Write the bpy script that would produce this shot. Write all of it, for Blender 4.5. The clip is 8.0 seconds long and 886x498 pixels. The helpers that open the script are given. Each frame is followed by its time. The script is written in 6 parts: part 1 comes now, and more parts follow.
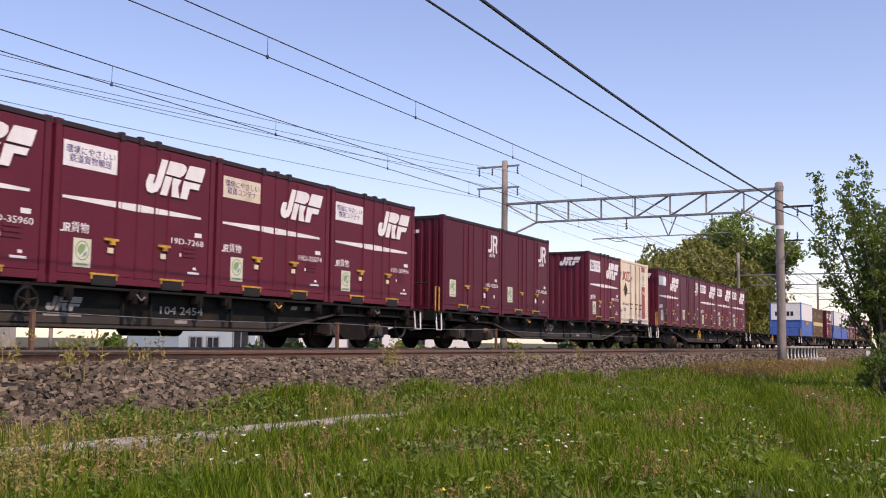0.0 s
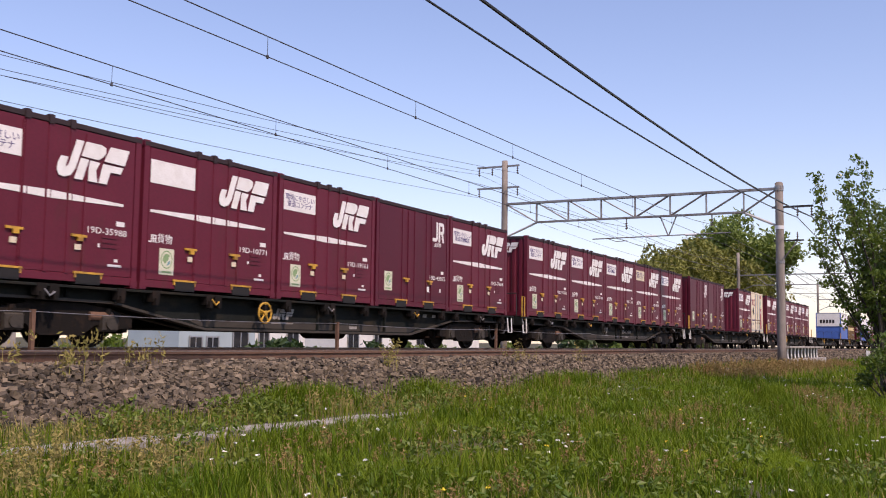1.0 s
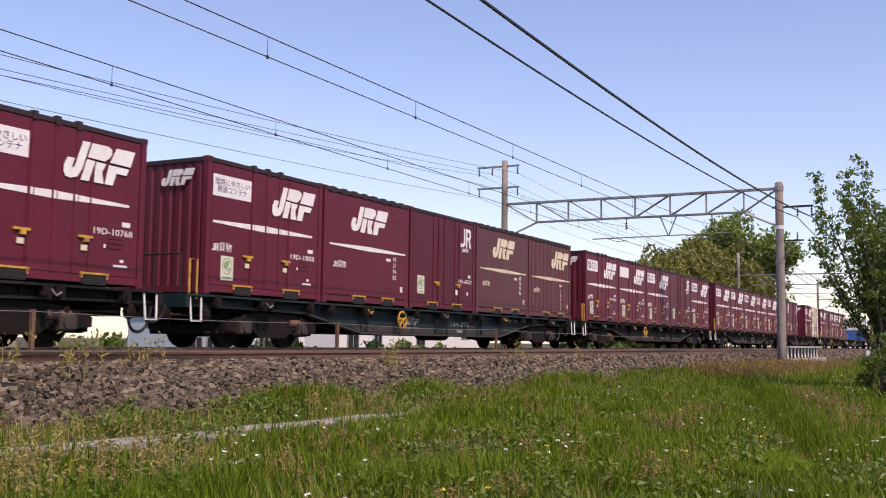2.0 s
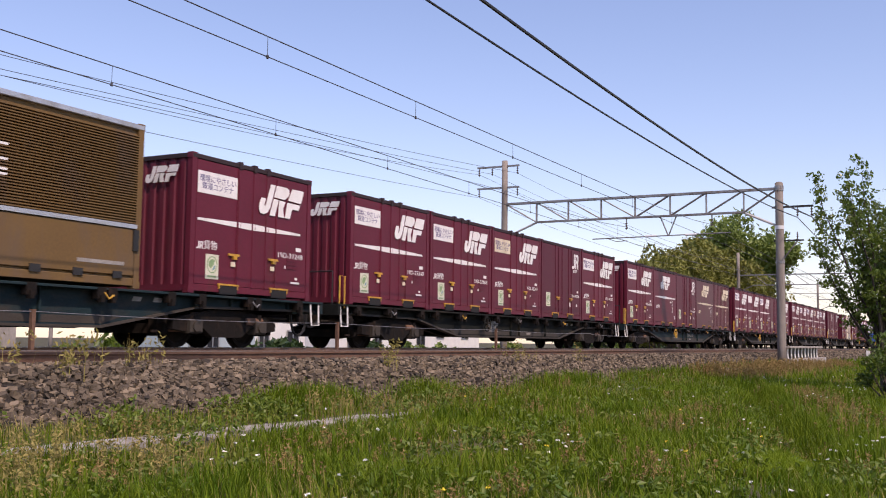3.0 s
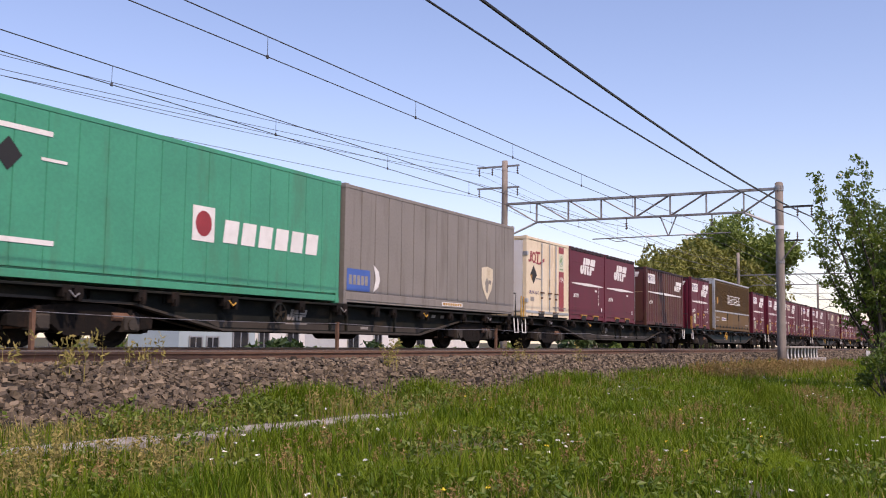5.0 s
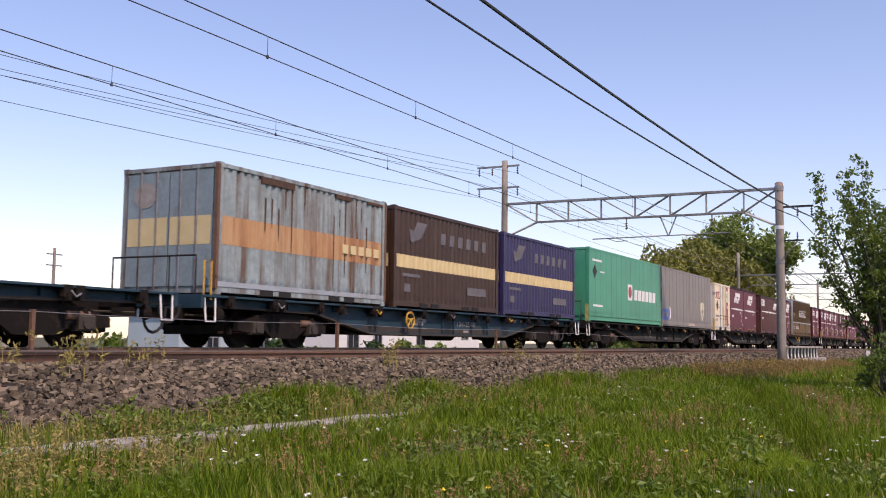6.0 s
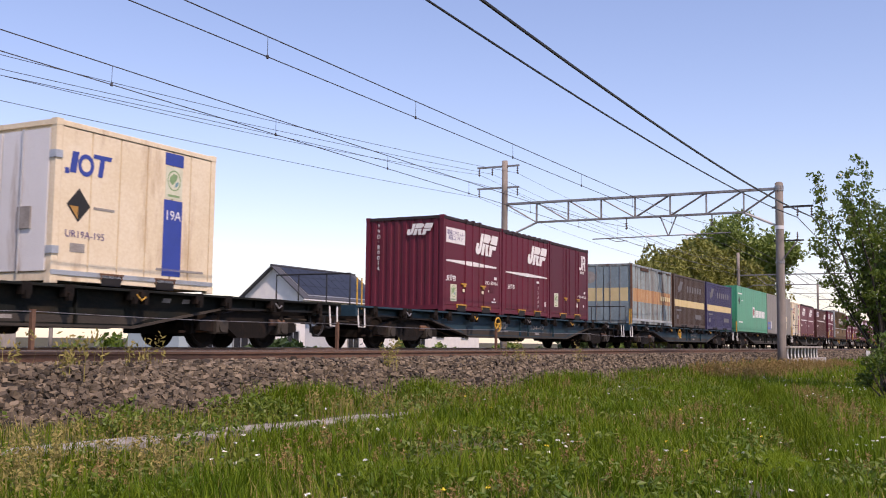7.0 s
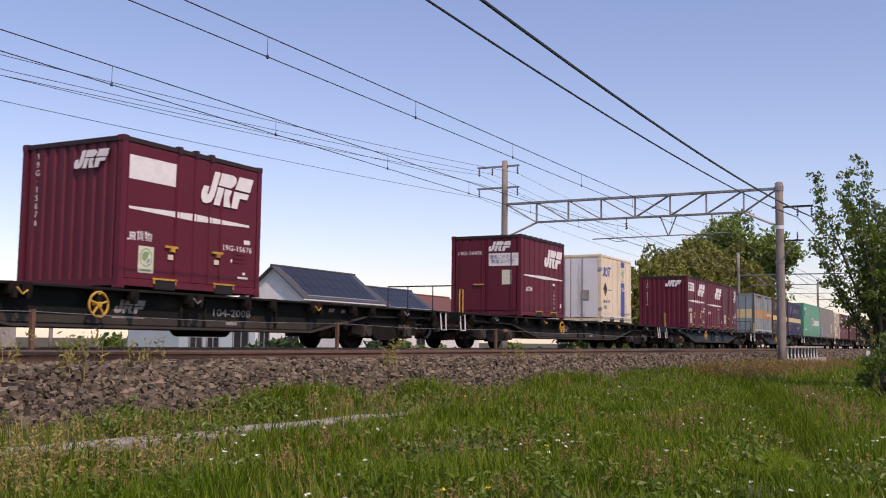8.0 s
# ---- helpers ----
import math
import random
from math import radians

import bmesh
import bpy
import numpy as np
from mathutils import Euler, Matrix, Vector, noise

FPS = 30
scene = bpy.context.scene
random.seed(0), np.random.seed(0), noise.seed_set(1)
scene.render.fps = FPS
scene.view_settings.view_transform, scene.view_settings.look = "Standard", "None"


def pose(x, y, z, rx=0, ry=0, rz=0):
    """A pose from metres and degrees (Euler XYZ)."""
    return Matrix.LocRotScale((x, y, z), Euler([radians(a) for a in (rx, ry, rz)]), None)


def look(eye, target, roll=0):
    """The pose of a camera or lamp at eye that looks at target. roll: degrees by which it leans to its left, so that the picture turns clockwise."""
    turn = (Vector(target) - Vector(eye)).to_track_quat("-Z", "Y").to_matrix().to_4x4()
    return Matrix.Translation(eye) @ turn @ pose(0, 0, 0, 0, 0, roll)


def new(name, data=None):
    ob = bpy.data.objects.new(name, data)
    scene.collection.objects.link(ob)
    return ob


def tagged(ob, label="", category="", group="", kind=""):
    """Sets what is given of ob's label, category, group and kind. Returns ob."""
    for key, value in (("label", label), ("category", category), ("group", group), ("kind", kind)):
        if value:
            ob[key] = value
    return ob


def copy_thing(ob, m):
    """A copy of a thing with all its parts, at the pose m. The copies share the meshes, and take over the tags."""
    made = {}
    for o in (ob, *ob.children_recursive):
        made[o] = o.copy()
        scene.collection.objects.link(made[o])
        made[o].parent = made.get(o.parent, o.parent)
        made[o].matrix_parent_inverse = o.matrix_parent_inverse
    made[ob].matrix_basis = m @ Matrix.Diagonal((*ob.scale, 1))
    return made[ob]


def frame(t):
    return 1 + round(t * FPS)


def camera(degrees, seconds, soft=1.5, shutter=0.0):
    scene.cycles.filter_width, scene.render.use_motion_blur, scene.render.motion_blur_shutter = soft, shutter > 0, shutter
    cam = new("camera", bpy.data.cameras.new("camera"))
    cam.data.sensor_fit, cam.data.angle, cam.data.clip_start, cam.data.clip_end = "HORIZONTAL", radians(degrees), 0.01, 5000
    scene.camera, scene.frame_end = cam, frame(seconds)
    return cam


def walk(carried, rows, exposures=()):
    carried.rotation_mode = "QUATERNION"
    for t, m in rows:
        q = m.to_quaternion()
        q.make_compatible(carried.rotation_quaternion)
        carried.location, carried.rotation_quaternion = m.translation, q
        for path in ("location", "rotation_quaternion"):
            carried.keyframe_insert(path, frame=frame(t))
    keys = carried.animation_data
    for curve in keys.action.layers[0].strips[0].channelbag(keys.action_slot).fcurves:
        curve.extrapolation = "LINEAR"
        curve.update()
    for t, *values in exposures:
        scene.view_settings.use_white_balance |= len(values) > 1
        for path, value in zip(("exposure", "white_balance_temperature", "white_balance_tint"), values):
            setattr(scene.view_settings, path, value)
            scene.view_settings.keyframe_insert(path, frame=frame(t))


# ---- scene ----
cam = camera(47.40, 8.0, soft=1.05, shutter=0.04)
EYE = (0.0, -13.818, 0.163)
YAW, PITCH = radians(62.04), radians(5.281)
AIM = (EYE[0] + math.sin(YAW) * math.cos(PITCH), EYE[1] + math.cos(YAW) * math.cos(PITCH), EYE[2] + math.sin(PITCH))
walk(cam, [(0.0, look(EYE, AIM, 0.714)), (8.0, look(EYE, AIM, 0.714))],
     [(0.0, 0.10, 6850, 34), (7.0, 0.10, 6850, 34), (8.0, -0.16, 6850, 34)])

# ---- world, sun, exposure ----
SUN_AZ, SUN_EL = radians(208), radians(52)      # azimuth from +y towards +x
world = bpy.data.worlds.new("sky")
scene.world = world
world.use_nodes = True
wn = world.node_tree
sky = wn.nodes.new("ShaderNodeTexSky")
sky.sky_type, sky.sun_disc = "NISHITA", False
sky.sun_elevation, sky.sun_rotation = SUN_EL, SUN_AZ
sky.air_density, sky.dust_density, sky.ozone_density = 1.15, 0.40, 3.2
wn.nodes["Background"].inputs["Strength"].default_value = 0.164
wn.links.new(sky.outputs[0], wn.nodes["Background"].inputs["Color"])
sun = new("sun", bpy.data.lights.new("sun", "SUN"))
sun.data.energy, sun.data.angle, sun.data.color = 4.0, radians(0.5), (1.0, 0.90, 0.72)
sdir = Vector((math.sin(SUN_AZ) * math.cos(SUN_EL), math.cos(SUN_AZ) * math.cos(SUN_EL), math.sin(SUN_EL)))
sun.matrix_world = look((0, 0, 60), Vector((0, 0, 60)) - sdir)


# ---- materials ----
def mat(name, c1, c2=None, rough=0.6, metal=0.0, scale=3.0, fine=60.0, bump=0.15, dirt=None, dirt_at=0.62, stretch=(1, 1, 1),
        island=0.0, obj=0.0, trans=0.0, spec=0.5, dirt_scale=1.3, dirt_stretch=(1, 1, 1)):
    """A surface of two tones that mix at two scales, with fine relief and patches of dirt."""
    m = bpy.data.materials.new(name)
    m.use_nodes = True
    nt = m.node_tree
    N, K = nt.nodes.new, nt.links.new
    b = nt.nodes["Principled BSDF"]
    c2 = c2 or tuple(x * 0.72 for x in c1)
    tc = N("ShaderNodeTexCoord")
    mp = N("ShaderNodeMapping")
    mp.inputs["Scale"].default_value = stretch
    K(tc.outputs["Object"], mp.inputs[0])
    n1, n2 = N("ShaderNodeTexNoise"), N("ShaderNodeTexNoise")
    n1.inputs["Scale"].default_value, n1.inputs["Detail"].default_value = scale, 5
    n2.inputs["Scale"].default_value, n2.inputs["Detail"].default_value = fine, 3
    K(mp.outputs[0], n1.inputs["Vector"]), K(mp.outputs[0], n2.inputs["Vector"])
    add = N("ShaderNodeMath")
    add.operation = "ADD"
    K(n1.outputs[0], add.inputs[0]), K(n2.outputs[0], add.inputs[1])
    rmp = N("ShaderNodeMapRange")
    rmp.inputs["From Min"].default_value, rmp.inputs["From Max"].default_value = 0.75, 1.25
    K(add.outputs[0], rmp.inputs["Value"])
    val = rmp.outputs[0]
    for amount, node, out in ((island, "ShaderNodeNewGeometry", "Random Per Island"), (obj, "ShaderNodeObjectInfo", "Random")):
        if amount:
            g = N(node)
            mm = N("ShaderNodeMix")
            mm.data_type = "FLOAT"
            mm.inputs["Factor"].default_value = amount
            K(val, mm.inputs[2]), K(g.outputs[out], mm.inputs[3])
            val = mm.outputs[0]
    mx = N("ShaderNodeMix")
    mx.data_type = "RGBA"
    mx.inputs[6].default_value, mx.inputs[7].default_value = (*c1, 1), (*c2, 1)
    K(val, mx.inputs["Factor"])
    col = mx.outputs[2]
    if dirt:
        mp2 = N("ShaderNodeMapping")
        mp2.inputs["Scale"].default_value = dirt_stretch
        K(tc.outputs["Object"], mp2.inputs[0])
        nd = N("ShaderNodeTexNoise")
        nd.inputs["Scale"].default_value, nd.inputs["Detail"].default_value, nd.inputs["Roughness"].default_value = dirt_scale, 8, 0.65
        K(mp2.outputs[0], nd.inputs["Vector"])
        dr = N("ShaderNodeMapRange")
        dr.inputs["From Min"].default_value, dr.inputs["From Max"].default_value = dirt_at - 0.1, dirt_at + 0.1
        K(nd.outputs[0], dr.inputs["Value"])
        m2 = N("ShaderNodeMix")
        m2.data_type = "RGBA"
        m2.inputs[7].default_value = (*dirt, 1)
        K(dr.outputs[0], m2.inputs["Factor"]), K(col, m2.inputs[6])
        col = m2.outputs[2]
    K(col, b.inputs["Base Color"])
    b.inputs["Roughness"].default_value, b.inputs["Metallic"].default_value = rough, metal
    b.inputs["Specular IOR Level"].default_value = spec
    if trans:
        b.inputs["Transmission Weight"].default_value = 0
        tr = N("ShaderNodeBsdfTranslucent")
        ms = N("ShaderNodeMixShader")
        ms.inputs[0].default_value = trans
        K(col, tr.inputs["Color"]), K(b.outputs[0], ms.inputs[1]), K(tr.outputs[0], ms.inputs[2])
        K(ms.outputs[0], nt.nodes["Material Output"].inputs["Surface"])
    if bump:
        bp = N("ShaderNodeBump")
        bp.inputs["Strength"].default_value, bp.inputs["Distance"].default_value = bump, 0.02
        K(n2.outputs[0], bp.inputs["Height"]), K(bp.outputs[0], b.inputs["Normal"])
    return m


MAROON = mat("maroon_paint", (0.128, 0.013, 0.028), (0.096, 0.010, 0.021), 0.5, scale=1.2, fine=25, bump=0.05, dirt=(0.085, 0.020, 0.02), dirt_at=0.66, dirt_stretch=(1.6, 1.6, 0.35), obj=0.35, spec=0.3)
MAROON_DARK = mat("dark_maroon_paint", (0.098, 0.007, 0.020), (0.075, 0.005, 0.015), 0.48, scale=1.2, fine=25, bump=0.05, dirt=(0.06, 0.015, 0.014), dirt_at=0.68, dirt_stretch=(1.6, 1.6, 0.35), obj=0.35, spec=0.3)
MAROON_OLD = mat("faded_maroon_paint", (0.105, 0.017, 0.026), (0.080, 0.016, 0.020), 0.5, scale=1.2, fine=25, bump=0.06, dirt=(0.085, 0.035, 0.022), dirt_at=0.6, dirt_stretch=(1.8, 1.8, 0.3), obj=0.4)
MAROON_RUST = mat("rusty_maroon_paint", (0.085, 0.018, 0.018), (0.065, 0.018, 0.014), 0.55, scale=1.2, fine=25, bump=0.06, dirt=(0.08, 0.035, 0.016), dirt_at=0.55, dirt_stretch=(1.8, 1.8, 0.3))
RIM = mat("roof_rim_grime", (0.030, 0.012, 0.014), (0.018, 0.010, 0.010), 0.7, scale=4)
WHITE = mat("white_marking", (0.78, 0.77, 0.74), (0.66, 0.64, 0.60), 0.5, scale=5, bump=0.02, dirt=(0.45, 0.38, 0.30), dirt_at=0.72)
CREAM = mat("yellowed_marking", (0.68, 0.60, 0.44), (0.58, 0.50, 0.35), 0.55, scale=5, bump=0.02, dirt=(0.35, 0.25, 0.13), dirt_at=0.64)
SIGNINK = mat("violet_ink", (0.10, 0.07, 0.20), (0.08, 0.06, 0.16), 0.6)
STICKER = mat("pale_sticker", (0.64, 0.64, 0.50), (0.54, 0.54, 0.38), 0.5, scale=8)
GREENINK = mat("green_ink", (0.24, 0.36, 0.15), (0.16, 0.28, 0.13), 0.5, scale=12)
TEALINK = mat("teal_ink", (0.16, 0.32, 0.36), (0.12, 0.24, 0.26), 0.5, scale=12)
YELLOW = mat("worn_yellow_paint", (0.62, 0.36, 0.035), (0.46, 0.24, 0.03), 0.55, scale=9, dirt=(0.12, 0.06, 0.03), dirt_at=0.6, dirt_scale=5)
# Shade inside openings, put into the colour of solid blocks.
HOLE = mat("recess_shade", (0.012, 0.010, 0.010), (0.008, 0.008, 0.008), 0.9)
FAINT = mat("faded_grey_marking", (0.15, 0.14, 0.14), (0.09, 0.085, 0.09), 0.6, scale=6)
PALEDOOR = mat("pale_grey_door", (0.70, 0.70, 0.69), (0.62, 0.62, 0.60), 0.5, scale=1.5, dirt=(0.30, 0.22, 0.15), dirt_at=0.66, dirt_stretch=(2, 2, 0.3))
GREYBAR = mat("grey_marking", (0.33, 0.31, 0.28), (0.20, 0.18, 0.16), 0.7, scale=6)
JOTWHITE = mat("cream_white_paint", (0.76, 0.66, 0.48), (0.68, 0.56, 0.37), 0.45, scale=1.0, fine=20, bump=0.04, dirt=(0.42, 0.28, 0.15), dirt_at=0.64, dirt_stretch=(1.5, 1.5, 0.35))
BLUE = mat("blue_paint", (0.03, 0.06, 0.32), (0.025, 0.05, 0.25), 0.45)
RED = mat("red_paint", (0.32, 0.03, 0.035), (0.25, 0.025, 0.03), 0.45)
BLACK = mat("black_paint", (0.02, 0.018, 0.015), (0.012, 0.012, 0.012), 0.6)
AMBER = mat("amber_paint", (0.45, 0.24, 0.05), (0.35, 0.18, 0.04), 0.6)
BROWNW = mat("dusty_brown_paint", (0.150, 0.084, 0.022), (0.118, 0.066, 0.018), 0.75, scale=1.0, fine=22, bump=0.04, dirt=(0.11, 0.07, 0.04), dirt_at=0.6, dirt_stretch=(1.2, 1.2, 0.4))
ALU = mat("grey_aluminium", (0.52, 0.54, 0.56), (0.42, 0.43, 0.44), 0.4, 0.6, scale=3, dirt=(0.30, 0.26, 0.2), dirt_at=0.62)
GREYC = mat("warm_grey_paint", (0.235, 0.21, 0.185), (0.195, 0.175, 0.15), 0.5, scale=0.8, fine=18, bump=0.04, dirt=(0.15, 0.125, 0.10), dirt_at=0.6, dirt_stretch=(2, 2, 0.25))
GREENC = mat("green_paint", (0.035, 0.30, 0.17), (0.03, 0.24, 0.14), 0.42, scale=0.9, fine=20, bump=0.04, dirt=(0.05, 0.18, 0.10), dirt_at=0.64, dirt_stretch=(1.5, 1.5, 0.3))
TEALDOOR = mat("dull_teal_door_paint", (0.21, 0.28, 0.30), (0.16, 0.215, 0.23), 0.55, scale=1.6, fine=12, bump=0.05, dirt=(0.11, 0.06, 0.035), dirt_at=0.68)
SILVER = mat("weathered_pale_blue_paint", (0.28, 0.345, 0.345), (0.19, 0.24, 0.24), 0.6, scale=1.6, fine=9, bump=0.06, dirt=(0.10, 0.048, 0.022), dirt_at=0.545, dirt_stretch=(2.6, 2.6, 0.22))
ORANGE = mat("faded_orange_paint", (0.46, 0.29, 0.15), (0.40, 0.21, 0.085), 0.6, scale=2, dirt=(0.25, 0.10, 0.04), dirt_at=0.56, dirt_stretch=(2.5, 2.5, 0.22))
DBROWN = mat("dark_brown_paint", (0.052, 0.024, 0.012), (0.038, 0.018, 0.010), 0.5, scale=1.2, bump=0.05, dirt=(0.07, 0.045, 0.03), dirt_at=0.64, dirt_stretch=(2, 2, 0.3))
DBLUE = mat("dark_blue_paint", (0.030, 0.024, 0.085), (0.024, 0.02, 0.066), 0.5, scale=1.2, bump=0.05, dirt=(0.05, 0.04, 0.05), dirt_at=0.64, dirt_stretch=(2, 2, 0.3))
GOLD = mat("pale_gold_band", (0.62, 0.50, 0.26), (0.52, 0.41, 0.2), 0.55, scale=4)
FARBLUE = mat("bright_blue_paint", (0.05, 0.13, 0.42), (0.04, 0.10, 0.34), 0.5)
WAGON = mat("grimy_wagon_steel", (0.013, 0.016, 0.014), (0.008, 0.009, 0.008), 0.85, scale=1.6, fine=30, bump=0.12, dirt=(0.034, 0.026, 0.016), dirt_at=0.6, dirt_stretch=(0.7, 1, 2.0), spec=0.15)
WAGON_BLUE = mat("blue_grey_wagon_paint", (0.012, 0.029, 0.033), (0.008, 0.019, 0.022), 0.7, scale=1.6, fine=30, bump=0.1, dirt=(0.040, 0.036, 0.03), dirt_at=0.6, dirt_stretch=(0.7, 1, 2.0), spec=0.2)
WAGON_SKY = mat("clean_blue_wagon_paint", (0.018, 0.050, 0.072), (0.013, 0.036, 0.050), 0.6, scale=1.6, fine=30, bump=0.08, dirt=(0.040, 0.036, 0.03), dirt_at=0.64, dirt_stretch=(0.7, 1, 2.0), spec=0.25)
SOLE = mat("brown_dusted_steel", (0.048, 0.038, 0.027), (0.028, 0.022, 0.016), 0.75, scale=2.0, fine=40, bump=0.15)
# Grimy underframe steel, its colour taken darker to stand in for shade below.
BOGIE = mat("shade_darkened_grime", (0.012, 0.009, 0.007), (0.007, 0.006, 0.005), 0.9, scale=5, fine=60, bump=0.25, dirt=(0.03, 0.018, 0.012), dirt_at=0.62, dirt_scale=4, spec=0.2)
RUST = mat("rusted_steel", (0.16, 0.085, 0.05), (0.10, 0.05, 0.03), 0.85, scale=8, fine=80, bump=0.3)
RUSTRUN = mat("dark_rust_run", (0.085, 0.042, 0.022), (0.045, 0.026, 0.016), 0.85, scale=7, fine=40, bump=0.2)
RAILHEAD = mat("polished_rail_head", (0.34, 0.31, 0.29), (0.26, 0.23, 0.21), 0.35, 0.8, scale=6)
CONCRETE = mat("weathered_concrete", (0.36, 0.33, 0.29), (0.26, 0.24, 0.21), 0.85, scale=2.2, fine=45, bump=0.25, dirt=(0.14, 0.12, 0.10), dirt_at=0.6, dirt_stretch=(1, 1, 0.4))
POLE = mat("pole_concrete", (0.27, 0.235, 0.20), (0.20, 0.175, 0.15), 0.85, scale=2.2, fine=45, bump=0.25, dirt=(0.11, 0.09, 0.075), dirt_at=0.58, dirt_stretch=(2, 2, 0.25))
STEEL = mat("galvanised_steel", (0.30, 0.30, 0.30), (0.22, 0.21, 0.20), 0.5, 0.5, scale=6, dirt=(0.15, 0.10, 0.07), dirt_at=0.6, dirt_scale=4)
GALV = mat("pale_galvanised_tube", (0.55, 0.53, 0.50), (0.45, 0.43, 0.40), 0.5, 0.2, scale=5, dirt=(0.25, 0.2, 0.16), dirt_at=0.64)
WIRE = mat("dark_copper_wire", (0.09, 0.085, 0.085), (0.06, 0.055, 0.05), 0.5, 0.4)
CABLE = mat("black_cable", (0.018, 0.018, 0.02), (0.012, 0.012, 0.012), 0.5)
PORCELAIN = mat("brown_porcelain", (0.12, 0.09, 0.08), (0.08, 0.06, 0.05), 0.25)
WHITEP = mat("white_porcelain", (0.75, 0.75, 0.74), (0.6, 0.6, 0.6), 0.3)
# Tone differs by stone; its near-black end also stands for shadow among them.
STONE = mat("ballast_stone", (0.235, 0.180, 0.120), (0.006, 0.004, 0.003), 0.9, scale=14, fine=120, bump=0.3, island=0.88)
# Bed coloured near black, as the shade in the gaps between loose stones.
BALLAST = mat("gap_shade_bed", (0.028, 0.021, 0.015), (0.010, 0.008, 0.006), 0.95, scale=14, fine=45, bump=1.0)
SOIL = mat("grassy_soil", (0.055, 0.058, 0.016), (0.065, 0.048, 0.022), 0.95, scale=0.9, fine=18, bump=0.6)
GRASS = mat("grass_blade", (0.040, 0.108, 0.003), (0.185, 0.245, 0.016), 0.6, scale=0.5, fine=4, bump=0, island=0.6, trans=0.35, spec=0.12)
DRYGRASS = mat("dry_grass", (0.38, 0.30, 0.11), (0.20, 0.19, 0.045), 0.7, scale=0.7, fine=3, bump=0, island=0.6, trans=0.25, spec=0.2)
SEED = mat("reddish_seed_head", (0.33, 0.22, 0.09), (0.21, 0.15, 0.05), 0.8, scale=0.7, fine=3, bump=0, island=0.6, trans=0.2, spec=0.2)
WEED = mat("broad_weed_leaf", (0.06, 0.13, 0.006), (0.17, 0.21, 0.02), 0.5, scale=0.8, fine=4, bump=0, island=0.6, trans=0.3)
PETAL = mat("white_petal", (0.8, 0.8, 0.76), (0.7, 0.7, 0.6), 0.6, bump=0)
YPETAL = mat("yellow_petal", (0.75, 0.6, 0.03), (0.6, 0.45, 0.02), 0.6, bump=0)
BARK = mat("bark", (0.085, 0.065, 0.05), (0.05, 0.038, 0.03), 0.9, scale=6, fine=50, bump=0.6, stretch=(1, 1, 0.3))
MOSS = mat("lime_turf", (0.13, 0.21, 0.006), (0.19, 0.26, 0.012), 0.6, scale=1.5, fine=6, bump=0, island=0.6, trans=0.35, spec=0.2)
LEAF = mat("fresh_leaf", (0.060, 0.120, 0.014), (0.16, 0.22, 0.03), 0.33, scale=0.8, fine=4, bump=0, island=0.7, trans=0.4)
LEAF_DARK = mat("dark_leaf", (0.028, 0.062, 0.016), (0.060, 0.105, 0.026), 0.5, scale=0.6, fine=3, bump=0, island=0.6, trans=0.25)
LEAF_SPRING = mat("spring_leaf", (0.21, 0.28, 0.05), (0.11, 0.17, 0.035), 0.55, scale=0.35, fine=2, bump=0, island=0.6, trans=0.3)
BAMBOO = mat("bamboo_leaf", (0.26, 0.245, 0.04), (0.11, 0.14, 0.025), 0.6, scale=0.3, fine=2, bump=0, island=0.6, trans=0.3)
PLASTER = mat("white_render_wall", (0.76, 0.75, 0.69), (0.62, 0.62, 0.60), 0.8, scale=1.2, fine=25, bump=0.1)
BLUEWALL = mat("pale_blue_cladding", (0.38, 0.46, 0.48), (0.32, 0.40, 0.42), 0.7, scale=1.2, fine=25)
SLATE = mat("dark_roof_slate", (0.075, 0.078, 0.085), (0.05, 0.052, 0.058), 0.6, scale=3)
SOLAR = mat("solar_panel", (0.022, 0.024, 0.034), (0.015, 0.017, 0.024), 0.4, scale=2, bump=0)
BRICKROOF = mat("red_brown_roof", (0.17, 0.065, 0.05), (0.12, 0.05, 0.04), 0.75, scale=3)
GLASS = mat("window_glass", (0.03, 0.035, 0.04), (0.02, 0.02, 0.025), 0.08, bump=0)
WOOD = mat("grey_timber", (0.20, 0.16, 0.12), (0.13, 0.10, 0.08), 0.85, scale=4)


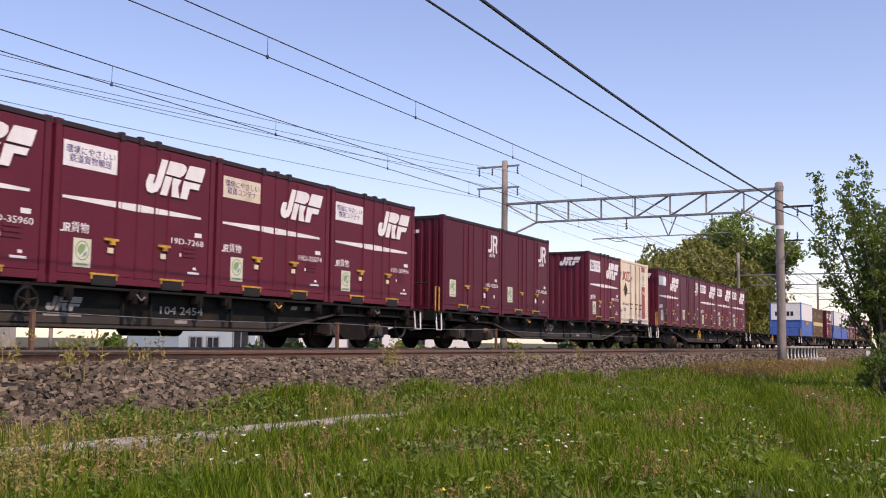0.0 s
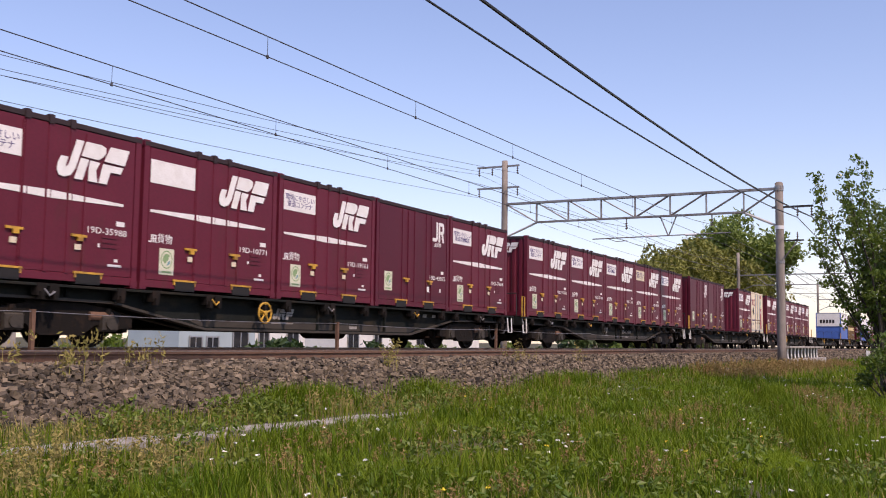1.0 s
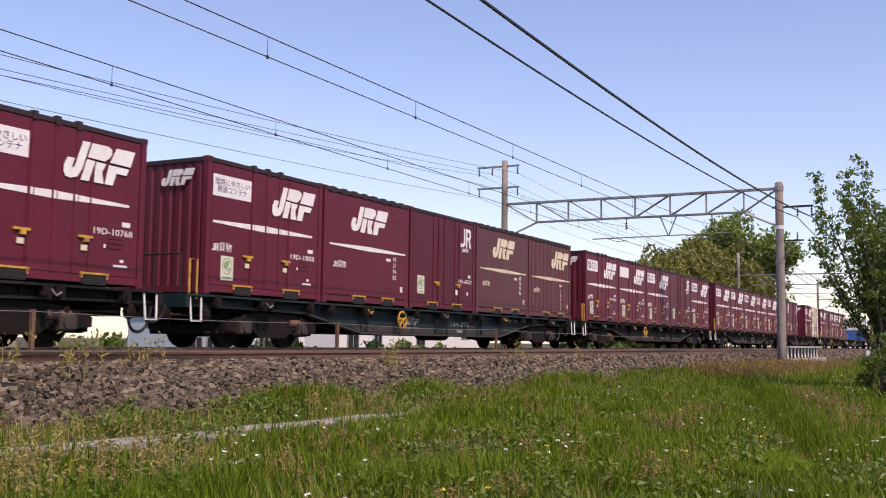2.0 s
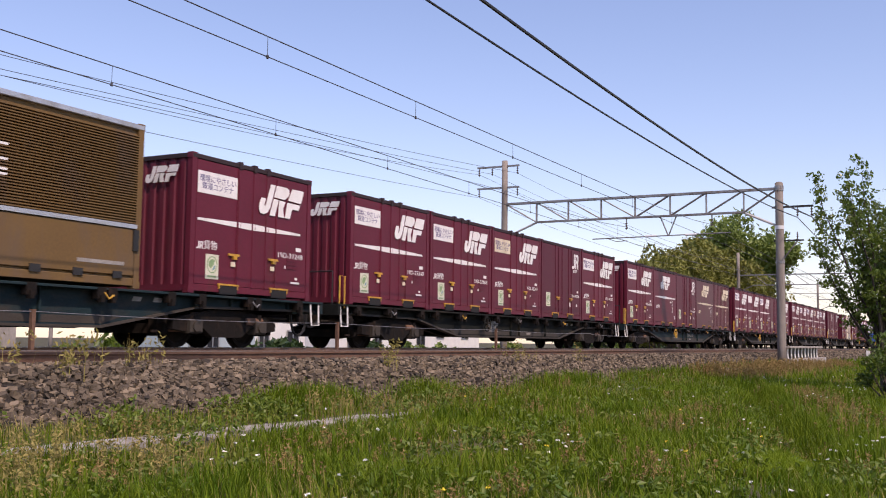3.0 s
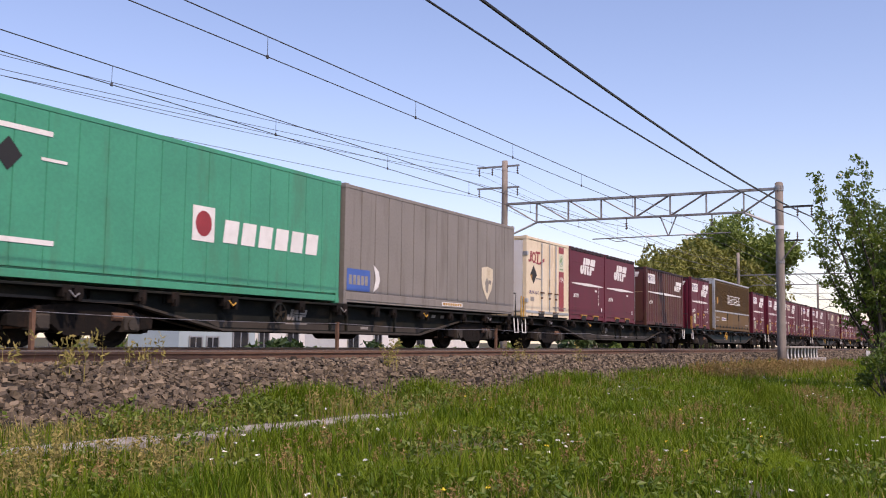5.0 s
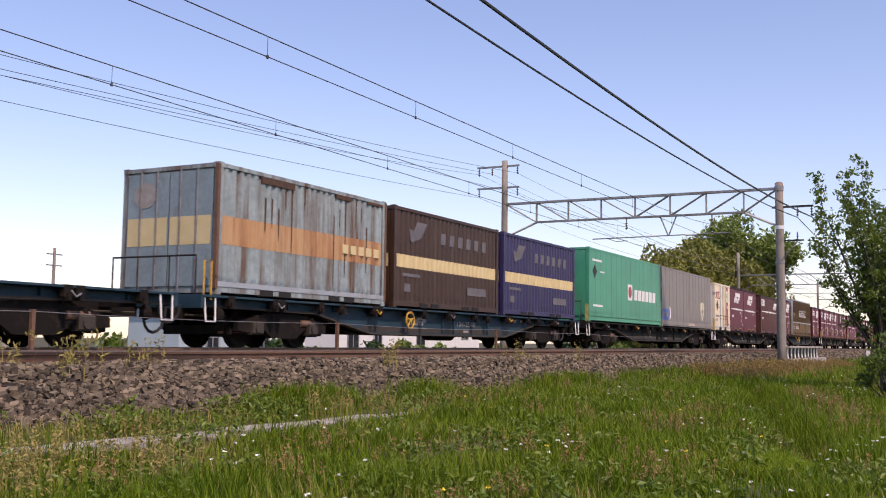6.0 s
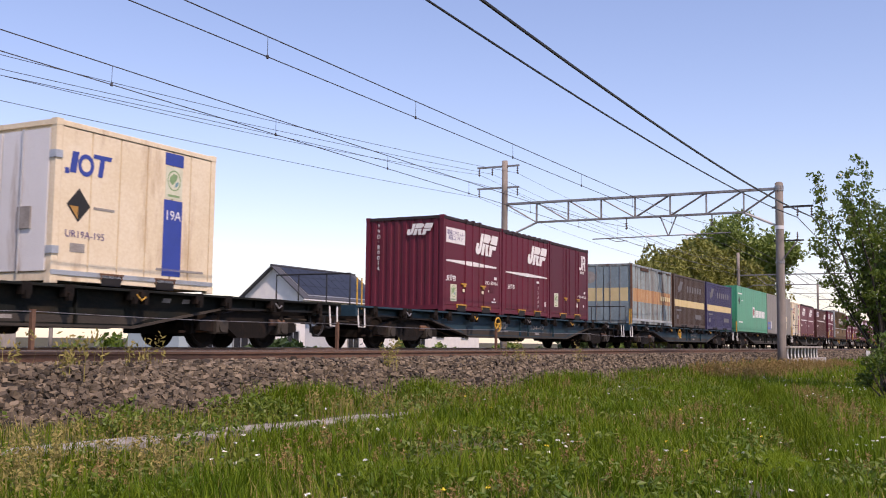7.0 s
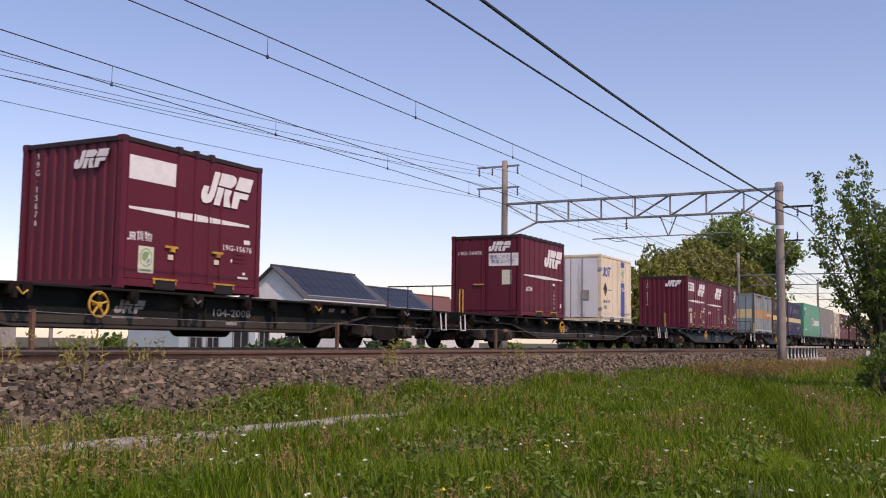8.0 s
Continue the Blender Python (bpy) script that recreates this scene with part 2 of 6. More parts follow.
# ---- mesh building ----
class Mesh:
    """Collects vertices and faces of one part."""

    def __init__(self):
        self.v, self.f = [], []

    def face(self, pts):
        n = len(self.v)
        self.v += [tuple(p) for p in pts]
        self.f.append(tuple(range(n, n + len(pts))))
        return self

    def box(self, x0, x1, y0, y1, z0, z1, c=0.0):
        """A box; c chamfers the four upright and lying long edges in x."""
        n = len(self.v)
        if c <= 0:
            self.v += [(x, y, z) for x in (x0, x1) for y in (y0, y1) for z in (z0, z1)]
            self.f += [tuple(n + i for i in q) for q in ((0, 1, 3, 2), (4, 6, 7, 5), (0, 4, 5, 1), (2, 3, 7, 6), (0, 2, 6, 4), (1, 5, 7, 3))]
            return self
        ring = [(y0 + c, z0), (y1 - c, z0), (y1, z0 + c), (y1, z1 - c), (y1 - c, z1), (y0 + c, z1), (y0, z1 - c), (y0, z0 + c)]
        return self.prism([(y, z) for y, z in ring], x0, x1, "x")

    def prism(self, ring, a, b, axis="x"):
        """A closed ring of 2D points, drawn out from a to b along an axis."""
        n, m = len(self.v), len(ring)
        def at(p, s):
            return (s, p[0], p[1]) if axis == "x" else ((p[0], s, p[1]) if axis == "y" else (p[0], p[1], s))
        self.v += [at(p, a) for p in ring] + [at(p, b) for p in ring]
        self.f += [tuple(range(n + m - 1, n - 1, -1)), tuple(range(n + m, n + 2 * m))]
        self.f += [(n + i, n + (i + 1) % m, n + m + (i + 1) % m, n + m + i) for i in range(m)]
        return self

    def tube(self, p, q, r, r2=None, n=8, cap=True):
        p, q = Vector(p), Vector(q)
        d = (q - p).normalized()
        a = d.orthogonal().normalized()
        b = d.cross(a)
        s = len(self.v)
        for o, rr in ((p, r), (q, r if r2 is None else r2)):
            self.v += [tuple(o + (a * math.cos(6.28319 * i / n) + b * math.sin(6.28319 * i / n)) * rr) for i in range(n)]
        self.f += [(s + i, s + (i + 1) % n, s + n + (i + 1) % n, s + n + i) for i in range(n)]
        if cap:
            self.f += [tuple(range(s + n - 1, s - 1, -1)), tuple(range(s + n, s + 2 * n))]
        return self

    def bent(self, pts, r, n=6):
        """One connected bent rod through the points."""
        pts = [Vector(p) for p in pts]
        s, side = len(self.v), None
        for i, p in enumerate(pts):
            d = (pts[min(i + 1, len(pts) - 1)] - pts[max(i - 1, 0)]).normalized()
            side = d.orthogonal().normalized() if side is None else (side - d * side.dot(d)).normalized()
            b = d.cross(side)
            self.v += [tuple(p + (side * math.cos(6.28319 * k / n) + b * math.sin(6.28319 * k / n)) * r) for k in range(n)]
        for i in range(len(pts) - 1):
            q = s + i * n
            self.f += [(q + k, q + (k + 1) % n, q + n + (k + 1) % n, q + n + k) for k in range(n)]
        e = s + (len(pts) - 1) * n
        self.f += [tuple(range(s + n - 1, s - 1, -1)), tuple(range(e, e + n))]
        return self

    def corrugated(self, u0, u1, n, z0, z1, at, out, axis="y", fill=0.52, back=0.02):
        """A folded sheet in n waves between u0 and u1; axis is the way it faces, out its depth."""
        st = (u1 - u0) / n
        line = []
        for i in range(n):
            a = u0 + st * i
            w, e = st * fill, st * 0.10
            m0, m1 = a + (st - w) / 2, a + (st + w) / 2
            line += [(a, at), (m0 - e / 2, at), (m0 + e / 2, at + out), (m1 - e / 2, at + out), (m1 + e / 2, at)]
        line.append((u1, at))
        sg = -1 if out > 0 else 1
        ring = line + [(u1, at + sg * back), (u0, at + sg * back)]
        ring = [(u, d) for u, d in ring]
        k, m = len(self.v), len(ring)
        def pt(q, z):
            return (q[0], q[1], z) if axis == "y" else (q[1], q[0], z)
        self.v += [pt(q, z0) for q in ring] + [pt(q, z1) for q in ring]
        self.f += [(k + i, k + (i + 1) % m, k + m + (i + 1) % m, k + m + i) for i in range(m)]
        return self

    def ball(self, c, rx, ry, rz, n=8, m=5):
        s = len(self.v)
        for j in range(1, m):
            a = math.pi * j / m
            self.v += [(c[0] + rx * math.sin(a) * math.cos(6.28319 * i / n), c[1] + ry * math.sin(a) * math.sin(6.28319 * i / n), c[2] + rz * math.cos(a)) for i in range(n)]
        for j in range(m - 2):
            self.f += [(s + j * n + i, s + (j + 1) * n + i, s + (j + 1) * n + (i + 1) % n, s + j * n + (i + 1) % n) for i in range(n)]
        t = len(self.v)
        self.v += [(c[0], c[1], c[2] + rz), (c[0], c[1], c[2] - rz)]
        self.f += [(t, s + i, s + (i + 1) % n) for i in range(n)]
        self.f += [(t + 1, s + (m - 2) * n + (i + 1) % n, s + (m - 2) * n + i) for i in range(n)]
        return self

    def data(self, name, material, smooth=False):
        me = bpy.data.meshes.new(name)
        me.from_pydata(self.v, [], self.f)
        if smooth:
            me.polygons.foreach_set("use_smooth", [True] * len(me.polygons))
        me.materials.append(material)
        me.update()
        return me


def part(name, mesh, material, parent=None, label="", smooth=False):
    """One mesh object, under its thing or on its own."""
    ob = new(name, mesh.data(name, material, smooth))
    if parent is not None:
        ob.parent = parent
    return tagged(ob, label)


def thing(name, label, category, group="", at=None):
    ob = new(name)
    ob.empty_display_size = 0.3
    if at is not None:
        ob.matrix_basis = at
    return tagged(ob, label, category, group)


def lettering(name, words, size, material, parent, m, width=0.0, label=""):
    """Raised lettering a few millimetres thick: lies in x and z, and faces -y under the pose m."""
    cu = bpy.data.curves.new(name, "FONT")
    cu.body, cu.size, cu.align_x, cu.align_y, cu.extrude, cu.resolution_u = words, size, "CENTER", "CENTER", 0.002, 2
    cu.space_line = 0.95
    ob = bpy.data.objects.new(name, cu)
    scene.collection.objects.link(ob)
    bpy.context.view_layer.update()
    me = bpy.data.meshes.new_from_object(ob.evaluated_get(bpy.context.evaluated_depsgraph_get()))
    bpy.data.objects.remove(ob)
    me.materials.clear()
    me.materials.append(material)
    if width and len(me.vertices):
        xs = [v.co.x for v in me.vertices]
        k = width / max(max(xs) - min(xs), 0.01)
        for v in me.vertices:
            v.co.x *= k
    out = new(name, me)
    out.parent = parent
    out.matrix_basis = m @ pose(0, 0, 0, 90)
    return tagged(out, label)


# ---- ground, track bed, rails ----
NEAR_Y = -3.8                                    # centre of the empty near track; the train's track lies at y = 0
PROFILE = [(-4000, -1.2), (-400, -1.15), (-60, -1.1), (-30, -1.08), (-20, -1.06), (-15, -1.05), (-12, -1.03), (-10, -1.0), (-8.5, -0.94), (-7.4, -0.88), (-6.7, -0.82), (-6.2, -0.76),
           (-5.8, -0.66), (-5.2, -0.55), (-4.0, -0.55), (0.0, -0.55), (2.2, -0.6), (3.4, -0.95), (6, -1.0), (12, -1.0), (25, -1.0), (60, -1.0), (140, -1.0), (400, -1.0), (1200, -1.0), (4500, -1.0)]


def ditch(x, y):
    """Depth of the shallow ditch that runs slantwise through the field."""
    d = (y + 12.45) * 0.973 - (x - 11.0) * 0.232
    t = ((x - 11.0) * 0.973 + (y + 12.45) * 0.232) / 17.5
    along = np.clip((t + 0.08) / 0.2, 0, 1) * np.clip((1.05 - t) / 0.3, 0, 1)
    return 0.34 * along * np.exp(-(d / 0.34) ** 2)


def ground_z(x, y):
    for (ya, za), (yb, zb) in zip(PROFILE, PROFILE[1:]):
        if ya <= y <= yb:
            z = za + (zb - za) * (y - ya) / (yb - ya)
            break
    else:
        z = -1.1
    near = max(0.0, 1 - abs(y + 9) / 8) if y < -6.0 else 0.0
    return z + near * 0.09 * noise.noise((x * 0.35, y * 0.5, 3.1)) - float(ditch(x, y))


def build_ground():
    g = Mesh()
    xs = [-4000, -800, -200, -60, -20] + [-10 + 0.75 * i for i in range(60)] + [36 + 1.5 * i for i in range(43)] + [100, 130, 180, 260, 500, 1200, 4500]
    ys = sorted({a for a, _ in PROFILE} | {-14.5 + 0.25 * i for i in range(35)})
    for x in xs:
        for y in ys:
            g.v.append((x, y, ground_z(x, y)))
    n = len(ys)
    for i in range(len(xs) - 1):
        for j in range(n - 1):
            g.f.append((i * n + j, (i + 1) * n + j, (i + 1) * n + j + 1, i * n + j + 1))
    tagged(part("ground", g, SOIL, smooth=True), "green grassy field beside the railway line", "ground", kind="structure")


build_ground()

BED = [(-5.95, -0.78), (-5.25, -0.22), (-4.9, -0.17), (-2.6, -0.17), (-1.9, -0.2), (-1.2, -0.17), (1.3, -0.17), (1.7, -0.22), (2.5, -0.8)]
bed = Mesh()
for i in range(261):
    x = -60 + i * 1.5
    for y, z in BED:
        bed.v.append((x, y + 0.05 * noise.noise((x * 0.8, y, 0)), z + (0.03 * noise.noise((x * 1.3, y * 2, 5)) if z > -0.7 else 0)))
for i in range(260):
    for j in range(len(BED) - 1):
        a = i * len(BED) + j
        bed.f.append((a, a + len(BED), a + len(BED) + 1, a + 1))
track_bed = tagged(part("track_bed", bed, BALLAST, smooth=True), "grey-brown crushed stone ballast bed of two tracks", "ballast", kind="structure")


def build_track(cy):
    t = thing("railway_track", "rusty brown steel rails on concrete sleepers in ballast", "track", "tracks", pose(0, cy, 0))
    tagged(t, kind="structure")
    for s in (-1, 1):
        y = s * 0.566
        web = [(y - 0.064, -0.153), (y + 0.064, -0.153), (y + 0.064, -0.142), (y + 0.009, -0.122), (y + 0.009, -0.05), (y + 0.032, -0.036), (y + 0.032, -0.006),
               (y - 0.032, -0.006), (y - 0.032, -0.036), (y - 0.009, -0.05), (y - 0.009, -0.122), (y - 0.064, -0.142)]
        r = part("rail", Mesh().prism(web, -60, 330, "x"), RUST, t, "rail with rust-brown sides")
        part("rail_head", Mesh().box(-60, 330, y - 0.030, y + 0.030, -0.0055, 0.0), RAILHEAD, r, "shiny worn running surface")
    sl = Mesh().prism([(-1.0, -0.33), (1.0, -0.33), (0.98, -0.16), (-0.98, -0.16)], -0.12, 0.12, "x").data("sleeper", CONCRETE)
    for i in range(140):
        o = new("sleeper", sl)
        o.parent = t
        o.location = (-12 + i * 0.61, 0, 0)


build_track(0.0)
build_track(NEAR_Y)


def build_trough():
    """Concrete cable trough lying in the grass, lid by lid."""
    t = thing("cable_trough", "weathered grey concrete cable trough half sunk in the grass", "trough")
    tagged(t, kind="structure")
    lid = Mesh().prism([(-0.17, -0.16), (0.17, -0.16), (0.18, -0.01), (0.165, 0.0), (-0.165, 0.0), (-0.18, -0.01)], 0.008, 0.992, "x").data("lid", CONCRETE)
    rnd = random.Random(4)
    for i in range(16):
        x = 1.5 + i
        o = new("lid", lid)
        o.parent = t
        o.location = (x, -6.78 + 0.012 * x + rnd.uniform(-0.02, 0.02), -0.745 + rnd.uniform(-0.015, 0.015) - 0.008 * i)
        o.rotation_euler = (rnd.uniform(-0.04, 0.04), rnd.uniform(-0.01, 0.01), rnd.uniform(-0.02, 0.02))


build_trough()

# ---- overhead line ----
PX, PN, PF = 43.55, -6.6, 6.0                    # the portal's place along the line and its two poles


def insulator(parent, x, y, z, n=3, r=0.06, material=None):
    g = Mesh()
    g.tube((x, y, z), (x, y, z - 0.11 * n - 0.05), 0.018, n=6)
    for i in range(n):
        zz = z - 0.06 - 0.11 * i
        g.tube((x, y, zz), (x, y, zz - 0.035), r * 0.45, r, n=10)
        g.tube((x, y, zz - 0.035), (x, y, zz - 0.06), r, r * 0.5, n=10)
    return part("insulator", g, material or PORCELAIN, parent, "brown porcelain insulator string")


def lattice(parent, y0, y1, zt, zb, n, w=0.055, a=0.04):
    """A flat-topped lattice girder across the tracks, of angle bars."""
    for s in (-1, 1):
        part("chord", Mesh().box(-a + s * w, a + s * w, y0, y1, zt - 0.1, zt, 0.01), STEEL, parent)
        part("chord", Mesh().box(-a + s * w, a + s * w, y0 + 1.45, y1 - 1.65, zb, zb + 0.08, 0.01), STEEL, parent)
    ya, yb = y0 + 1.45, y1 - 1.65
    st = (yb - ya) / n
    for i in range(n + 1):
        y = ya + st * i
        for s in (-1, 1):
            part("lattice_bar", Mesh().tube((s * w, y, zb + 0.04), (s * w, y, zt - 0.05), 0.026, n=6), STEEL, parent)
            if i < n:
                up = (i < n / 2)
                part("lattice_bar", Mesh().tube((s * w, y, (zt - 0.05) if up else zb + 0.04), (s * w, y + st, (zb + 0.04) if up else zt - 0.05), 0.028, n=6), STEEL, parent)
    for yy, ye in ((y0 + 0.05, ya), (y1 - 0.05, yb)):
        for s in (-1, 1):
            part("lattice_bar", Mesh().tube((s * w, yy, zt - 0.05), (s * w, ye, zb + 0.04), 0.03, n=6), STEEL, parent)
        part("knee_brace", Mesh().tube((0, ye, zb + 0.02), (0, yy, zb - 0.62), 0.05, n=8), GALV, parent, "pale tubular knee brace")


def pole_mesh(z0, z1, r0, r1, n=20):
    """A tapering round pole, closed at both ends."""
    g = Mesh()
    for i in range(7):
        z, r = z0 + (z1 - z0) * i / 6, r0 + (r1 - r0) * i / 6
        g.v += [(r * math.cos(6.28319 * k / n), r * math.sin(6.28319 * k / n), z) for k in range(n)]
    for i in range(6):
        g.f += [(i * n + k, i * n + (k + 1) % n, (i + 1) * n + (k + 1) % n, (i + 1) * n + k) for k in range(n)]
    g.f += [tuple(range(n - 1, -1, -1)), tuple(range(6 * n, 7 * n))]
    return g


def build_portal(x, yn, yf, hn, hf, beam_t, beam_b):
    t = thing("catenary_portal", "grey steel lattice portal between two weathered concrete poles", "line portal", "catenary portals", pose(x, 0, 0))
    near = part("pole", pole_mesh(-1.2, hn, 0.185, 0.165), POLE, t, "stained round concrete pole", True)
    near.location = (0, yn, 0)
    far = part("pole", pole_mesh(-1.2, hf, 0.17, 0.14), POLE, t, "tall round concrete pole", True)
    far.location = (0, yf, 0)
    lattice(t, yn, yf, beam_t, beam_b, 6)
    part("pole_band", Mesh().tube((0, 0, beam_t - 0.16), (0, 0, beam_t + 0.06), 0.185, n=20), STEEL, near)
    part("pole_band", Mesh().tube((0, 0, beam_b - 0.75), (0, 0, beam_b - 0.6), 0.186, n=20), WHITEP, near, "pale clamp band")
    part("pole_band", Mesh().tube((0, 0, 3.6), (0, 0, 3.72), 0.186, n=20), STEEL, near)
    part("pole_cap", Mesh().tube((0, 0, hn), (0, 0, hn + 0.05), 0.16, 0.1, n=20), POLE, near)
    # feeder arms towards the field
    arm = part("cross_arm", Mesh().box(-0.05, 0.05, yn - 1.35, yn + 0.3, 5.92, 6.0), BLACK, t, "dark steel cross arm")
    insulator(arm, 0, yn - 0.72, 5.92, 3)
    insulator(arm, 0, yn - 1.28, 5.92, 3)
    arm = part("cross_arm", Mesh().box(-0.05, 0.05, yn - 0.95, yn + 0.25, 4.52, 4.58), BLACK, t, "dark steel cross arm")
    part("brace", Mesh().tube((0, yn - 0.7, 4.53), (0, yn - 0.1, 3.75), 0.03, n=6), STEEL, arm)
    insulator(arm, 0, yn - 0.7, 4.9, 3, 0.045)
    # arms at the top of the far pole
    for z, ins in ((8.55, (-0.66, 0.66, 1.35)), (7.52, (-0.66, 1.35))):
        arm = part("cross_arm", Mesh().box(-0.04, 0.04, yf - 0.75, yf + 1.45, z, z + 0.08), STEEL, t, "grey steel cross arm")
        for q in ins:
            insulator(arm, 0, yf + q, z, 3, 0.06)
    # hanging frame that steadies the wires of both tracks
    drop = part("drop_frame", Mesh().tube((0, -1.55, beam_b), (0, -1.9, beam_b - 0.85), 0.03, n=6).tube((0, -2.25, beam_b), (0, -1.9, beam_b - 0.85), 0.03, n=6), STEEL, t, "V-shaped steel hanger")
    part("steady_bar", Mesh().tube((0, -4.6, beam_b - 0.8), (0, 1.6, beam_b - 0.86), 0.025, n=8), STEEL, drop)
    for y in (-1.1, -2.9):
        part("insulator", Mesh().tube((0, y - 0.25, beam_b - 0.82), (0, y + 0.25, beam_b - 0.83), 0.05, n=10), WHITEP, drop, "white rod insulator")
    for y in (0.0, NEAR_Y):
        part("hanger_rod", Mesh().tube((0, y, beam_b), (0, y, beam_b - 0.15), 0.03, n=6), STEEL, t)
        insulator(t, 0, y, beam_b - 0.12, 3, 0.07)
        part("registration_arm", Mesh().bent([(0, y + 0.9, beam_b - 0.85), (0.1, y + 0.5, beam_b - 1.0), (0.1, y, 4.80)], 0.016), STEEL, t)
    return t


build_portal(PX, PN, PF, 6.98, 8.85, 6.80, 5.78)


def wire(name, label, pts, r, material, n=6):
    return tagged(part(name, Mesh().bent(pts, r, n), material), label, "overhead wire", "overhead wires")


def build_catenary(y, zc, zm):
    """Contact wire, messenger wire and droppers of one track."""
    t = thing("catenary", "thin dark contact wire hung from a messenger wire", "overhead wire", "overhead wires")
    part("contact_wire", Mesh().tube((-30, y, zc), (260, y, zc), 0.009, n=6), WIRE, t)
    sup = [PX - 53, PX, PX + 53, PX + 106, PX + 159]
    for a, b in zip(sup, sup[1:]):
        pts = []
        for i in range(19):
            s = i / 18
            pts.append((a + (b - a) * s, y, zm + 0.3 * (2 * s - 1) ** 6))
        part("messenger_wire", Mesh().bent(pts, 0.010, 6), WIRE, t)
        for i in range(11):
            x = a + 2.71 + 4.87 * i if y else a + 3.05 + 4.87 * i
            s = (x - a) / (b - a)
            z = zm + 0.3 * (2 * s - 1) ** 6
            part("dropper", Mesh().tube((x, y, zc), (x, y, z), 0.005, n=4).box(x - 0.02, x + 0.02, y - 0.012, y + 0.012, zc - 0.03, zc + 0.03), WIRE, t)


build_catenary(0.0, 4.76, 5.11)
build_catenary(NEAR_Y, 4.72, 5.055)


WIRES = ((PF - 0.66, ((14.84, 6.45), (23.03, 6.84)), 8.22), (PF + 0.66, ((15.89, 6.54), (24.63, 7.01)), 8.25), (PF + 1.35, ((16.43, 6.60), (25.47, 6.96)), 8.27), (PF + 1.35, ((16.47, 5.97), (25.5, 6.28)), 7.14),
         (PF - 0.66, ((14.9, 5.99), (22.5, 6.4)), 7.2))


def sagging(y, low, z_end, r, material, label, span=53.0, more=1):
    """A cable between pole arms: low gives two spots (x, z) of the first span, which ends at the portal."""
    (xa, za), (xb, zb) = low
    def first(x):
        xc, zc = PX, z_end
        return (za * (x - xb) * (x - xc) / ((xa - xb) * (xa - xc)) + zb * (x - xa) * (x - xc) / ((xb - xa) * (xb - xc)) + zc * (x - xa) * (x - xb) / ((xc - xa) * (xc - xb)))
    pts = [(x, y, first(x)) for x in [-8 + (PX + 8) * i / 24 for i in range(25)]]
    for k in range(more):
        pts += [(PX + span * (k + i / 12), y, z_end - 0.75 * (1 - (2 * i / 12 - 1) ** 2)) for i in range(1, 13)]
    return wire("feeder_cable" if r > 0.015 else "line_wire", label, pts, r, material)


sagging(PN - 0.72, ((11.7, 4.80), (17.5, 4.76)), 5.5, 0.019, CABLE, "black insulated feeder cable sagging between poles")
sagging(PN - 1.28, ((12.2, 4.89), (25.3, 4.87)), 5.5, 0.028, CABLE, "thick black insulated feeder cable sagging between poles")
for y, low, ze in WIRES:
    sagging(y, low, ze, 0.008, WIRE, "thin grey line wire sagging between pole arms", more=3)

# ---- the freight train: kinds of container ----
CL, CW, CH = 3.715, 2.45, 2.56                   # a twelve-foot container
HW = CW / 2


def slab(x0, x1, z0, z1, y, lift=0.004, slant=0.0):
    """A thin marking on the side that faces the field; slant leans it to the right."""
    return Mesh().prism([(x0, z0), (x1, z0), (x1 + slant, z1), (x0 + slant, z1)], y - lift, y, "y")


def slab_mesh(rects, y, lift=0.004):
    g = Mesh()
    for x0, x1, z0, z1, s in rects:
        g.prism([(x0, z0), (x1, z0), (x1 + s, z1), (x0 + s, z1)], y - lift, y, "y")
    return g


def marks(t, rects, y, material):
    """Small painted marks, each one a part."""
    for r in rects:
        part("marking", slab_mesh([r], y), material, t)


HOOK = ((0.0, 0.52), (0.11, 0.52), (0.105, 0.32), (0.125, 0.25), (0.145, 0.32), (0.145, 1.0), (0.262, 1.0), (0.262, 0.26), (0.225, 0.07), (0.14, 0.0), (0.055, 0.03), (0.005, 0.15), (-0.015, 0.32))
BLOCKS = (((0.292, 0.61), (0.292, 1.0), (0.54, 1.0), (0.62, 0.94), (0.645, 0.81), (0.62, 0.69), (0.56, 0.59)),
          ((0.292, 0.0), (0.42, 0.0), (0.42, 0.545), (0.292, 0.56)),
          ((0.445, 0.54), (0.445, 0.42), (0.505, 0.0), (0.655, 0.0), (0.575, 0.30), (0.60, 0.525)),
          ((0.655, 0.59), (0.685, 1.0), (1.0, 1.0), (1.0, 0.57)),
          ((0.672, 0.0), (0.805, 0.0), (0.805, 0.33), (0.975, 0.33), (0.985, 0.51), (0.65, 0.52)))


def emblem(parent, cx, cz, w, h, y, material, name="emblem"):
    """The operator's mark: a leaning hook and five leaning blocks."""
    k = 0.34 * h
    x = cx - w / 2 - k / 2
    def poly(pts):
        return Mesh().prism([(x + a * w + k * b, cz - h / 2 + b * h) for a, b in pts], y - 0.004, y, "y")
    e = part(name, poly(HOOK), material, parent, "white slanted block emblem")
    for pts in BLOCKS:
        part("emblem_block", poly(pts), material, e)
    return e


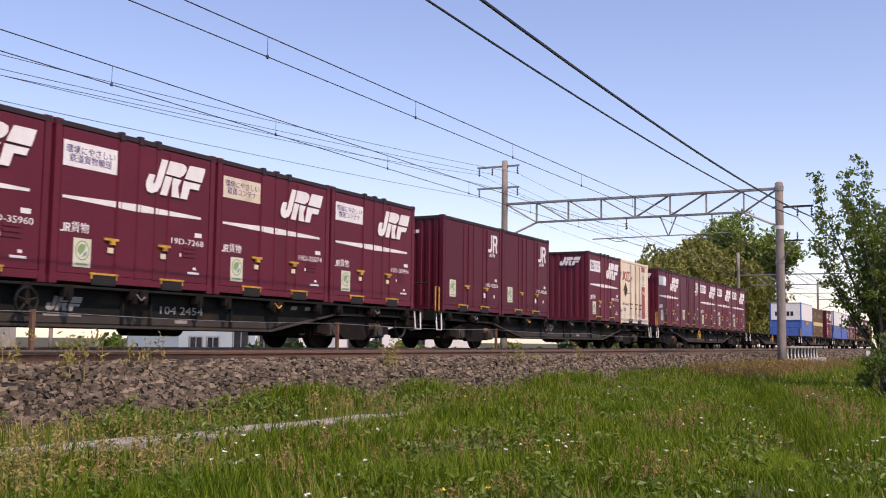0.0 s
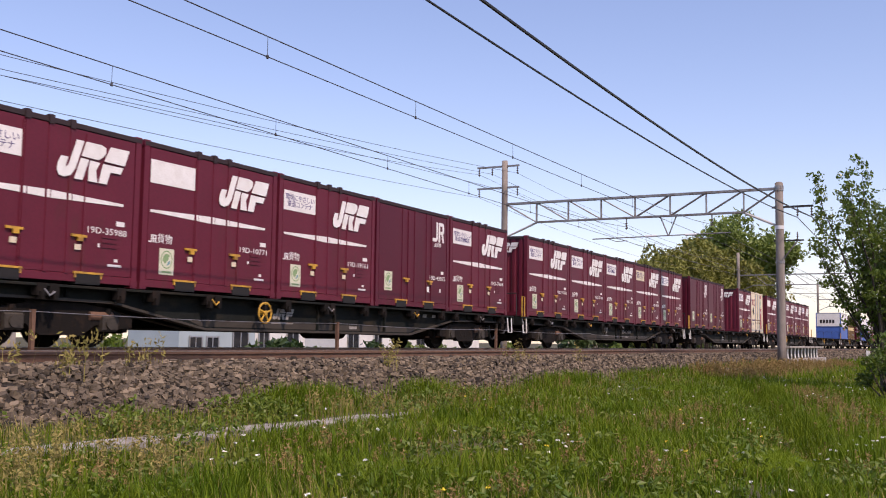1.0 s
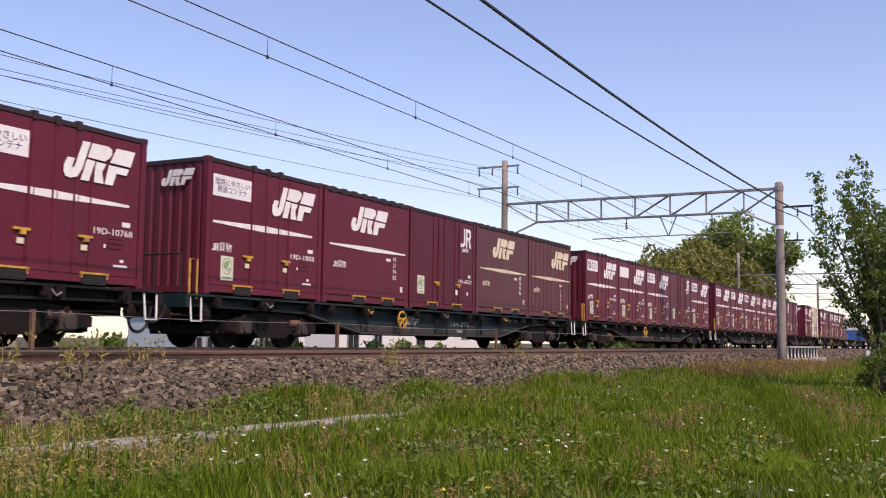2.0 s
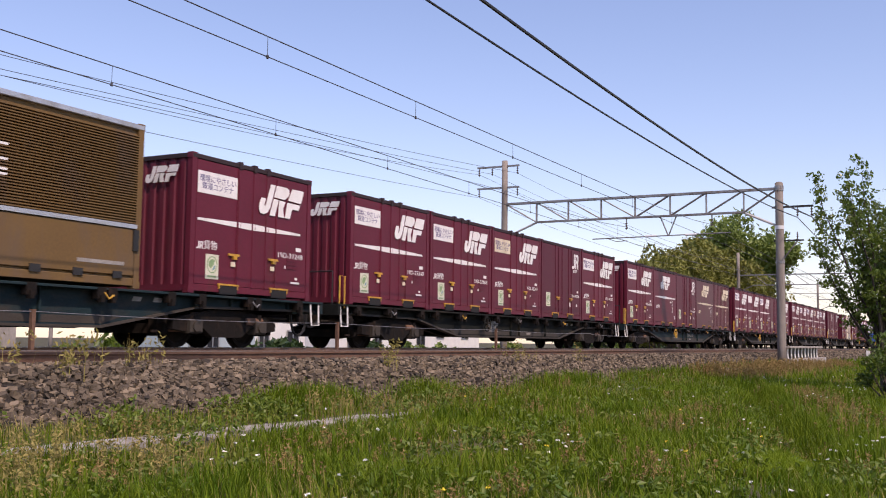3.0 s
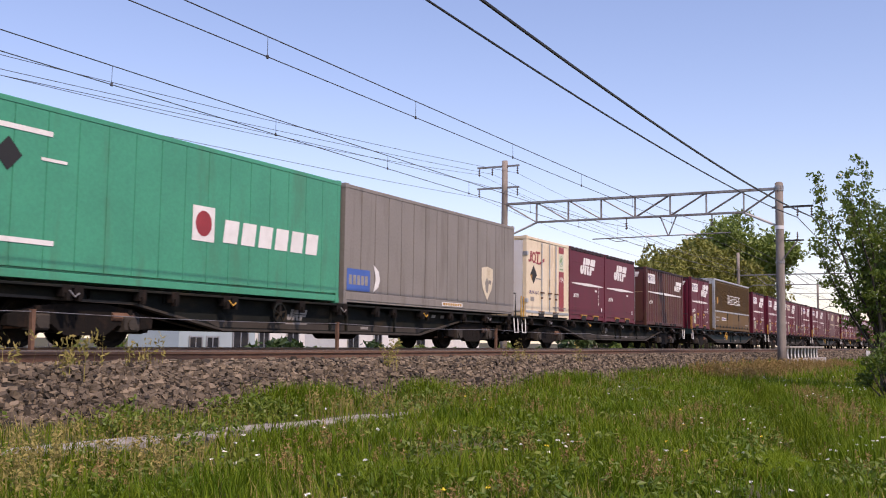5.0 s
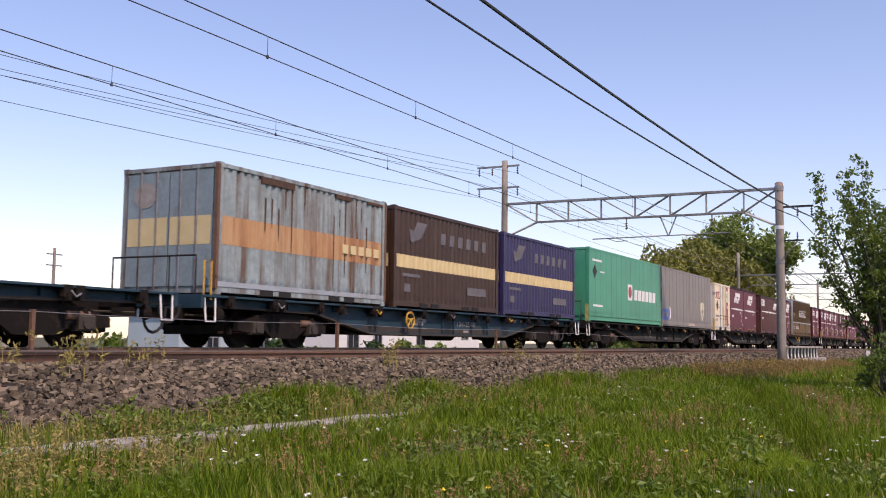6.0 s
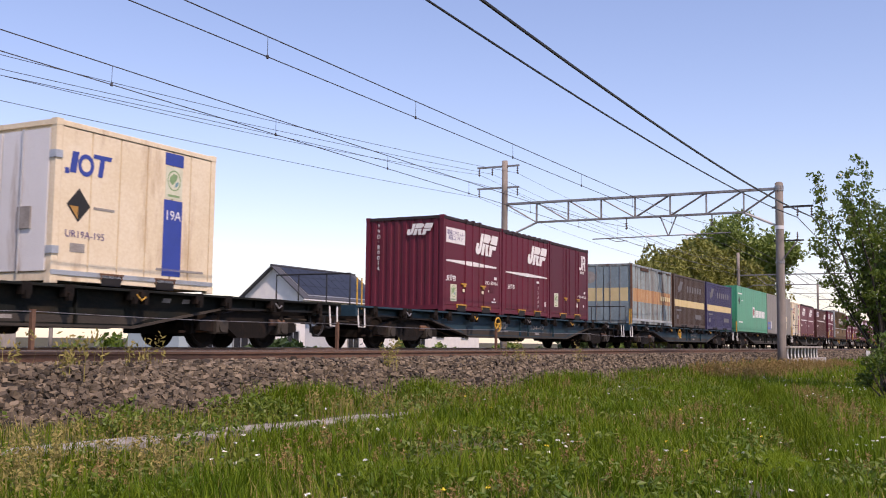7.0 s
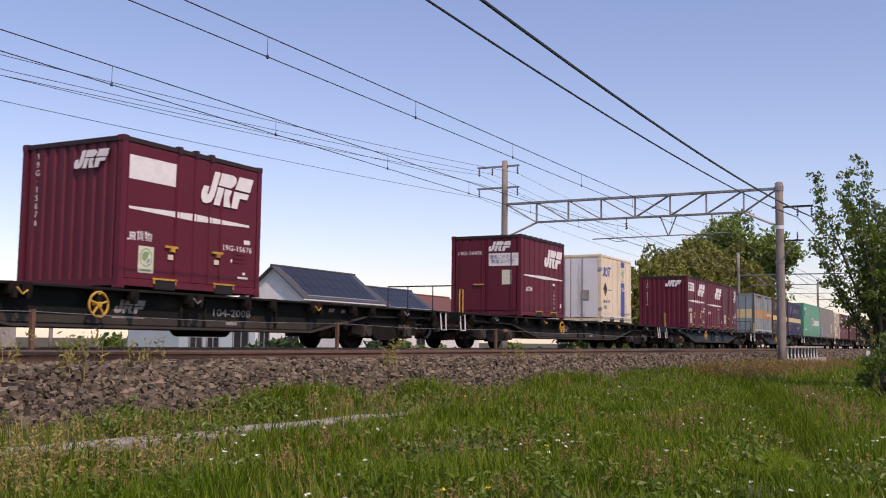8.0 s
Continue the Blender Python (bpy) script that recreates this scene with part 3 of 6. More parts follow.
SMALL_HOOK = ((-0.5, -0.42), (-0.2, -0.42), (-0.06, -0.30), (-0.06, 0.42), (-0.19, 0.42), (-0.19, -0.22), (-0.25, -0.27), (-0.5, -0.27))
SMALL_LOOP = ((0.02, -0.42), (0.02, 0.42), (0.40, 0.42), (0.5, 0.33), (0.5, 0.03), (0.42, -0.06), (0.52, -0.42), (0.37, -0.42), (0.28, -0.08), (0.17, -0.08), (0.17, 0.05), (0.36, 0.06), (0.36, 0.28), (0.15, 0.28), (0.15, -0.42))


def emblem_small(parent, cx, cz, w, y, material, wide=1.0):
    """A smaller mark of a hook and a looped bar."""
    def poly(pts):
        return Mesh().prism([(cx + a * w * wide, cz + b * w) for a, b in pts], y - 0.004, y, "y")
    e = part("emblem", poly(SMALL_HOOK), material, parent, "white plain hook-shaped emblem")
    part("emblem_block", poly(SMALL_LOOP), material, e)
    return e


def operator_mark(t, x, z, size, y, material):
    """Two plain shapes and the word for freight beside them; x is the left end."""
    e = emblem_small(t, x + size * 0.62, z, size, y, material, 1.15)
    lettering("freight_word", "貨物", size * 1.12, material, e, pose(x + size * 2.42, y - 0.003, z + size * 0.02), size * 2.2)


def shell(t, L, H, paint, ribs_side=0, ribs_end=9, rim=RIM, depth=0.03, far_ribs=True):
    """Walls, roof, frame and posts of a container; ribs_side corrugates the long sides."""
    hl = L / 2
    body = Mesh().box(-hl + 0.05, hl - 0.05, -HW + 0.05, HW - 0.05, 0.12, H - 0.02)
    part("wall", body, paint, t)
    for sx in (-1, 1):
        for sy in (-1, 1):
            x, y = sx * (hl - 0.06), sy * (HW - 0.06)
            part("corner_post", Mesh().box(x - 0.06, x + 0.06, y - 0.06, y + 0.06, 0.0, H, 0.01), paint, t)
            part("corner_casting", Mesh().box(x - 0.075, x + 0.075, y - 0.066, y + 0.066, -0.01, 0.11), paint, t)
            part("corner_casting", Mesh().box(x - 0.07, x + 0.07, y - 0.064, y + 0.064, H - 0.09, H + 0.015), paint, t)
    for sy in (-1, 1):
        y = sy * (HW - 0.04)
        part("top_rail", Mesh().box(-hl, hl, y - 0.045, y + 0.045, H - 0.09, H, 0.01), rim, t, "grimy dark roof rail")
        part("bottom_rail", Mesh().box(-hl + 0.1, hl - 0.1, y - 0.035, y + 0.035, 0.03, 0.16, 0.008), paint, t)
    for sx in (-1, 1):
        x = sx * (hl - 0.04)
        part("end_rail", Mesh().box(x - 0.035, x + 0.035, -HW + 0.1, HW - 0.1, 0.03, 0.15), paint, t)
        part("end_rail", Mesh().box(x - 0.045, x + 0.045, -HW, HW, H - 0.08, H), rim, t, "grimy dark roof rail")
    rf = Mesh()
    nr = max(6, int(L / 0.5))
    for i in range(nr):
        x = -hl + 0.1 + (L - 0.2) * i / nr
        rf.box(x, x + (L - 0.2) / nr * 0.55, -HW + 0.06, HW - 0.06, H - 0.03, H + 0.012)
    part("roof", rf, rim, t)
    for sx in (-1, 1):
        if ribs_end:
            part("end_panel", Mesh().corrugated(-HW + 0.13, HW - 0.13, ribs_end, 0.15, H - 0.08, sx * (hl - 0.045), sx * depth, "x"), paint, t)
    if ribs_side:
        for sy in ((-1, 1) if far_ribs else (-1,)):
            part("side_panel", Mesh().corrugated(-hl + 0.12, hl - 0.12, ribs_side, 0.16, H - 0.09, sy * (HW - 0.045), sy * depth, "y"), paint, t)


def pockets(t, xs, material=YELLOW, w=0.36):
    """Fork pockets in the bottom rail, with painted lips."""
    for x in xs:
        # A solid block, coloured as the shade within the pocket.
        fp = part("fork_pocket", Mesh().box(x - w / 2, x + w / 2, -HW - 0.012, -HW + 0.3, 0.0, 0.165), HOLE, t, "fork-lift pocket, its inner shade a dark block")
        lip = Mesh().box(x - w / 2 - 0.05, x + w / 2 + 0.05, -HW - 0.020, -HW + 0.02, 0.168, 0.20)
        lip.box(x - w / 2 - 0.03, x - w / 2, -HW - 0.016, -HW + 0.02, 0.10, 0.168).box(x + w / 2, x + w / 2 + 0.03, -HW - 0.016, -HW + 0.02, 0.10, 0.168)
        part("pocket_lip", lip, material, fp, "yellow painted lip" if material is YELLOW else "")


def stripe(t, pieces, z, y, material, x0=-1.62, x1=1.66, th=0.095):
    """A long tapering band, broken where posts cross it."""
    mid = (x0 + x1) / 2
    def half(x):
        return th / 2 * (1 - 0.72 * abs(x - mid) / (mid - x0)) + 0.004
    for a, b in pieces:
        n = 6
        xs = [a + (b - a) * i / n for i in range(n + 1)]
        ring = [(x, z - half(x)) for x in xs] + [(x, z + half(x)) for x in reversed(xs)]
        part("stripe", Mesh().prism(ring, y - 0.004, y, "y"), material, t, "white tapering stripe")


def sticker(t, x, z, y, w=0.30, h=0.46):
    """A pale label with a ringed picture of leaves and a line of print."""
    s = part("eco_sticker", slab(x - w / 2, x + w / 2, z - h / 2, z + h / 2, y), STICKER, t, "pale sticker with a green round picture")
    c, n = z + h * 0.08, 16
    def circle(r, f=1.0):
        return [(x + w * r * math.cos(6.28319 * i * f / n), c + w * r * 1.12 * math.sin(6.28319 * i * f / n)) for i in range(n + 1)]
    part("sticker_ring", Mesh().prism(circle(0.40, 0.99) + circle(0.35, 0.99)[::-1], y - 0.006, y - 0.004, "y"), GREENINK, s)
    part("sticker_leaf", Mesh().prism([(x - w * 0.28, c - w * 0.05), (x - w * 0.1, c - w * 0.2), (x + w * 0.12, c + w * 0.02), (x + w * 0.2, c + w * 0.25), (x - w * 0.05, c + w * 0.3), (x - w * 0.24, c + w * 0.14)], y - 0.007, y - 0.004, "y"), GREENINK, s)
    part("sticker_leaf", Mesh().prism([(x + w * 0.02, c - w * 0.3), (x + w * 0.22, c - w * 0.2), (x + w * 0.26, c + w * 0.0), (x + w * 0.1, c - w * 0.1)], y - 0.007, y - 0.004, "y"), TEALINK, s)
    part("sticker_print", slab(x - w * 0.34, x + w * 0.34, z - h * 0.43, z - h * 0.36, y - 0.004, 0.002), GREENINK, s)


def end_marks(t, hl, H, material, number=""):
    """Emblem and upright number on the end that faces the rear."""
    e = emblem(t, 0, 0, 0.74, 0.31, 0, material)
    e.matrix_basis = pose(-hl - 0.02, -0.50, H - 0.36, 0, 0, -90)
    if number:
        lettering("number", "\n".join(number), 0.15, material, t, pose(-hl - 0.004, 0.95, H - 0.75, 0, 0, -90))


SIGN = "環境にやさしい\n鉄道コンテナ"
SIGN2 = "環境にやさしい\n鉄道貨物輸送"
Y0 = -HW - 0.002                                  # just proud of the painted side


def type_a(paint=MAROON, sign="words", mark=WHITE, ink=SIGNINK, words=SIGN):
    """Container with side doors, sign panel, emblem, stripe."""
    t = thing("freight_container", "", "container", "containers on the train")
    shell(t, CL, CH, paint)
    yd = -HW + 0.028
    for x0, x1, nm in ((-1.74, -0.50, "side_panel"), (-0.50, -0.06, "door"), (-0.06, 0.36, "door"), (0.36, 1.74, "side_panel")):
        part(nm, Mesh().prism([(x0 + 0.012, -HW + 0.06), (x1 - 0.012, -HW + 0.06), (x1 - 0.024, yd - 0.022), (x0 + 0.024, yd - 0.022)], 0.17, CH - 0.1, "z"), paint, t)
    for x in (-0.50, -0.06, 0.36):
        part("door_post", Mesh().prism([(x - 0.055, -HW + 0.05), (x + 0.055, -HW + 0.05), (x + 0.03, -HW - 0.012), (x - 0.03, -HW - 0.012)], 0.16, CH - 0.09, "z"), paint, t)
        part("roof_cleat", Mesh().box(x - 0.05, x + 0.05, -HW - 0.03, -HW + 0.06, CH - 0.11, CH + 0.03), RIM, t)
    for x in (-0.66, 0.56):
        bar = part("locking_bar", Mesh().tube((x + 0.1, -HW - 0.004, 0.2), (x + 0.1, -HW - 0.004, CH - 0.14), 0.014, n=6), paint, t)
        part("handle", Mesh().box(x - 0.14, x + 0.16, -HW - 0.035, -HW, 0.745, 0.785).box(x - 0.02, x + 0.08, -HW - 0.045, -HW, 0.68, 0.745), YELLOW, bar, "yellow door handle")
        part("small_plate", slab(x - 0.07, x + 0.06, 0.54, 0.63, Y0 - 0.012), CREAM, t)
    yq = yd - 0.024
    pockets(t, (-0.77, 0.80), w=0.5)
    if sign:
        s = part("sign_panel", slab(-1.70, -0.58, 1.85, 2.26, yq, 0.006), CREAM if sign == "old" else WHITE, t, "yellowed sign panel" if sign == "old" else "white sign panel")
        if sign != "blank":
            lettering("sign_text", words, 0.145, ink, s, pose(-1.14, yq - 0.008, 2.05), 1.02, "violet printed words")
    emblem(t, 0.80, 1.975, 1.32, 0.63, -HW - 0.016, mark)
    stripe(t, ((-1.68, -0.56), (-0.44, -0.12), (0.0, 0.30), (0.42, 1.5)), 1.36, yq - 0.002, mark, -1.70, 1.52, 0.12)
    stripe(t, ((-0.528, -0.472), (-0.088, -0.032), (0.332, 0.388)), 1.36, -HW - 0.0125, mark, -1.70, 1.52, 0.12)
    operator_mark(t, -1.70, 0.88, 0.165, yq, mark)
    sticker(t, -1.24, 0.50, yq, 0.36, 0.46)
    marks(t, [(1.36, 1.54, 1.0, 1.08, 0), (0.98, 1.02, 0.62, 0.68, 0), (1.34, 1.42, 0.40, 0.45, 0), (1.2, 1.5, 0.32, 0.36, 0)], yq, mark)
    part("vent_louvre", Mesh().box(1.05, 1.38, yq - 0.012, yq, 0.62, 0.66).box(1.05, 1.38, yq - 0.012, yq, 0.7, 0.74).box(1.05, 1.38, yq - 0.012, yq, 0.78, 0.82), paint, t)
    end_marks(t, CL / 2, CH, mark)
    return t, (1.16, yq, 0.885)


def type_b(paint=MAROON_DARK):
    """Plain container with side doors and a small mark."""
    t = thing("freight_container", "", "container", "containers on the train")
    shell(t, CL, CH, paint)
    yd = -HW + 0.028
    for x0, x1, nm in ((-1.74, -0.62, "side_panel"), (-0.62, 0.0, "door"), (0.0, 0.62, "door"), (0.62, 1.74, "side_panel")):
        part(nm, Mesh().prism([(x0 + 0.012, -HW + 0.06), (x1 - 0.012, -HW + 0.06), (x1 - 0.024, yd - 0.022), (x0 + 0.024, yd - 0.022)], 0.17, CH - 0.1, "z"), paint, t)
    for x in (-0.62, 0.0, 0.62):
        part("door_post", Mesh().prism([(x - 0.04, -HW + 0.05), (x + 0.04, -HW + 0.05), (x + 0.025, -HW - 0.01), (x - 0.025, -HW - 0.01)], 0.16, CH - 0.09, "z"), paint, t)
    for x in (-0.45, 0.76):
        bar = part("locking_bar", Mesh().tube((x + 0.1, -HW - 0.004, 0.2), (x + 0.1, -HW - 0.004, CH - 0.14), 0.012, n=6), paint, t)
        part("handle", Mesh().box(x - 0.14, x + 0.16, -HW - 0.035, -HW, 0.70, 0.74).box(x - 0.02, x + 0.08, -HW - 0.045, -HW, 0.64, 0.70), YELLOW, bar, "yellow door handle")
    yq = yd - 0.024
    pockets(t, (-0.66, 0.74), w=0.48)
    emblem_small(t, 1.26, 2.05, 0.62, yq, WHITE)
    operator_mark(t, 1.02, 1.70, 0.11, yq, WHITE)
    sticker(t, -1.28, 0.62, yq, 0.36, 0.46)
    marks(t, [(1.42, 1.56, 0.94, 1.02, 0), (0.66, 0.78, 0.44, 0.58, 0), (1.34, 1.42, 0.46, 0.55, 0)], yq, WHITE)
    e = part("end_marking", slab_mesh([(-0.3, -0.22, 0, 0.09, 0), (-0.18, -0.1, 0, 0.09, 0), (-0.06, 0.04, 0, 0.09, 0), (0.08, 0.18, 0, 0.09, 0)], 0), WHITE, t, "white bars of unreadable writing")
    e.matrix_basis = pose(-CL / 2 - 0.005, -0.3, 2.1, 0, 0, -90)
    return t, (1.22, yq, 0.82)


def type_c(paint=MAROON, mark=WHITE, ribs=8, cx=0.83, nx=0.88):
    """Ribbed container without side doors."""
    t = thing("freight_container", "", "container", "containers on the train")
    shell(t, CL, CH, paint, 0, 8)
    yb = -HW + 0.02
    part("side_panel", Mesh().box(-1.74, 1.74, yb, -HW + 0.06, 0.17, CH - 0.1), paint, t)
    if not ribs:
        for x in (-1.15, 1.2):
            for z in (0.42, 1.2, 2.05):
                part("side_bead", Mesh().prism([(yb, z), (-HW - 0.004, z + 0.012), (-HW - 0.004, z + 0.03), (yb, z + 0.042)], x - 0.38, x + 0.38, "x"), paint, t)
        part("side_panel", Mesh().box(-1.74, 1.74, -HW + 0.002, yb, 0.2, CH - 0.13), paint, t)
        for i in range(8):
            x = -1.5 + 3.0 * i / 7
            part("roof_cleat", Mesh().box(x - 0.09, x + 0.09, -HW - 0.012, -HW + 0.05, CH - 0.11, CH + 0.02), RIM, t)
    step = 3.4 / max(ribs, 1)
    for i in range(ribs):
        x = -1.7 + step * (i + 0.5)
        w = step * 0.2
        part("side_rib", Mesh().prism([(x - w * 1.4, yb), (x + w * 1.4, yb), (x + w, -HW - 0.004), (x - w, -HW - 0.004)], 0.2, CH - 0.13, "z"), paint, t)
        part("roof_cleat", Mesh().box(x - 0.09, x + 0.09, -HW - 0.012, -HW + 0.05, CH - 0.11, CH + 0.02), RIM, t)
    pockets(t, (-0.40, 0.88), w=0.46)
    yq = -HW - 0.006
    emblem(t, cx, 1.965, 1.45, 0.60, yq, mark)
    stripe(t, ((-1.64, 1.68),), 1.30, yq, mark, th=0.10)
    operator_mark(t, -1.5, 0.86, 0.15, yq, mark)
    marks(t, [(0.78, 0.98, 1.08, 1.15, 0), (1.46, 1.56, 0.36, 0.5, 0)], yq, mark)
    end_marks(t, CL / 2, CH, mark)
    return t, (nx, yq, 0.62 if ribs else 0.92)


def type_white(band, ink, swoosh, doors):
    """Cream refrigerated container with a coloured band."""
    t = thing("freight_container", "", "container", "containers on the train")
    shell(t, CL, CH, JOTWHITE, 0, 0, JOTWHITE)
    yb = -HW + 0.012
    edges = (-1.74, -0.7, -0.02, 0.55, 1.74) if doors else (-1.74, -1.12, -0.5, 0.12, 0.74, 1.20, 1.74)
    for a, b in zip(edges, edges[1:]):
        part("side_panel", Mesh().prism([(a + 0.008, -HW + 0.06), (b - 0.008, -HW + 0.06), (b - 0.016, yb), (a + 0.016, yb)], 0.17, CH - 0.1, "z"), JOTWHITE, t)
    yq = yb - 0.002
    part("end_door", Mesh().box(-CL / 2 - 0.012, -CL / 2 + 0.05, -HW + 0.14, -0.02, 0.18, CH - 0.14).box(-CL / 2 - 0.012, -CL / 2 + 0.05, 0.02, HW - 0.14, 0.18, CH - 0.14), PALEDOOR, t, "pale grey end door")
    for y in (-0.5, 0.22, 0.35):
        part("locking_bar", Mesh().tube((-CL / 2 - 0.03, y, 0.15), (-CL / 2 - 0.03, y, CH - 0.12), 0.018, n=6), ALU, t)
    part("lock_box", Mesh().box(-CL / 2 - 0.04, -CL / 2, -0.75, -0.45, 0.85, 1.2), GREYBAR, t)
    for z in (0.45, 1.95):
        part("hinge", Mesh().box(-CL / 2 - 0.02, -CL / 2 + 0.12, -HW - 0.02, -HW + 0.12, z, z + 0.12), ALU, t)
    x0 = 0.95 if doors else 0.54
    part("colour_band", slab(x0, x0 + 0.46, 0.25, 1.6, yq).prism([(x0, 2.22), (x0 + 0.46, 2.22), (x0 + 0.46, CH - 0.12), (x0, CH - 0.12)], yq - 0.004, yq, "y"), band, t, "coloured upright band")
    sticker(t, x0 + 0.23, 1.91, yq, 0.42, 0.58)
    g = slab_mesh([(-1.57, -1.44, 1.76, 2.10, 0.05), (-1.66, -1.58, 1.73, 1.82, 0), (-0.99, -0.89, 1.76, 2.06, 0.04), (-1.10, -0.72, 2.05, 2.12, 0.02)], yq)
    n = 16
    for i in range(n):
        a, b = 6.28319 * i / n, 6.28319 * (i + 1) / n
        g.prism([(-1.24 + ro * math.cos(q), 1.91 + ro * math.sin(q) * 1.1) for q, ro in ((a, 0.10), (b, 0.10), (b, 0.165), (a, 0.165))], yq - 0.004, yq, "y")
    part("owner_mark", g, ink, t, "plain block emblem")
    if swoosh:
        pts = [(-1.25 + 0.9 * i / 10, 1.78 - 0.10 * math.sin(3.14 * i / 10) + 0.012 * i, 0.012 + 0.05 * (i / 10) ** 1.5) for i in range(11)]
        part("swoosh", Mesh().prism([(x, z - w) for x, z, w in pts] + [(x, z + w) for x, z, w in reversed(pts)], yq - 0.004, yq, "y"), RED, t)
    d = part("diamond_mark", Mesh().prism([(-1.36, 0.98), (-1.12, 1.25), (-1.36, 1.52), (-1.6, 1.25)] if not doors else [(-1.25, 1.06), (-0.98, 1.36), (-1.25, 1.66), (-1.52, 1.36)], yq - 0.004, yq, "y"), BLACK, t, "black diamond mark")
    cz = 1.25 if not doors else 1.36
    part("diamond_corner", Mesh().prism([(-1.54, cz - 0.02), (-1.37, cz - 0.02), (-1.37, cz - 0.22)], yq - 0.006, yq - 0.003, "y"), AMBER, d)
    lettering("band_text", "19A", 0.24, WHITE, t, pose(x0 + 0.23, yq - 0.006, 1.32), 0.36)
    lettering("number", "UR19A-16111" if doors else "UR19A-195", 0.16, SIGNINK, t, pose(-1.2, yq - 0.002, 0.78), 0.8)
    marks(t, [(-1.5, -1.2, 0.50, 0.64, 0), (0.4, 1.6, 0.34, 0.38, 0), (-1.05, -0.6, 1.22, 1.26, 0)], yq, GREYBAR)
    pockets(t, (-0.62, 0.62), RUST, 0.42)
    if doors:
        for x in (-0.7, -0.02, 0.55):
            part("locking_bar", Mesh().tube((x + 0.09, -HW - 0.015, 0.2), (x + 0.09, -HW - 0.015, CH - 0.12), 0.02, n=6), ALU, t)
            part("handle", Mesh().box(x + 0.0, x + 0.26, -HW - 0.04, -HW, 0.78, 0.83).box(x + 0.05, x + 0.15, -HW - 0.04, -HW, 0.6, 0.66), RUST, t, "worn door handle")
    part("bottom_trim", Mesh().box(-CL / 2, CL / 2, -HW - 0.012, -HW + 0.03, 0.125, 0.2), ALU, t)
    return t, None


def long_brown():
    """Wing-sided container with slatted upper side and drop boards."""
    L, H = 9.3, 2.80
    t = thing("long_freight_container", "dusty brown wing-sided container with slatted upper side and pale emblem", "container", "containers on the train")
    shell(t, L, H, BROWNW, 0, 0, ALU)
    hl = L / 2
    n = 34
    for i in range(n):
        z = 1.08 + (H - 1.26) * i / n
        part("slat", Mesh().prism([(-HW + 0.03, z), (-HW - 0.012, z + 0.006), (-HW - 0.012, z + 0.024), (-HW + 0.03, z + 0.034)], -hl + 0.14, hl - 0.12, "x"), BROWNW, t)
    part("mid_rail", Mesh().box(-hl + 0.1, hl - 0.1, -HW - 0.02, -HW + 0.04, 1.0, 1.07), ALU, t)
    for i in range(3):
        a = -hl + 0.14 + (L - 0.26) * i / 3
        b = a + (L - 0.26) / 3
        part("drop_board", Mesh().box(a + 0.02, b - 0.02, -HW, -HW + 0.05, 0.2, 0.99, 0.01), BROWNW, t)
        part("latch", Mesh().box(b - 0.06, b + 0.06, -HW - 0.03, -HW, 0.62, 0.98), BLACK, t)
    for i in range(11):
        x = -hl + 0.5 + i * 0.83
        part("hinge", Mesh().box(x - 0.1, x + 0.1, -HW - 0.02, -HW, 0.14, 0.26), BLACK, t)
    part("front_post", Mesh().box(-hl - 0.01, -hl + 0.12, -HW - 0.01, -HW + 0.12, 0.05, H), ALU, t, "bare aluminium corner post")
    part("end_panel", Mesh().box(-hl - 0.012, -hl, -HW + 0.14, HW - 0.1, 0.2, H - 0.32), BROWNW, t)
    part("end_header", Mesh().box(-hl - 0.016, -hl, -HW + 0.14, HW - 0.1, H - 0.3, H - 0.06), ALU, t)
    g = Mesh()
    x = -1.5
    for i, (w, kind) in enumerate(((0.34, 0), (0.5, 1), (0.5, 2), (0.1, 0), (0.46, 2), (0.46, 1), (0.5, 1))):
        for j in range(7):
            z = 1.52 + 0.075 * j
            if kind == 0 or (kind == 1 and j in (0, 1, 3, 6)) or (kind == 2 and j % 2 == 0):
                g.prism([(x, z), (x + w, z), (x + w + 0.02, z + 0.035), (x + 0.02, z + 0.035)], -HW - 0.017, -HW - 0.0125, "y")
            else:
                g.prism([(x, z), (x + w * 0.3, z), (x + w * 0.3, z + 0.035), (x, z + 0.035)], -HW - 0.017, -HW - 0.0125, "y")
        x += w + 0.09
    part("owner_mark", g, WHITE, t, "pale striped block emblem")
    part("red_mark", Mesh().prism([(-0.62, 1.42), (-0.48, 1.42), (-0.55, 1.6)], -HW - 0.019, -HW - 0.0125, "y"), RED, t)
    part("round_mark", Mesh().prism([(-4.0 + 0.17 * math.cos(6.283 * i / 12), 1.62 + 0.2 * math.sin(6.283 * i / 12)) for i in range(12)], -HW - 0.017, -HW - 0.0125, "y"), AMBER, t)
    part("plate", slab(-2.95, -1.85, 0.55, 0.72, -HW - 0.001), WHITE, t)
    part("plate_marking", slab_mesh([(-2.9 + 0.17 * i, -2.78 + 0.17 * i, 0.59, 0.68, 0) for i in range(6)], -HW - 0.006, 0.003), SIGNINK, t)
    marks(t, [(-4.35, -3.5, 0.66, 0.74, 0), (-4.3, -3.6, 0.5, 0.55, 0), (3.3, 4.3, 0.36, 0.42, 0)], -HW - 0.001, GREYBAR)
    return t


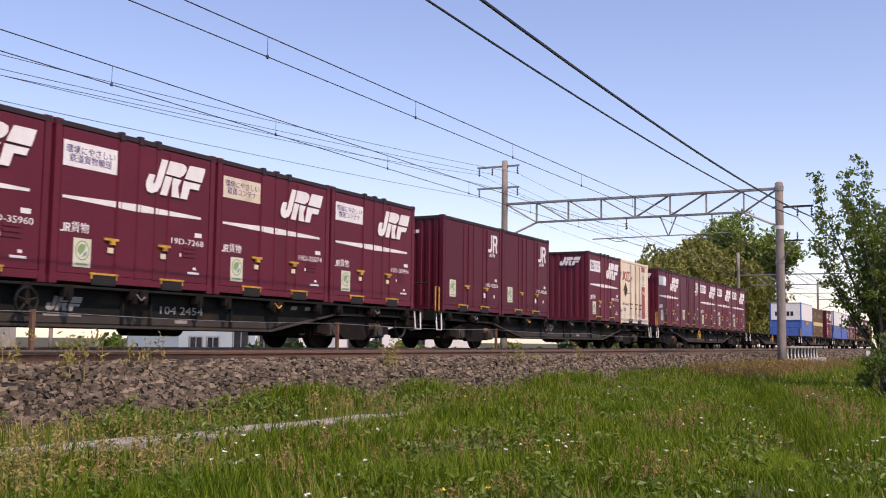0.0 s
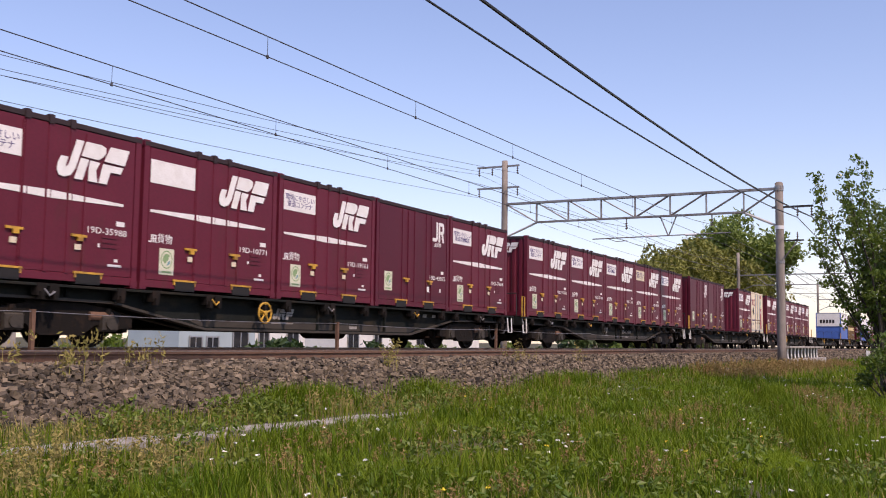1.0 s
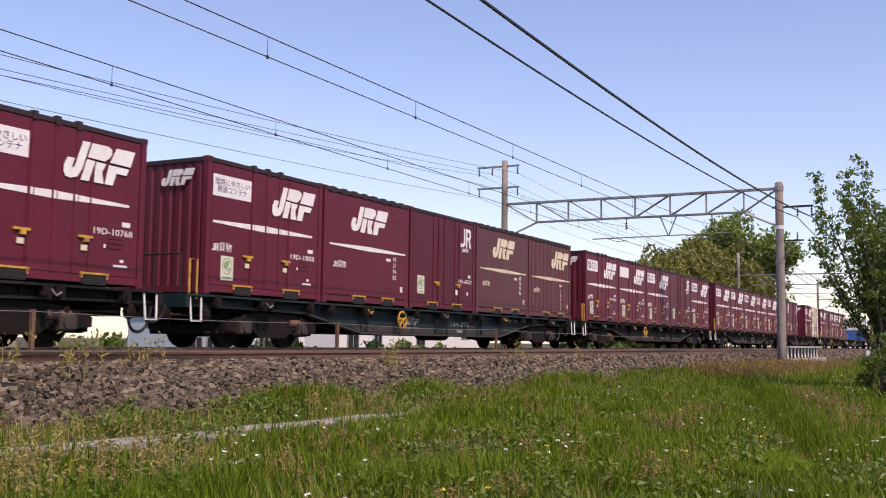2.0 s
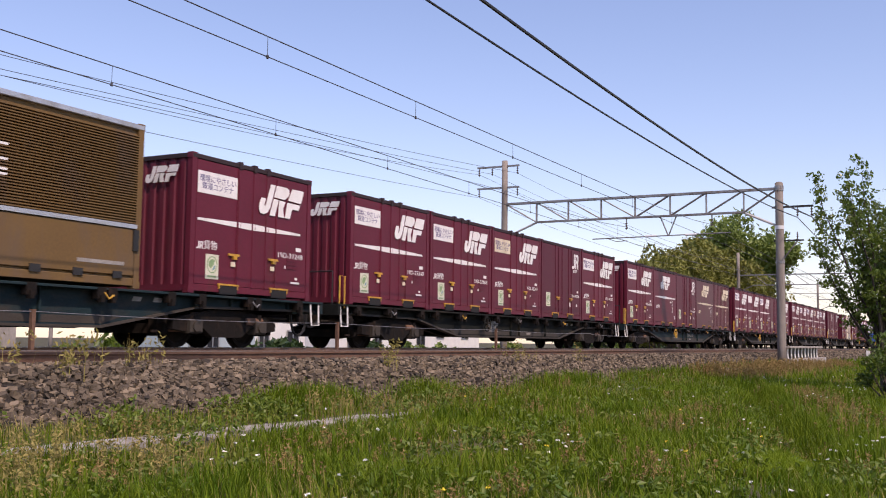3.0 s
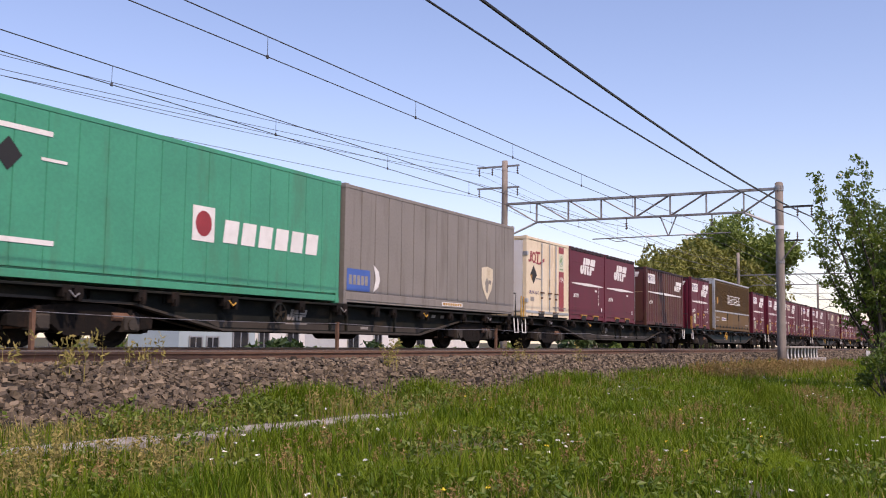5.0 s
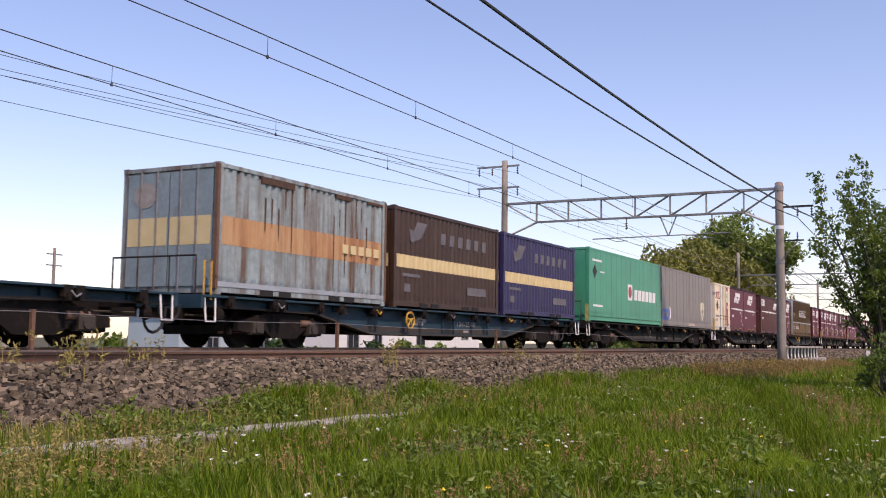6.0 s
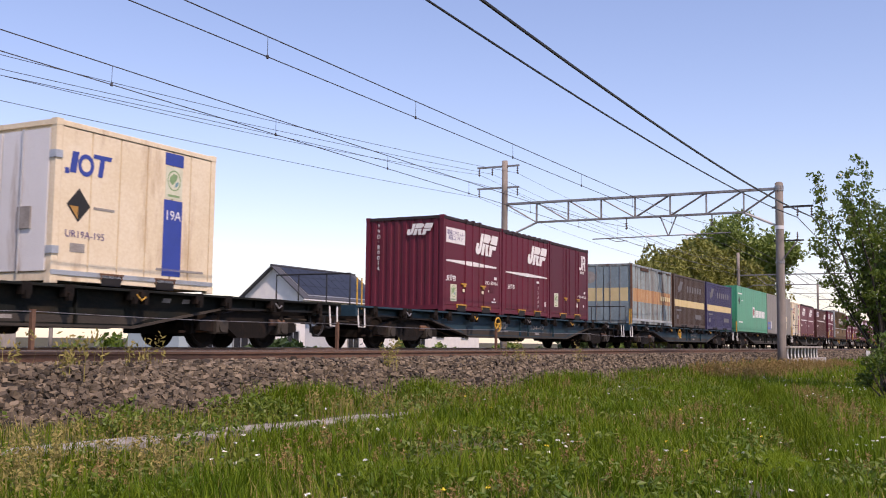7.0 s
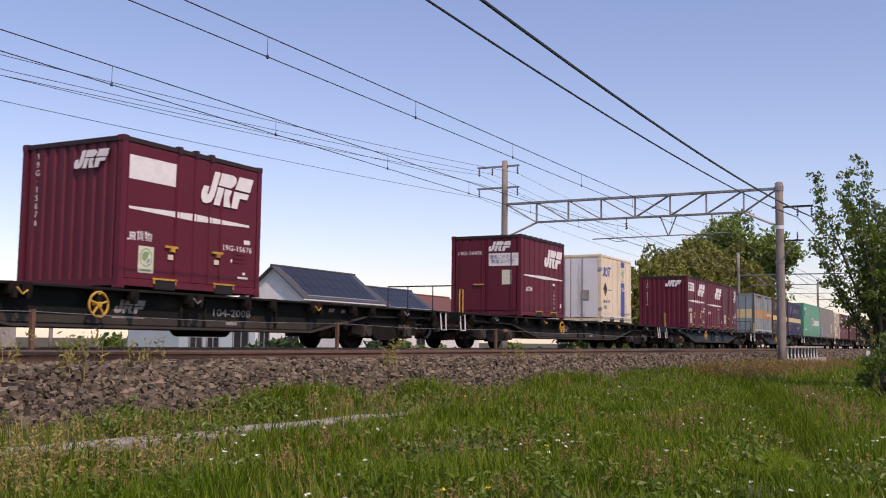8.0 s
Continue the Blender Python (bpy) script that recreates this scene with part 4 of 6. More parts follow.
def long_grey():
    L, H = 9.4, 2.72
    t = thing("long_freight_container", "warm grey panelled container with a pale shield emblem", "container", "containers on the train")
    shell(t, L, H, GREYC, 0, 0, GREYC)
    n = 15
    for i in range(n):
        a, b = -4.62 + 9.24 * i / n, -4.62 + 9.24 * (i + 1) / n
        part("side_panel", Mesh().prism([(a + 0.008, -HW + 0.05), (b - 0.008, -HW + 0.05), (b - 0.016, -HW + 0.004), (a + 0.016, -HW + 0.004)], 0.28, H - 0.09, "z"), GREYC, t)
    part("bottom_board", Mesh().box(-4.64, 4.64, -HW - 0.01, -HW + 0.05, 0.08, 0.27, 0.01), GREYC, t)
    y = -HW - 0.002
    sh = part("shield_mark", Mesh().prism([(2.42, 1.0), (2.5, 0.72), (2.8, 0.38), (3.1, 0.72), (3.18, 1.0), (3.17, 1.3), (2.8, 1.36), (2.43, 1.3)], y - 0.004, y, "y"), CREAM, t, "pale shield emblem")
    part("shield_picture", Mesh().prism([(2.78, 1.05), (2.9, 0.85), (2.82, 0.58), (2.72, 0.62), (2.66, 0.88)], y - 0.007, y - 0.004, "y").prism([(2.88, 0.88), (3.05, 0.84), (3.05, 0.96), (2.88, 0.98)], y - 0.007, y - 0.004, "y"), GREYC, sh)
    part("blue_panel", slab(-4.58, -3.6, 0.3, 0.8, y), FARBLUE, t, "blue lettered panel")
    part("panel_marking", slab_mesh([(-4.5 + 0.17 * i, -4.38 + 0.17 * i, 0.44, 0.66, 0) for i in range(5)], y - 0.004, 0.003), GREYBAR, t)
    part("crescent", Mesh().prism([(-3.45, 0.3), (-3.23, 0.42), (-3.15, 0.62), (-3.23, 0.82), (-3.45, 0.95), (-3.33, 0.62)], y - 0.004, y, "y"), WHITE, t)
    part("warning_strip", slab(0.0, 1.2, 0.12, 0.22, -HW - 0.011), WHITE, t)
    part("warning_marking", slab_mesh([(0.06 + 0.14 * i, 0.16 + 0.14 * i, 0.135, 0.205, 0) for i in range(8)], -HW - 0.015, 0.003), AMBER, t)
    part("end_panel", Mesh().box(-4.72, -4.69, -HW + 0.14, HW - 0.14, 0.2, H - 0.12), GREYC, t)
    return t


def long_green():
    L, H = 9.4, 2.72
    t = thing("long_freight_container", "bright green panelled container with white plain emblem", "container", "containers on the train")
    shell(t, L, H, GREENC, 0, 0, GREENC)
    n = 15
    for i in range(n):
        a, b = -4.62 + 9.24 * i / n, -4.62 + 9.24 * (i + 1) / n
        part("side_panel", Mesh().prism([(a + 0.004, -HW + 0.02), (b - 0.004, -HW + 0.02), (b - 0.010, -HW + 0.004), (a + 0.010, -HW + 0.004)], 0.2, H - 0.09, "z"), GREENC, t)
    y = -HW - 0.002
    for i in range(6):
        part("owner_mark", slab(0.75 + 0.53 * i, 1.16 + 0.53 * i, 0.98, 1.42, y, slant=0.06), WHITE, t, "white plain block emblem")
    b = part("badge", slab(-0.1, 0.5, 0.95, 1.6, y), WHITE, t)
    part("badge_spot", Mesh().prism([(0.2 + 0.22 * math.cos(6.283 * i / 14), 1.28 + 0.24 * math.sin(6.283 * i / 14)) for i in range(14)], y - 0.007, y - 0.004, "y"), RED, b)
    part("diamond_mark", Mesh().prism([(-4.1, 1.6), (-3.85, 1.86), (-4.1, 2.12), (-4.35, 1.86)], y - 0.004, y, "y"), BLACK, t)
    marks(t, [(-4.3, -3.2, 0.55, 0.63, 0), (-4.35, -3.3, 2.24, 2.32, 0), (-3.5, -3.0, 1.85, 1.9, 0)], y, WHITE)
    g = Mesh()
    for s in (-1, 1):
        g.box(-4.725, -4.69, min(s * 0.03, s * 1.08), max(s * 0.03, s * 1.08), 0.2, H - 0.12)
    part("end_door", g, GREENC, t)
    for yy in (-0.55, 0.18, 0.55):
        part("locking_bar", Mesh().tube((-4.745, yy, 0.15), (-4.745, yy, H - 0.1), 0.02, n=6), STEEL, t)
    return t


def twenty(paint, label, band, ribs, band_mat, H=2.5, L=6.06, rim=None, door=None):
    """A corrugated twenty-foot container with a painted band on ribs and wall alike."""
    t = thing("freight_container", label, "container", "containers on the train")
    shell(t, L, H, paint, ribs, 0, rim or paint, 0.034, False)
    hl = L / 2
    z0, z1 = band
    part("painted_band", Mesh().corrugated(-hl + 0.12, hl - 0.12, ribs, z0, z1, -HW + 0.041, -0.034, "y", back=0.002), band_mat, t, "faded painted band")
    d = Mesh()
    for s in (-1, 1):
        d.box(-hl - 0.015, -hl + 0.05, min(s * 0.02, s * 1.08), max(s * 0.02, s * 1.08), 0.16, H - 0.12)
    part("end_door", d, door or paint, t)
    part("door_band", Mesh().box(-hl - 0.019, -hl - 0.013, -1.06, -0.04, z0, z1).box(-hl - 0.019, -hl - 0.013, 0.04, 1.06, z0, z1), GOLD, t, "faded cream door band")
    for yy in (-0.72, -0.3, 0.3, 0.72):
        part("locking_bar", Mesh().tube((-hl - 0.03, yy, 0.1), (-hl - 0.03, yy, H - 0.08), 0.017, n=6), STEEL, t)
    for x in (-1.5, -0.9, 0.9, 1.5):
        part("fork_pocket", Mesh().box(x - 0.2, x + 0.2, -HW - 0.012, -HW + 0.1, 0.02, 0.14), HOLE, t, "fork-lift pocket, its inner shade a dark block")
    return t


def silver_box():
    t = twenty(SILVER, "rust-streaked pale blue corrugated container with a faded orange band", (0.95, 1.5), 26, ORANGE, rim=SILVER, door=TEALDOOR)
    part("bottom_trim", Mesh().box(-3.0, 3.0, -HW - 0.008, -HW + 0.03, 0.145, 0.24), ALU, t)
    part("end_emblem", Mesh().prism([(-0.62 + 0.3 * math.cos(6.283 * i / 14), 1.95 + 0.26 * math.sin(6.283 * i / 14)) for i in range(14)], 0, 0.004, "y"), GREYBAR, t, "faint round emblem").matrix_basis = pose(-3.052, 0, 0, 0, 0, -90)
    for sx in (-1, 1):
        part("rusty_corner", Mesh().box(sx * 3.035 - 0.035, sx * 3.035 + 0.035, -HW - 0.014, -HW + 0.06, 0.1, 2.48), RUST, t, "rusted corner post")
    for i in range(5):
        part("owner_marking", Mesh().box(1.2 + 0.33 * i, 1.42 + 0.33 * i, -HW - 0.004, -HW + 0.012, 1.12, 1.32), GOLD, t, "worn pale mark")
    rnd = random.Random(5)
    for i in range(26):                          # rust run down the grooves between ribs
        if rnd.random() < 0.62:
            x = -2.91 + 5.82 * i / 26
            zt, w = rnd.uniform(1.7, 2.40), rnd.uniform(0.02, 0.042)
            zb = rnd.uniform(0.25, 0.9) if rnd.random() < 0.5 else zt - rnd.uniform(0.4, 0.8)
            part("rust_streak", Mesh().prism([(x - w, zt), (x + w, zt - 0.03), (x + w * 0.7, zb + 0.15), (x, zb), (x - w * 0.8, zb + 0.2)], -HW + 0.038, -HW + 0.044, "y"), RUSTRUN, t, "dark rust run")
    for xa, xb, za in ((-1.75, -0.65, 2.28), (0.9, 1.5, 2.32), (2.2, 2.9, 2.36)):
        part("rust_patch", Mesh().box(xa, xb, -HW - 0.008, -HW + 0.02, za, 2.42), RUSTRUN, t, "rusted patch below the roof rail")
    return t


def gold_box(paint, what):
    t = twenty(paint, what, (1.0, 1.32), 24, GOLD, rim=paint)
    y = -HW + 0.01
    part("bird_mark", Mesh().prism([(-2.2, 1.65), (-1.7, 1.78), (-1.35, 2.2), (-1.9, 2.2), (-2.05, 1.95), (-2.3, 2.0)], y - 0.006, y, "y"), FAINT, t, "grey plain emblem")
    for i in range(6):
        part("owner_marking", slab(-0.6 + 0.5 * i, -0.34 + 0.5 * i, 1.74, 2.04, y, slant=0.03), FAINT, t, "faded plain bar")
    marks(t, [(-2.6, -1.7, 0.78, 0.86, 0), (1.0, 2.2, 0.46, 0.68, 0), (-2.5, -2.2, 0.4, 0.6, 0)], y, FAINT)
    return t


def maroon_twenty():
    t = twenty(MAROON_RUST, "rust-stained maroon twenty-foot container with white emblem and sign", (1.42, 1.43), 16, MAROON_RUST, rim=RIM)
    y = -HW + 0.01
    s = part("sign_panel", slab(-2.75, -1.7, 1.83, 2.24, y, 0.006), WHITE, t, "white sign panel")
    lettering("sign_text", SIGN, 0.145, SIGNINK, s, pose(-2.22, y - 0.008, 2.035), 0.95)
    emblem(t, 2.15, 1.9, 1.15, 0.46, y, WHITE)
    stripe(t, ((-2.7, -0.4), (-0.2, 2.7)), 1.45, y, WHITE, -2.75, 2.75, 0.1)
    operator_mark(t, -2.6, 1.0, 0.15, y, WHITE)
    end_marks(t, 3.03, 2.5, WHITE)
    return t


def blue_white():
    L, H = 6.06, 2.7
    t = thing("freight_container", "bright blue container with white upper part", "container", "containers on the train")
    shell(t, L, H, FARBLUE, 0, 0, ALU)
    part("upper_side", Mesh().box(-3.0, 3.0, -HW, -HW + 0.06, 1.3, H - 0.09), WHITE, t)
    part("end_upper", Mesh().box(-L / 2 - 0.008, -L / 2 + 0.04, -HW + 0.1, HW - 0.1, 1.3, H - 0.1), WHITE, t)
    g = Mesh()
    for y in (0.72, 0.42, 0.12, -0.18, -0.48):
        g.box(-L / 2 - 0.014, -L / 2 - 0.008, y - 0.12, y + 0.1, 1.62, 1.98)
    part("owner_marking", g, BLACK, t, "dark plain bars")
    part("amber_mark", Mesh().prism([(-0.9, 1.0), (0.2, 0.9), (0.9, 1.1), (0.3, 1.25), (-0.6, 1.22)], -HW - 0.004, -HW + 0.02, "y"), AMBER, t)
    return t


# ---- wagons ----
PITCH_W, DECK = 20.5, 1.012


def build_wagon(paint):
    """Flat wagon: sills, deck, two bogies, couplers, hand-brake wheel, steps and rails."""
    t = thing("container_wagon", "", "flat wagon", "wagons of the train")
    hl = 9.92
    for s in (-1, 1):
        y = s * 1.03
        ring = [(-hl, 0.97), (hl, 0.97), (hl, 0.80), (6.15, 0.76), (3.85, 0.36), (-3.85, 0.36), (-6.15, 0.76), (-hl, 0.80)]
        part("side_sill", Mesh().prism(ring, y - 0.02, y + 0.02, "y"), paint, t)
        lip = Mesh()
        low = [(-hl, 0.80), (-6.15, 0.76), (-3.85, 0.36), (3.85, 0.36), (6.15, 0.76), (hl, 0.80)]
        for (xa, za), (xb, zb) in zip(low, low[1:]):
            lip.prism([(xa, za - 0.03), (xb, zb - 0.03), (xb, zb + 0.012), (xa, za + 0.012)], y - 0.09, y + 0.09, "y")
        part("sill_flange", lip, SOLE, t, "dusty brown lower flange")
        part("top_flange", Mesh().box(-hl, hl, min(y - s * 0.05, s * 1.26), max(y - s * 0.05, s * 1.26), 0.94, 0.985, 0.008), paint, t)
        part("dust_band", Mesh().prism([(-3.9, 0.40), (3.9, 0.40), (4.3, 0.52), (-4.3, 0.52)], y + s * 0.02, y + s * 0.024, "y"), SOLE, t, "brown dust on the lower web")
        for x in (-8.9, -7.1, -5.4, -3.9, -0.2, 0.45, 2.6, 3.9, 5.4, 7.1, 8.9):
            zb = 0.4 if abs(x) < 3.4 else 0.8
            if s < 0:
                part("stiffener", Mesh().box(x - 0.02, x + 0.02, y - 0.085, y - 0.02, zb, 0.94), paint, t)
    deck = Mesh().box(-hl, hl, -0.3, 0.3, 0.55, 0.965)
    for i in range(14):
        x = -9.1 + 1.4 * i
        deck.box(x - 0.1, x + 0.1, -1.0, 1.0, 0.7, 0.96)
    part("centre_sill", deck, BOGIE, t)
    for i in range(5):
        for q in (-1.5, -0.12, 0.12, 1.5):
            x = (i - 2) * 3.802 + q
            part("lock_bracket", Mesh().box(x - 0.09, x + 0.09, -1.27, -1.13, 0.80, 0.99).box(x - 0.05, x + 0.02, -1.32, -1.2, 0.74, 0.86), BOGIE, t)
        x = (i - 2) * 3.802
        part("lock_lever", Mesh().bent([(x - 0.1, -1.3, 0.90), (x - 0.02, -1.33, 0.80), (x + 0.08, -1.32, 0.86)], 0.016), YELLOW if i % 2 else STEEL, t)
    for bx in (-7.1, 7.1):
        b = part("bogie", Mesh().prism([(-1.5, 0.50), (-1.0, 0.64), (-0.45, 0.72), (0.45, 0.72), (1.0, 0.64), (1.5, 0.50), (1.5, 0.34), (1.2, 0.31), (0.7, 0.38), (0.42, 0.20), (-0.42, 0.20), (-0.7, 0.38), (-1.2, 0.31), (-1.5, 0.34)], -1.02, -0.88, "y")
                 .prism([(-1.45, 0.50), (-0.45, 0.70), (0.45, 0.70), (1.45, 0.50), (1.45, 0.36), (0.5, 0.22), (-0.5, 0.22), (-1.45, 0.36)], 0.88, 1.02, "y").box(-0.25, 0.25, -1.0, 1.0, 0.45, 0.72), BOGIE, t, "grimy cast bogie frame, colour darkened for shade")
        b.location = (bx, 0, 0)
        for wx in (-0.95, 0.95):
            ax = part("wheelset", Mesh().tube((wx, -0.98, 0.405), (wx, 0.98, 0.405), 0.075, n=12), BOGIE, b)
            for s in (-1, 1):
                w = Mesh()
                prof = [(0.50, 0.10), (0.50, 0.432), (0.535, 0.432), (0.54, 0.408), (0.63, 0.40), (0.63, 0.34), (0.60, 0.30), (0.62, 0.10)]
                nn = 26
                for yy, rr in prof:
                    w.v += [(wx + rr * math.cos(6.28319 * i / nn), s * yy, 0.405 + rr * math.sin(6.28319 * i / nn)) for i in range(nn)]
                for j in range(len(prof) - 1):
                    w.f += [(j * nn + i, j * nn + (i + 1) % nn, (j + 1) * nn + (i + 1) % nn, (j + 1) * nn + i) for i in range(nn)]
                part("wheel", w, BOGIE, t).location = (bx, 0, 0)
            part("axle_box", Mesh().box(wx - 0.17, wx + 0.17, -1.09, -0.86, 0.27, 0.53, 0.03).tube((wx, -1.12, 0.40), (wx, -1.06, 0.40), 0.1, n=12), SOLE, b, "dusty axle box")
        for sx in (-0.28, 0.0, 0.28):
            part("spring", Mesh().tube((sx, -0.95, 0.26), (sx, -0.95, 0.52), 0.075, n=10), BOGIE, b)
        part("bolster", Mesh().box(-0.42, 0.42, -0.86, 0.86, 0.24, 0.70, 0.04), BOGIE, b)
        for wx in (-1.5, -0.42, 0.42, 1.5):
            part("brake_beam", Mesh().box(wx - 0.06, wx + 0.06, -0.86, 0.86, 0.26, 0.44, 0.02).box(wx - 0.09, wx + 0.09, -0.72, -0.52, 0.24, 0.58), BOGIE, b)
        for wx in (-0.95, 0.95):
            part("axle_spring", Mesh().tube((wx, -0.98, 0.50), (wx, -0.98, 0.66), 0.085, n=10), BOGIE, b)
        part("brake_cylinder", Mesh().tube((0.55, -0.98, 0.52), (1.05, -0.98, 0.52), 0.085, n=12), RUST, b, "rust-brown brake cylinder")
        part("brake_rod", Mesh().bent([(-1.7, -0.7, 0.3), (-0.4, -0.75, 0.34), (0.4, -0.75, 0.34), (1.6, -0.7, 0.3)], 0.025), RUST, b)
    for s in (-1, 1):
        part("coupler", Mesh().box(min(s * 9.7, s * 10.24), max(s * 9.7, s * 10.24), -0.1, 0.1, 0.76, 0.98).box(min(s * 10.0, s * 10.25), max(s * 10.0, s * 10.25), -0.16, 0.16, 0.74, 1.0, 0.02), BOGIE, t)
        part("end_beam", Mesh().box(min(s * 9.85, s * 9.95), max(s * 9.85, s * 9.95), -1.25, 1.25, 0.74, 0.99), paint, t)
        hose = [(s * 9.95, -0.4, 0.78), (s * 9.98, -0.4, 0.55), (s * 10.05, -0.39, 0.38), (s * 10.15, -0.38, 0.30), (s * 10.25, -0.38, 0.28)]
        part("brake_hose", Mesh().bent(hose, 0.03), CABLE, t)
        part("jumper_hose", Mesh().bent([(s * 9.95, -0.75, 0.8), (s * 10.0, -0.74, 0.6), (s * 10.12, -0.72, 0.48), (s * 10.25, -0.72, 0.46)], 0.025), CABLE, t)
        part("brake_valve", Mesh().ball((s * 9.3, -1.12, 0.62), 0.12, 0.1, 0.14, 10, 6), BOGIE, t)
        for x in (s * 9.68,):
            part("step", Mesh().bent([(x - 0.15, -1.22, 0.94), (x - 0.13, -1.25, 0.49), (x + 0.13, -1.25, 0.49), (x + 0.15, -1.22, 0.94)], 0.019), WHITE, t, "white painted step")
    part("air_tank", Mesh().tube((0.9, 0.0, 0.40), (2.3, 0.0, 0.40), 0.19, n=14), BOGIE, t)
    part("brake_pipe", Mesh().bent([(-9.6, -0.55, 0.62), (-5.6, -0.55, 0.62), (-3.8, -0.55, 0.34), (3.8, -0.55, 0.34), (5.6, -0.55, 0.62), (9.6, -0.55, 0.62)], 0.022), SOLE, t)
    part("end_railing", Mesh().bent([(-9.9, -1.05, 0.98), (-9.9, -1.05, 1.72), (-9.9, 1.05, 1.72), (-9.9, 1.05, 0.98)], 0.02).bent([(-9.9, 0.4, 0.98), (-9.9, 0.4, 1.72)], 0.016).bent([(-9.9, -0.4, 0.98), (-9.9, -0.4, 1.72)], 0.016), BLACK, t, "thin dark end railing")
    part("grab_rail", Mesh().bent([(-9.86, -1.22, 0.90), (-9.86, -1.22, 1.62), (-9.66, -1.22, 1.62), (-9.66, -1.22, 0.9)], 0.02), YELLOW, t, "yellow grab rail")
    hw = Mesh()
    cx, cz, r = -2.32, 0.70, 0.20
    for i in range(20):
        a, b = 6.28319 * i / 20, 6.28319 * (i + 1) / 20
        hw.tube((cx + r * math.cos(a), -1.30, cz + r * math.sin(a)), (cx + r * math.cos(b), -1.30, cz + r * math.sin(b)), 0.021, n=6)
    for i in range(5):
        a = 6.28319 * i / 5 + 0.3
        hw.tube((cx, -1.30, cz), (cx + r * math.cos(a), -1.30, cz + r * math.sin(a)), 0.02, n=6)
    hw.tube((cx, -1.33, cz), (cx, -1.2, cz), 0.05, n=10)
    part("brake_wheel", hw, YELLOW, t, "yellow hand-brake wheel")
    emblem(t, -1.40, 0.70, 0.66, 0.23, -1.053, GREYBAR)
    part("emblem_line", slab(-1.8, -1.05, 0.50, 0.53, -1.053), GREYBAR, t)
    marks(t, [(1.1, 1.42, 0.44, 0.50, 0), (4.55, 4.75, 0.80, 0.88, 0.04), (5.05, 5.25, 0.80, 0.88, 0.04)], -1.053, GREYBAR)
    return t


# what stands on each wagon, from rear to front; None leaves a place free
AW = "a_freight"
A, AO, AB, B, C, CO, CM, CMO = "a", "a_old", "a_blank", "b", "c", "c_old", "c_mid", "c_mid_old"
LOADS = {
    -6: [(0, A, ""), (1, A, ""), (2, B, ""), (3, A, ""), (4, A, "")],
    -5: [("20", -6.3, "blue"), ("20", 0.0, "blue"), (3, A, ""), (4, A, "")],
    -4: [("20", -6.3, "blue"), ("20", 0.2, "brown20"), (4, A, "")],
    -3: [],
    -2: [(0, AB, ""), (1, B, ""), (2, A, ""), (3, A, ""), (4, A, "")],
    -1: [(0, B, "19D-42853"), (1, B, "19D-40560"), (3, A, "19D-32160"), (4, "white_red", "")],
    0: [(0, A, "19D-31004"), (1, A, "19D-35960"), (2, AW, "19D-7268"), (3, AO, "19D-35074"), (4, A, "19D-39991")],
    1: [(0, A, "19D-35988"), (1, AB, "19D-10771"), (2, A, "19D-19161"), (3, B, "19D-42073"), (4, AW, "19D-7604")],
    2: [(0, A, "19D-1808"), (1, CM, "V1\n17\n94\nB3"), (2, B, "19D-45507"), (3, CMO, "V5\n16\n95\n8a"), (4, CO, "1\n4\n9\n2\n4")],
    3: [(0, A, "19D-25340"), (1, A, "19D-33868"), (2, AO, "19D-33347"), (3, B, "19D-42020"), (4, A, "19D-10768")],
    4: [(-0.07, A, "19D-40679"), ("31", -0.13, "brown"), (4, A, "19D-31248")],
    5: [(0, "white_red", ""), (1, CM, "1\n7\n0\n7\n8"), (2, CM, ""), ("20", 6.62, "maroon20")],
    6: [("31", -4.8, "green"), ("31", 4.8, "grey")],
    7: [("20", -6.5, "silver"), ("20", 0.0, "gold_brown"), ("20", 6.45, "gold_blue")],
    8: [(1, A, "19D-80014"), (2, C, "1\n7\n0\n9\n9"), (3, B, "19D-44166")],
    9: [(1, C, "1\n6\n4\n3\n0"), (3, "white_blue", "")],
    10: [(2, AB, "19G-15676")],
}
WAGON_NO = {0: "104 2454", 2: "104-293", 7: "104-2540", 8: "104-49", 10: "104-2008"}
A_LABEL = "maroon steel container with white slanted emblem, stripe and sign"
LABELS = {AW: "maroon steel container with white emblem and freight sign panel", CM: "maroon smooth-sided container with central white emblem and stripe", CMO: "faded maroon smooth-sided container with chalky central emblem", A: A_LABEL, AO: "maroon steel container with yellowed sign panel and emblem", AB: "maroon steel container with a blank white sign panel", B: "dark maroon plain container with small white emblem",
          C: "maroon ribbed container with white emblem and long stripe", CO: "faded maroon ribbed container with chalky emblem and stripe",
          "white_red": "cream refrigerated container with a red band and swoosh", "white_blue": "cream refrigerated container with a blue band"}
CMX = 0.0                                        # where the emblem sits on smooth-sided containers
made = {A: type_a(), AO: type_a(MAROON, "old", WHITE), AW: type_a(MAROON, "words", WHITE, SIGNINK, SIGN2), AB: type_a(MAROON, "blank"), B: type_b(), C: type_c(), CO: type_c(MAROON_OLD, CREAM, 10), CM: type_c(MAROON, WHITE, 0, CMX, 1.15), CMO: type_c(MAROON_OLD, CREAM, 0, CMX, 1.2),
        "white_red": type_white(RED, RED, True, True), "white_blue": type_white(BLUE, BLUE, False, False)}
used = set()
moving = []
wagons = {"grey": build_wagon(WAGON), "teal": build_wagon(WAGON_BLUE), "blue": build_wagon(WAGON_SKY)}
wused = set()


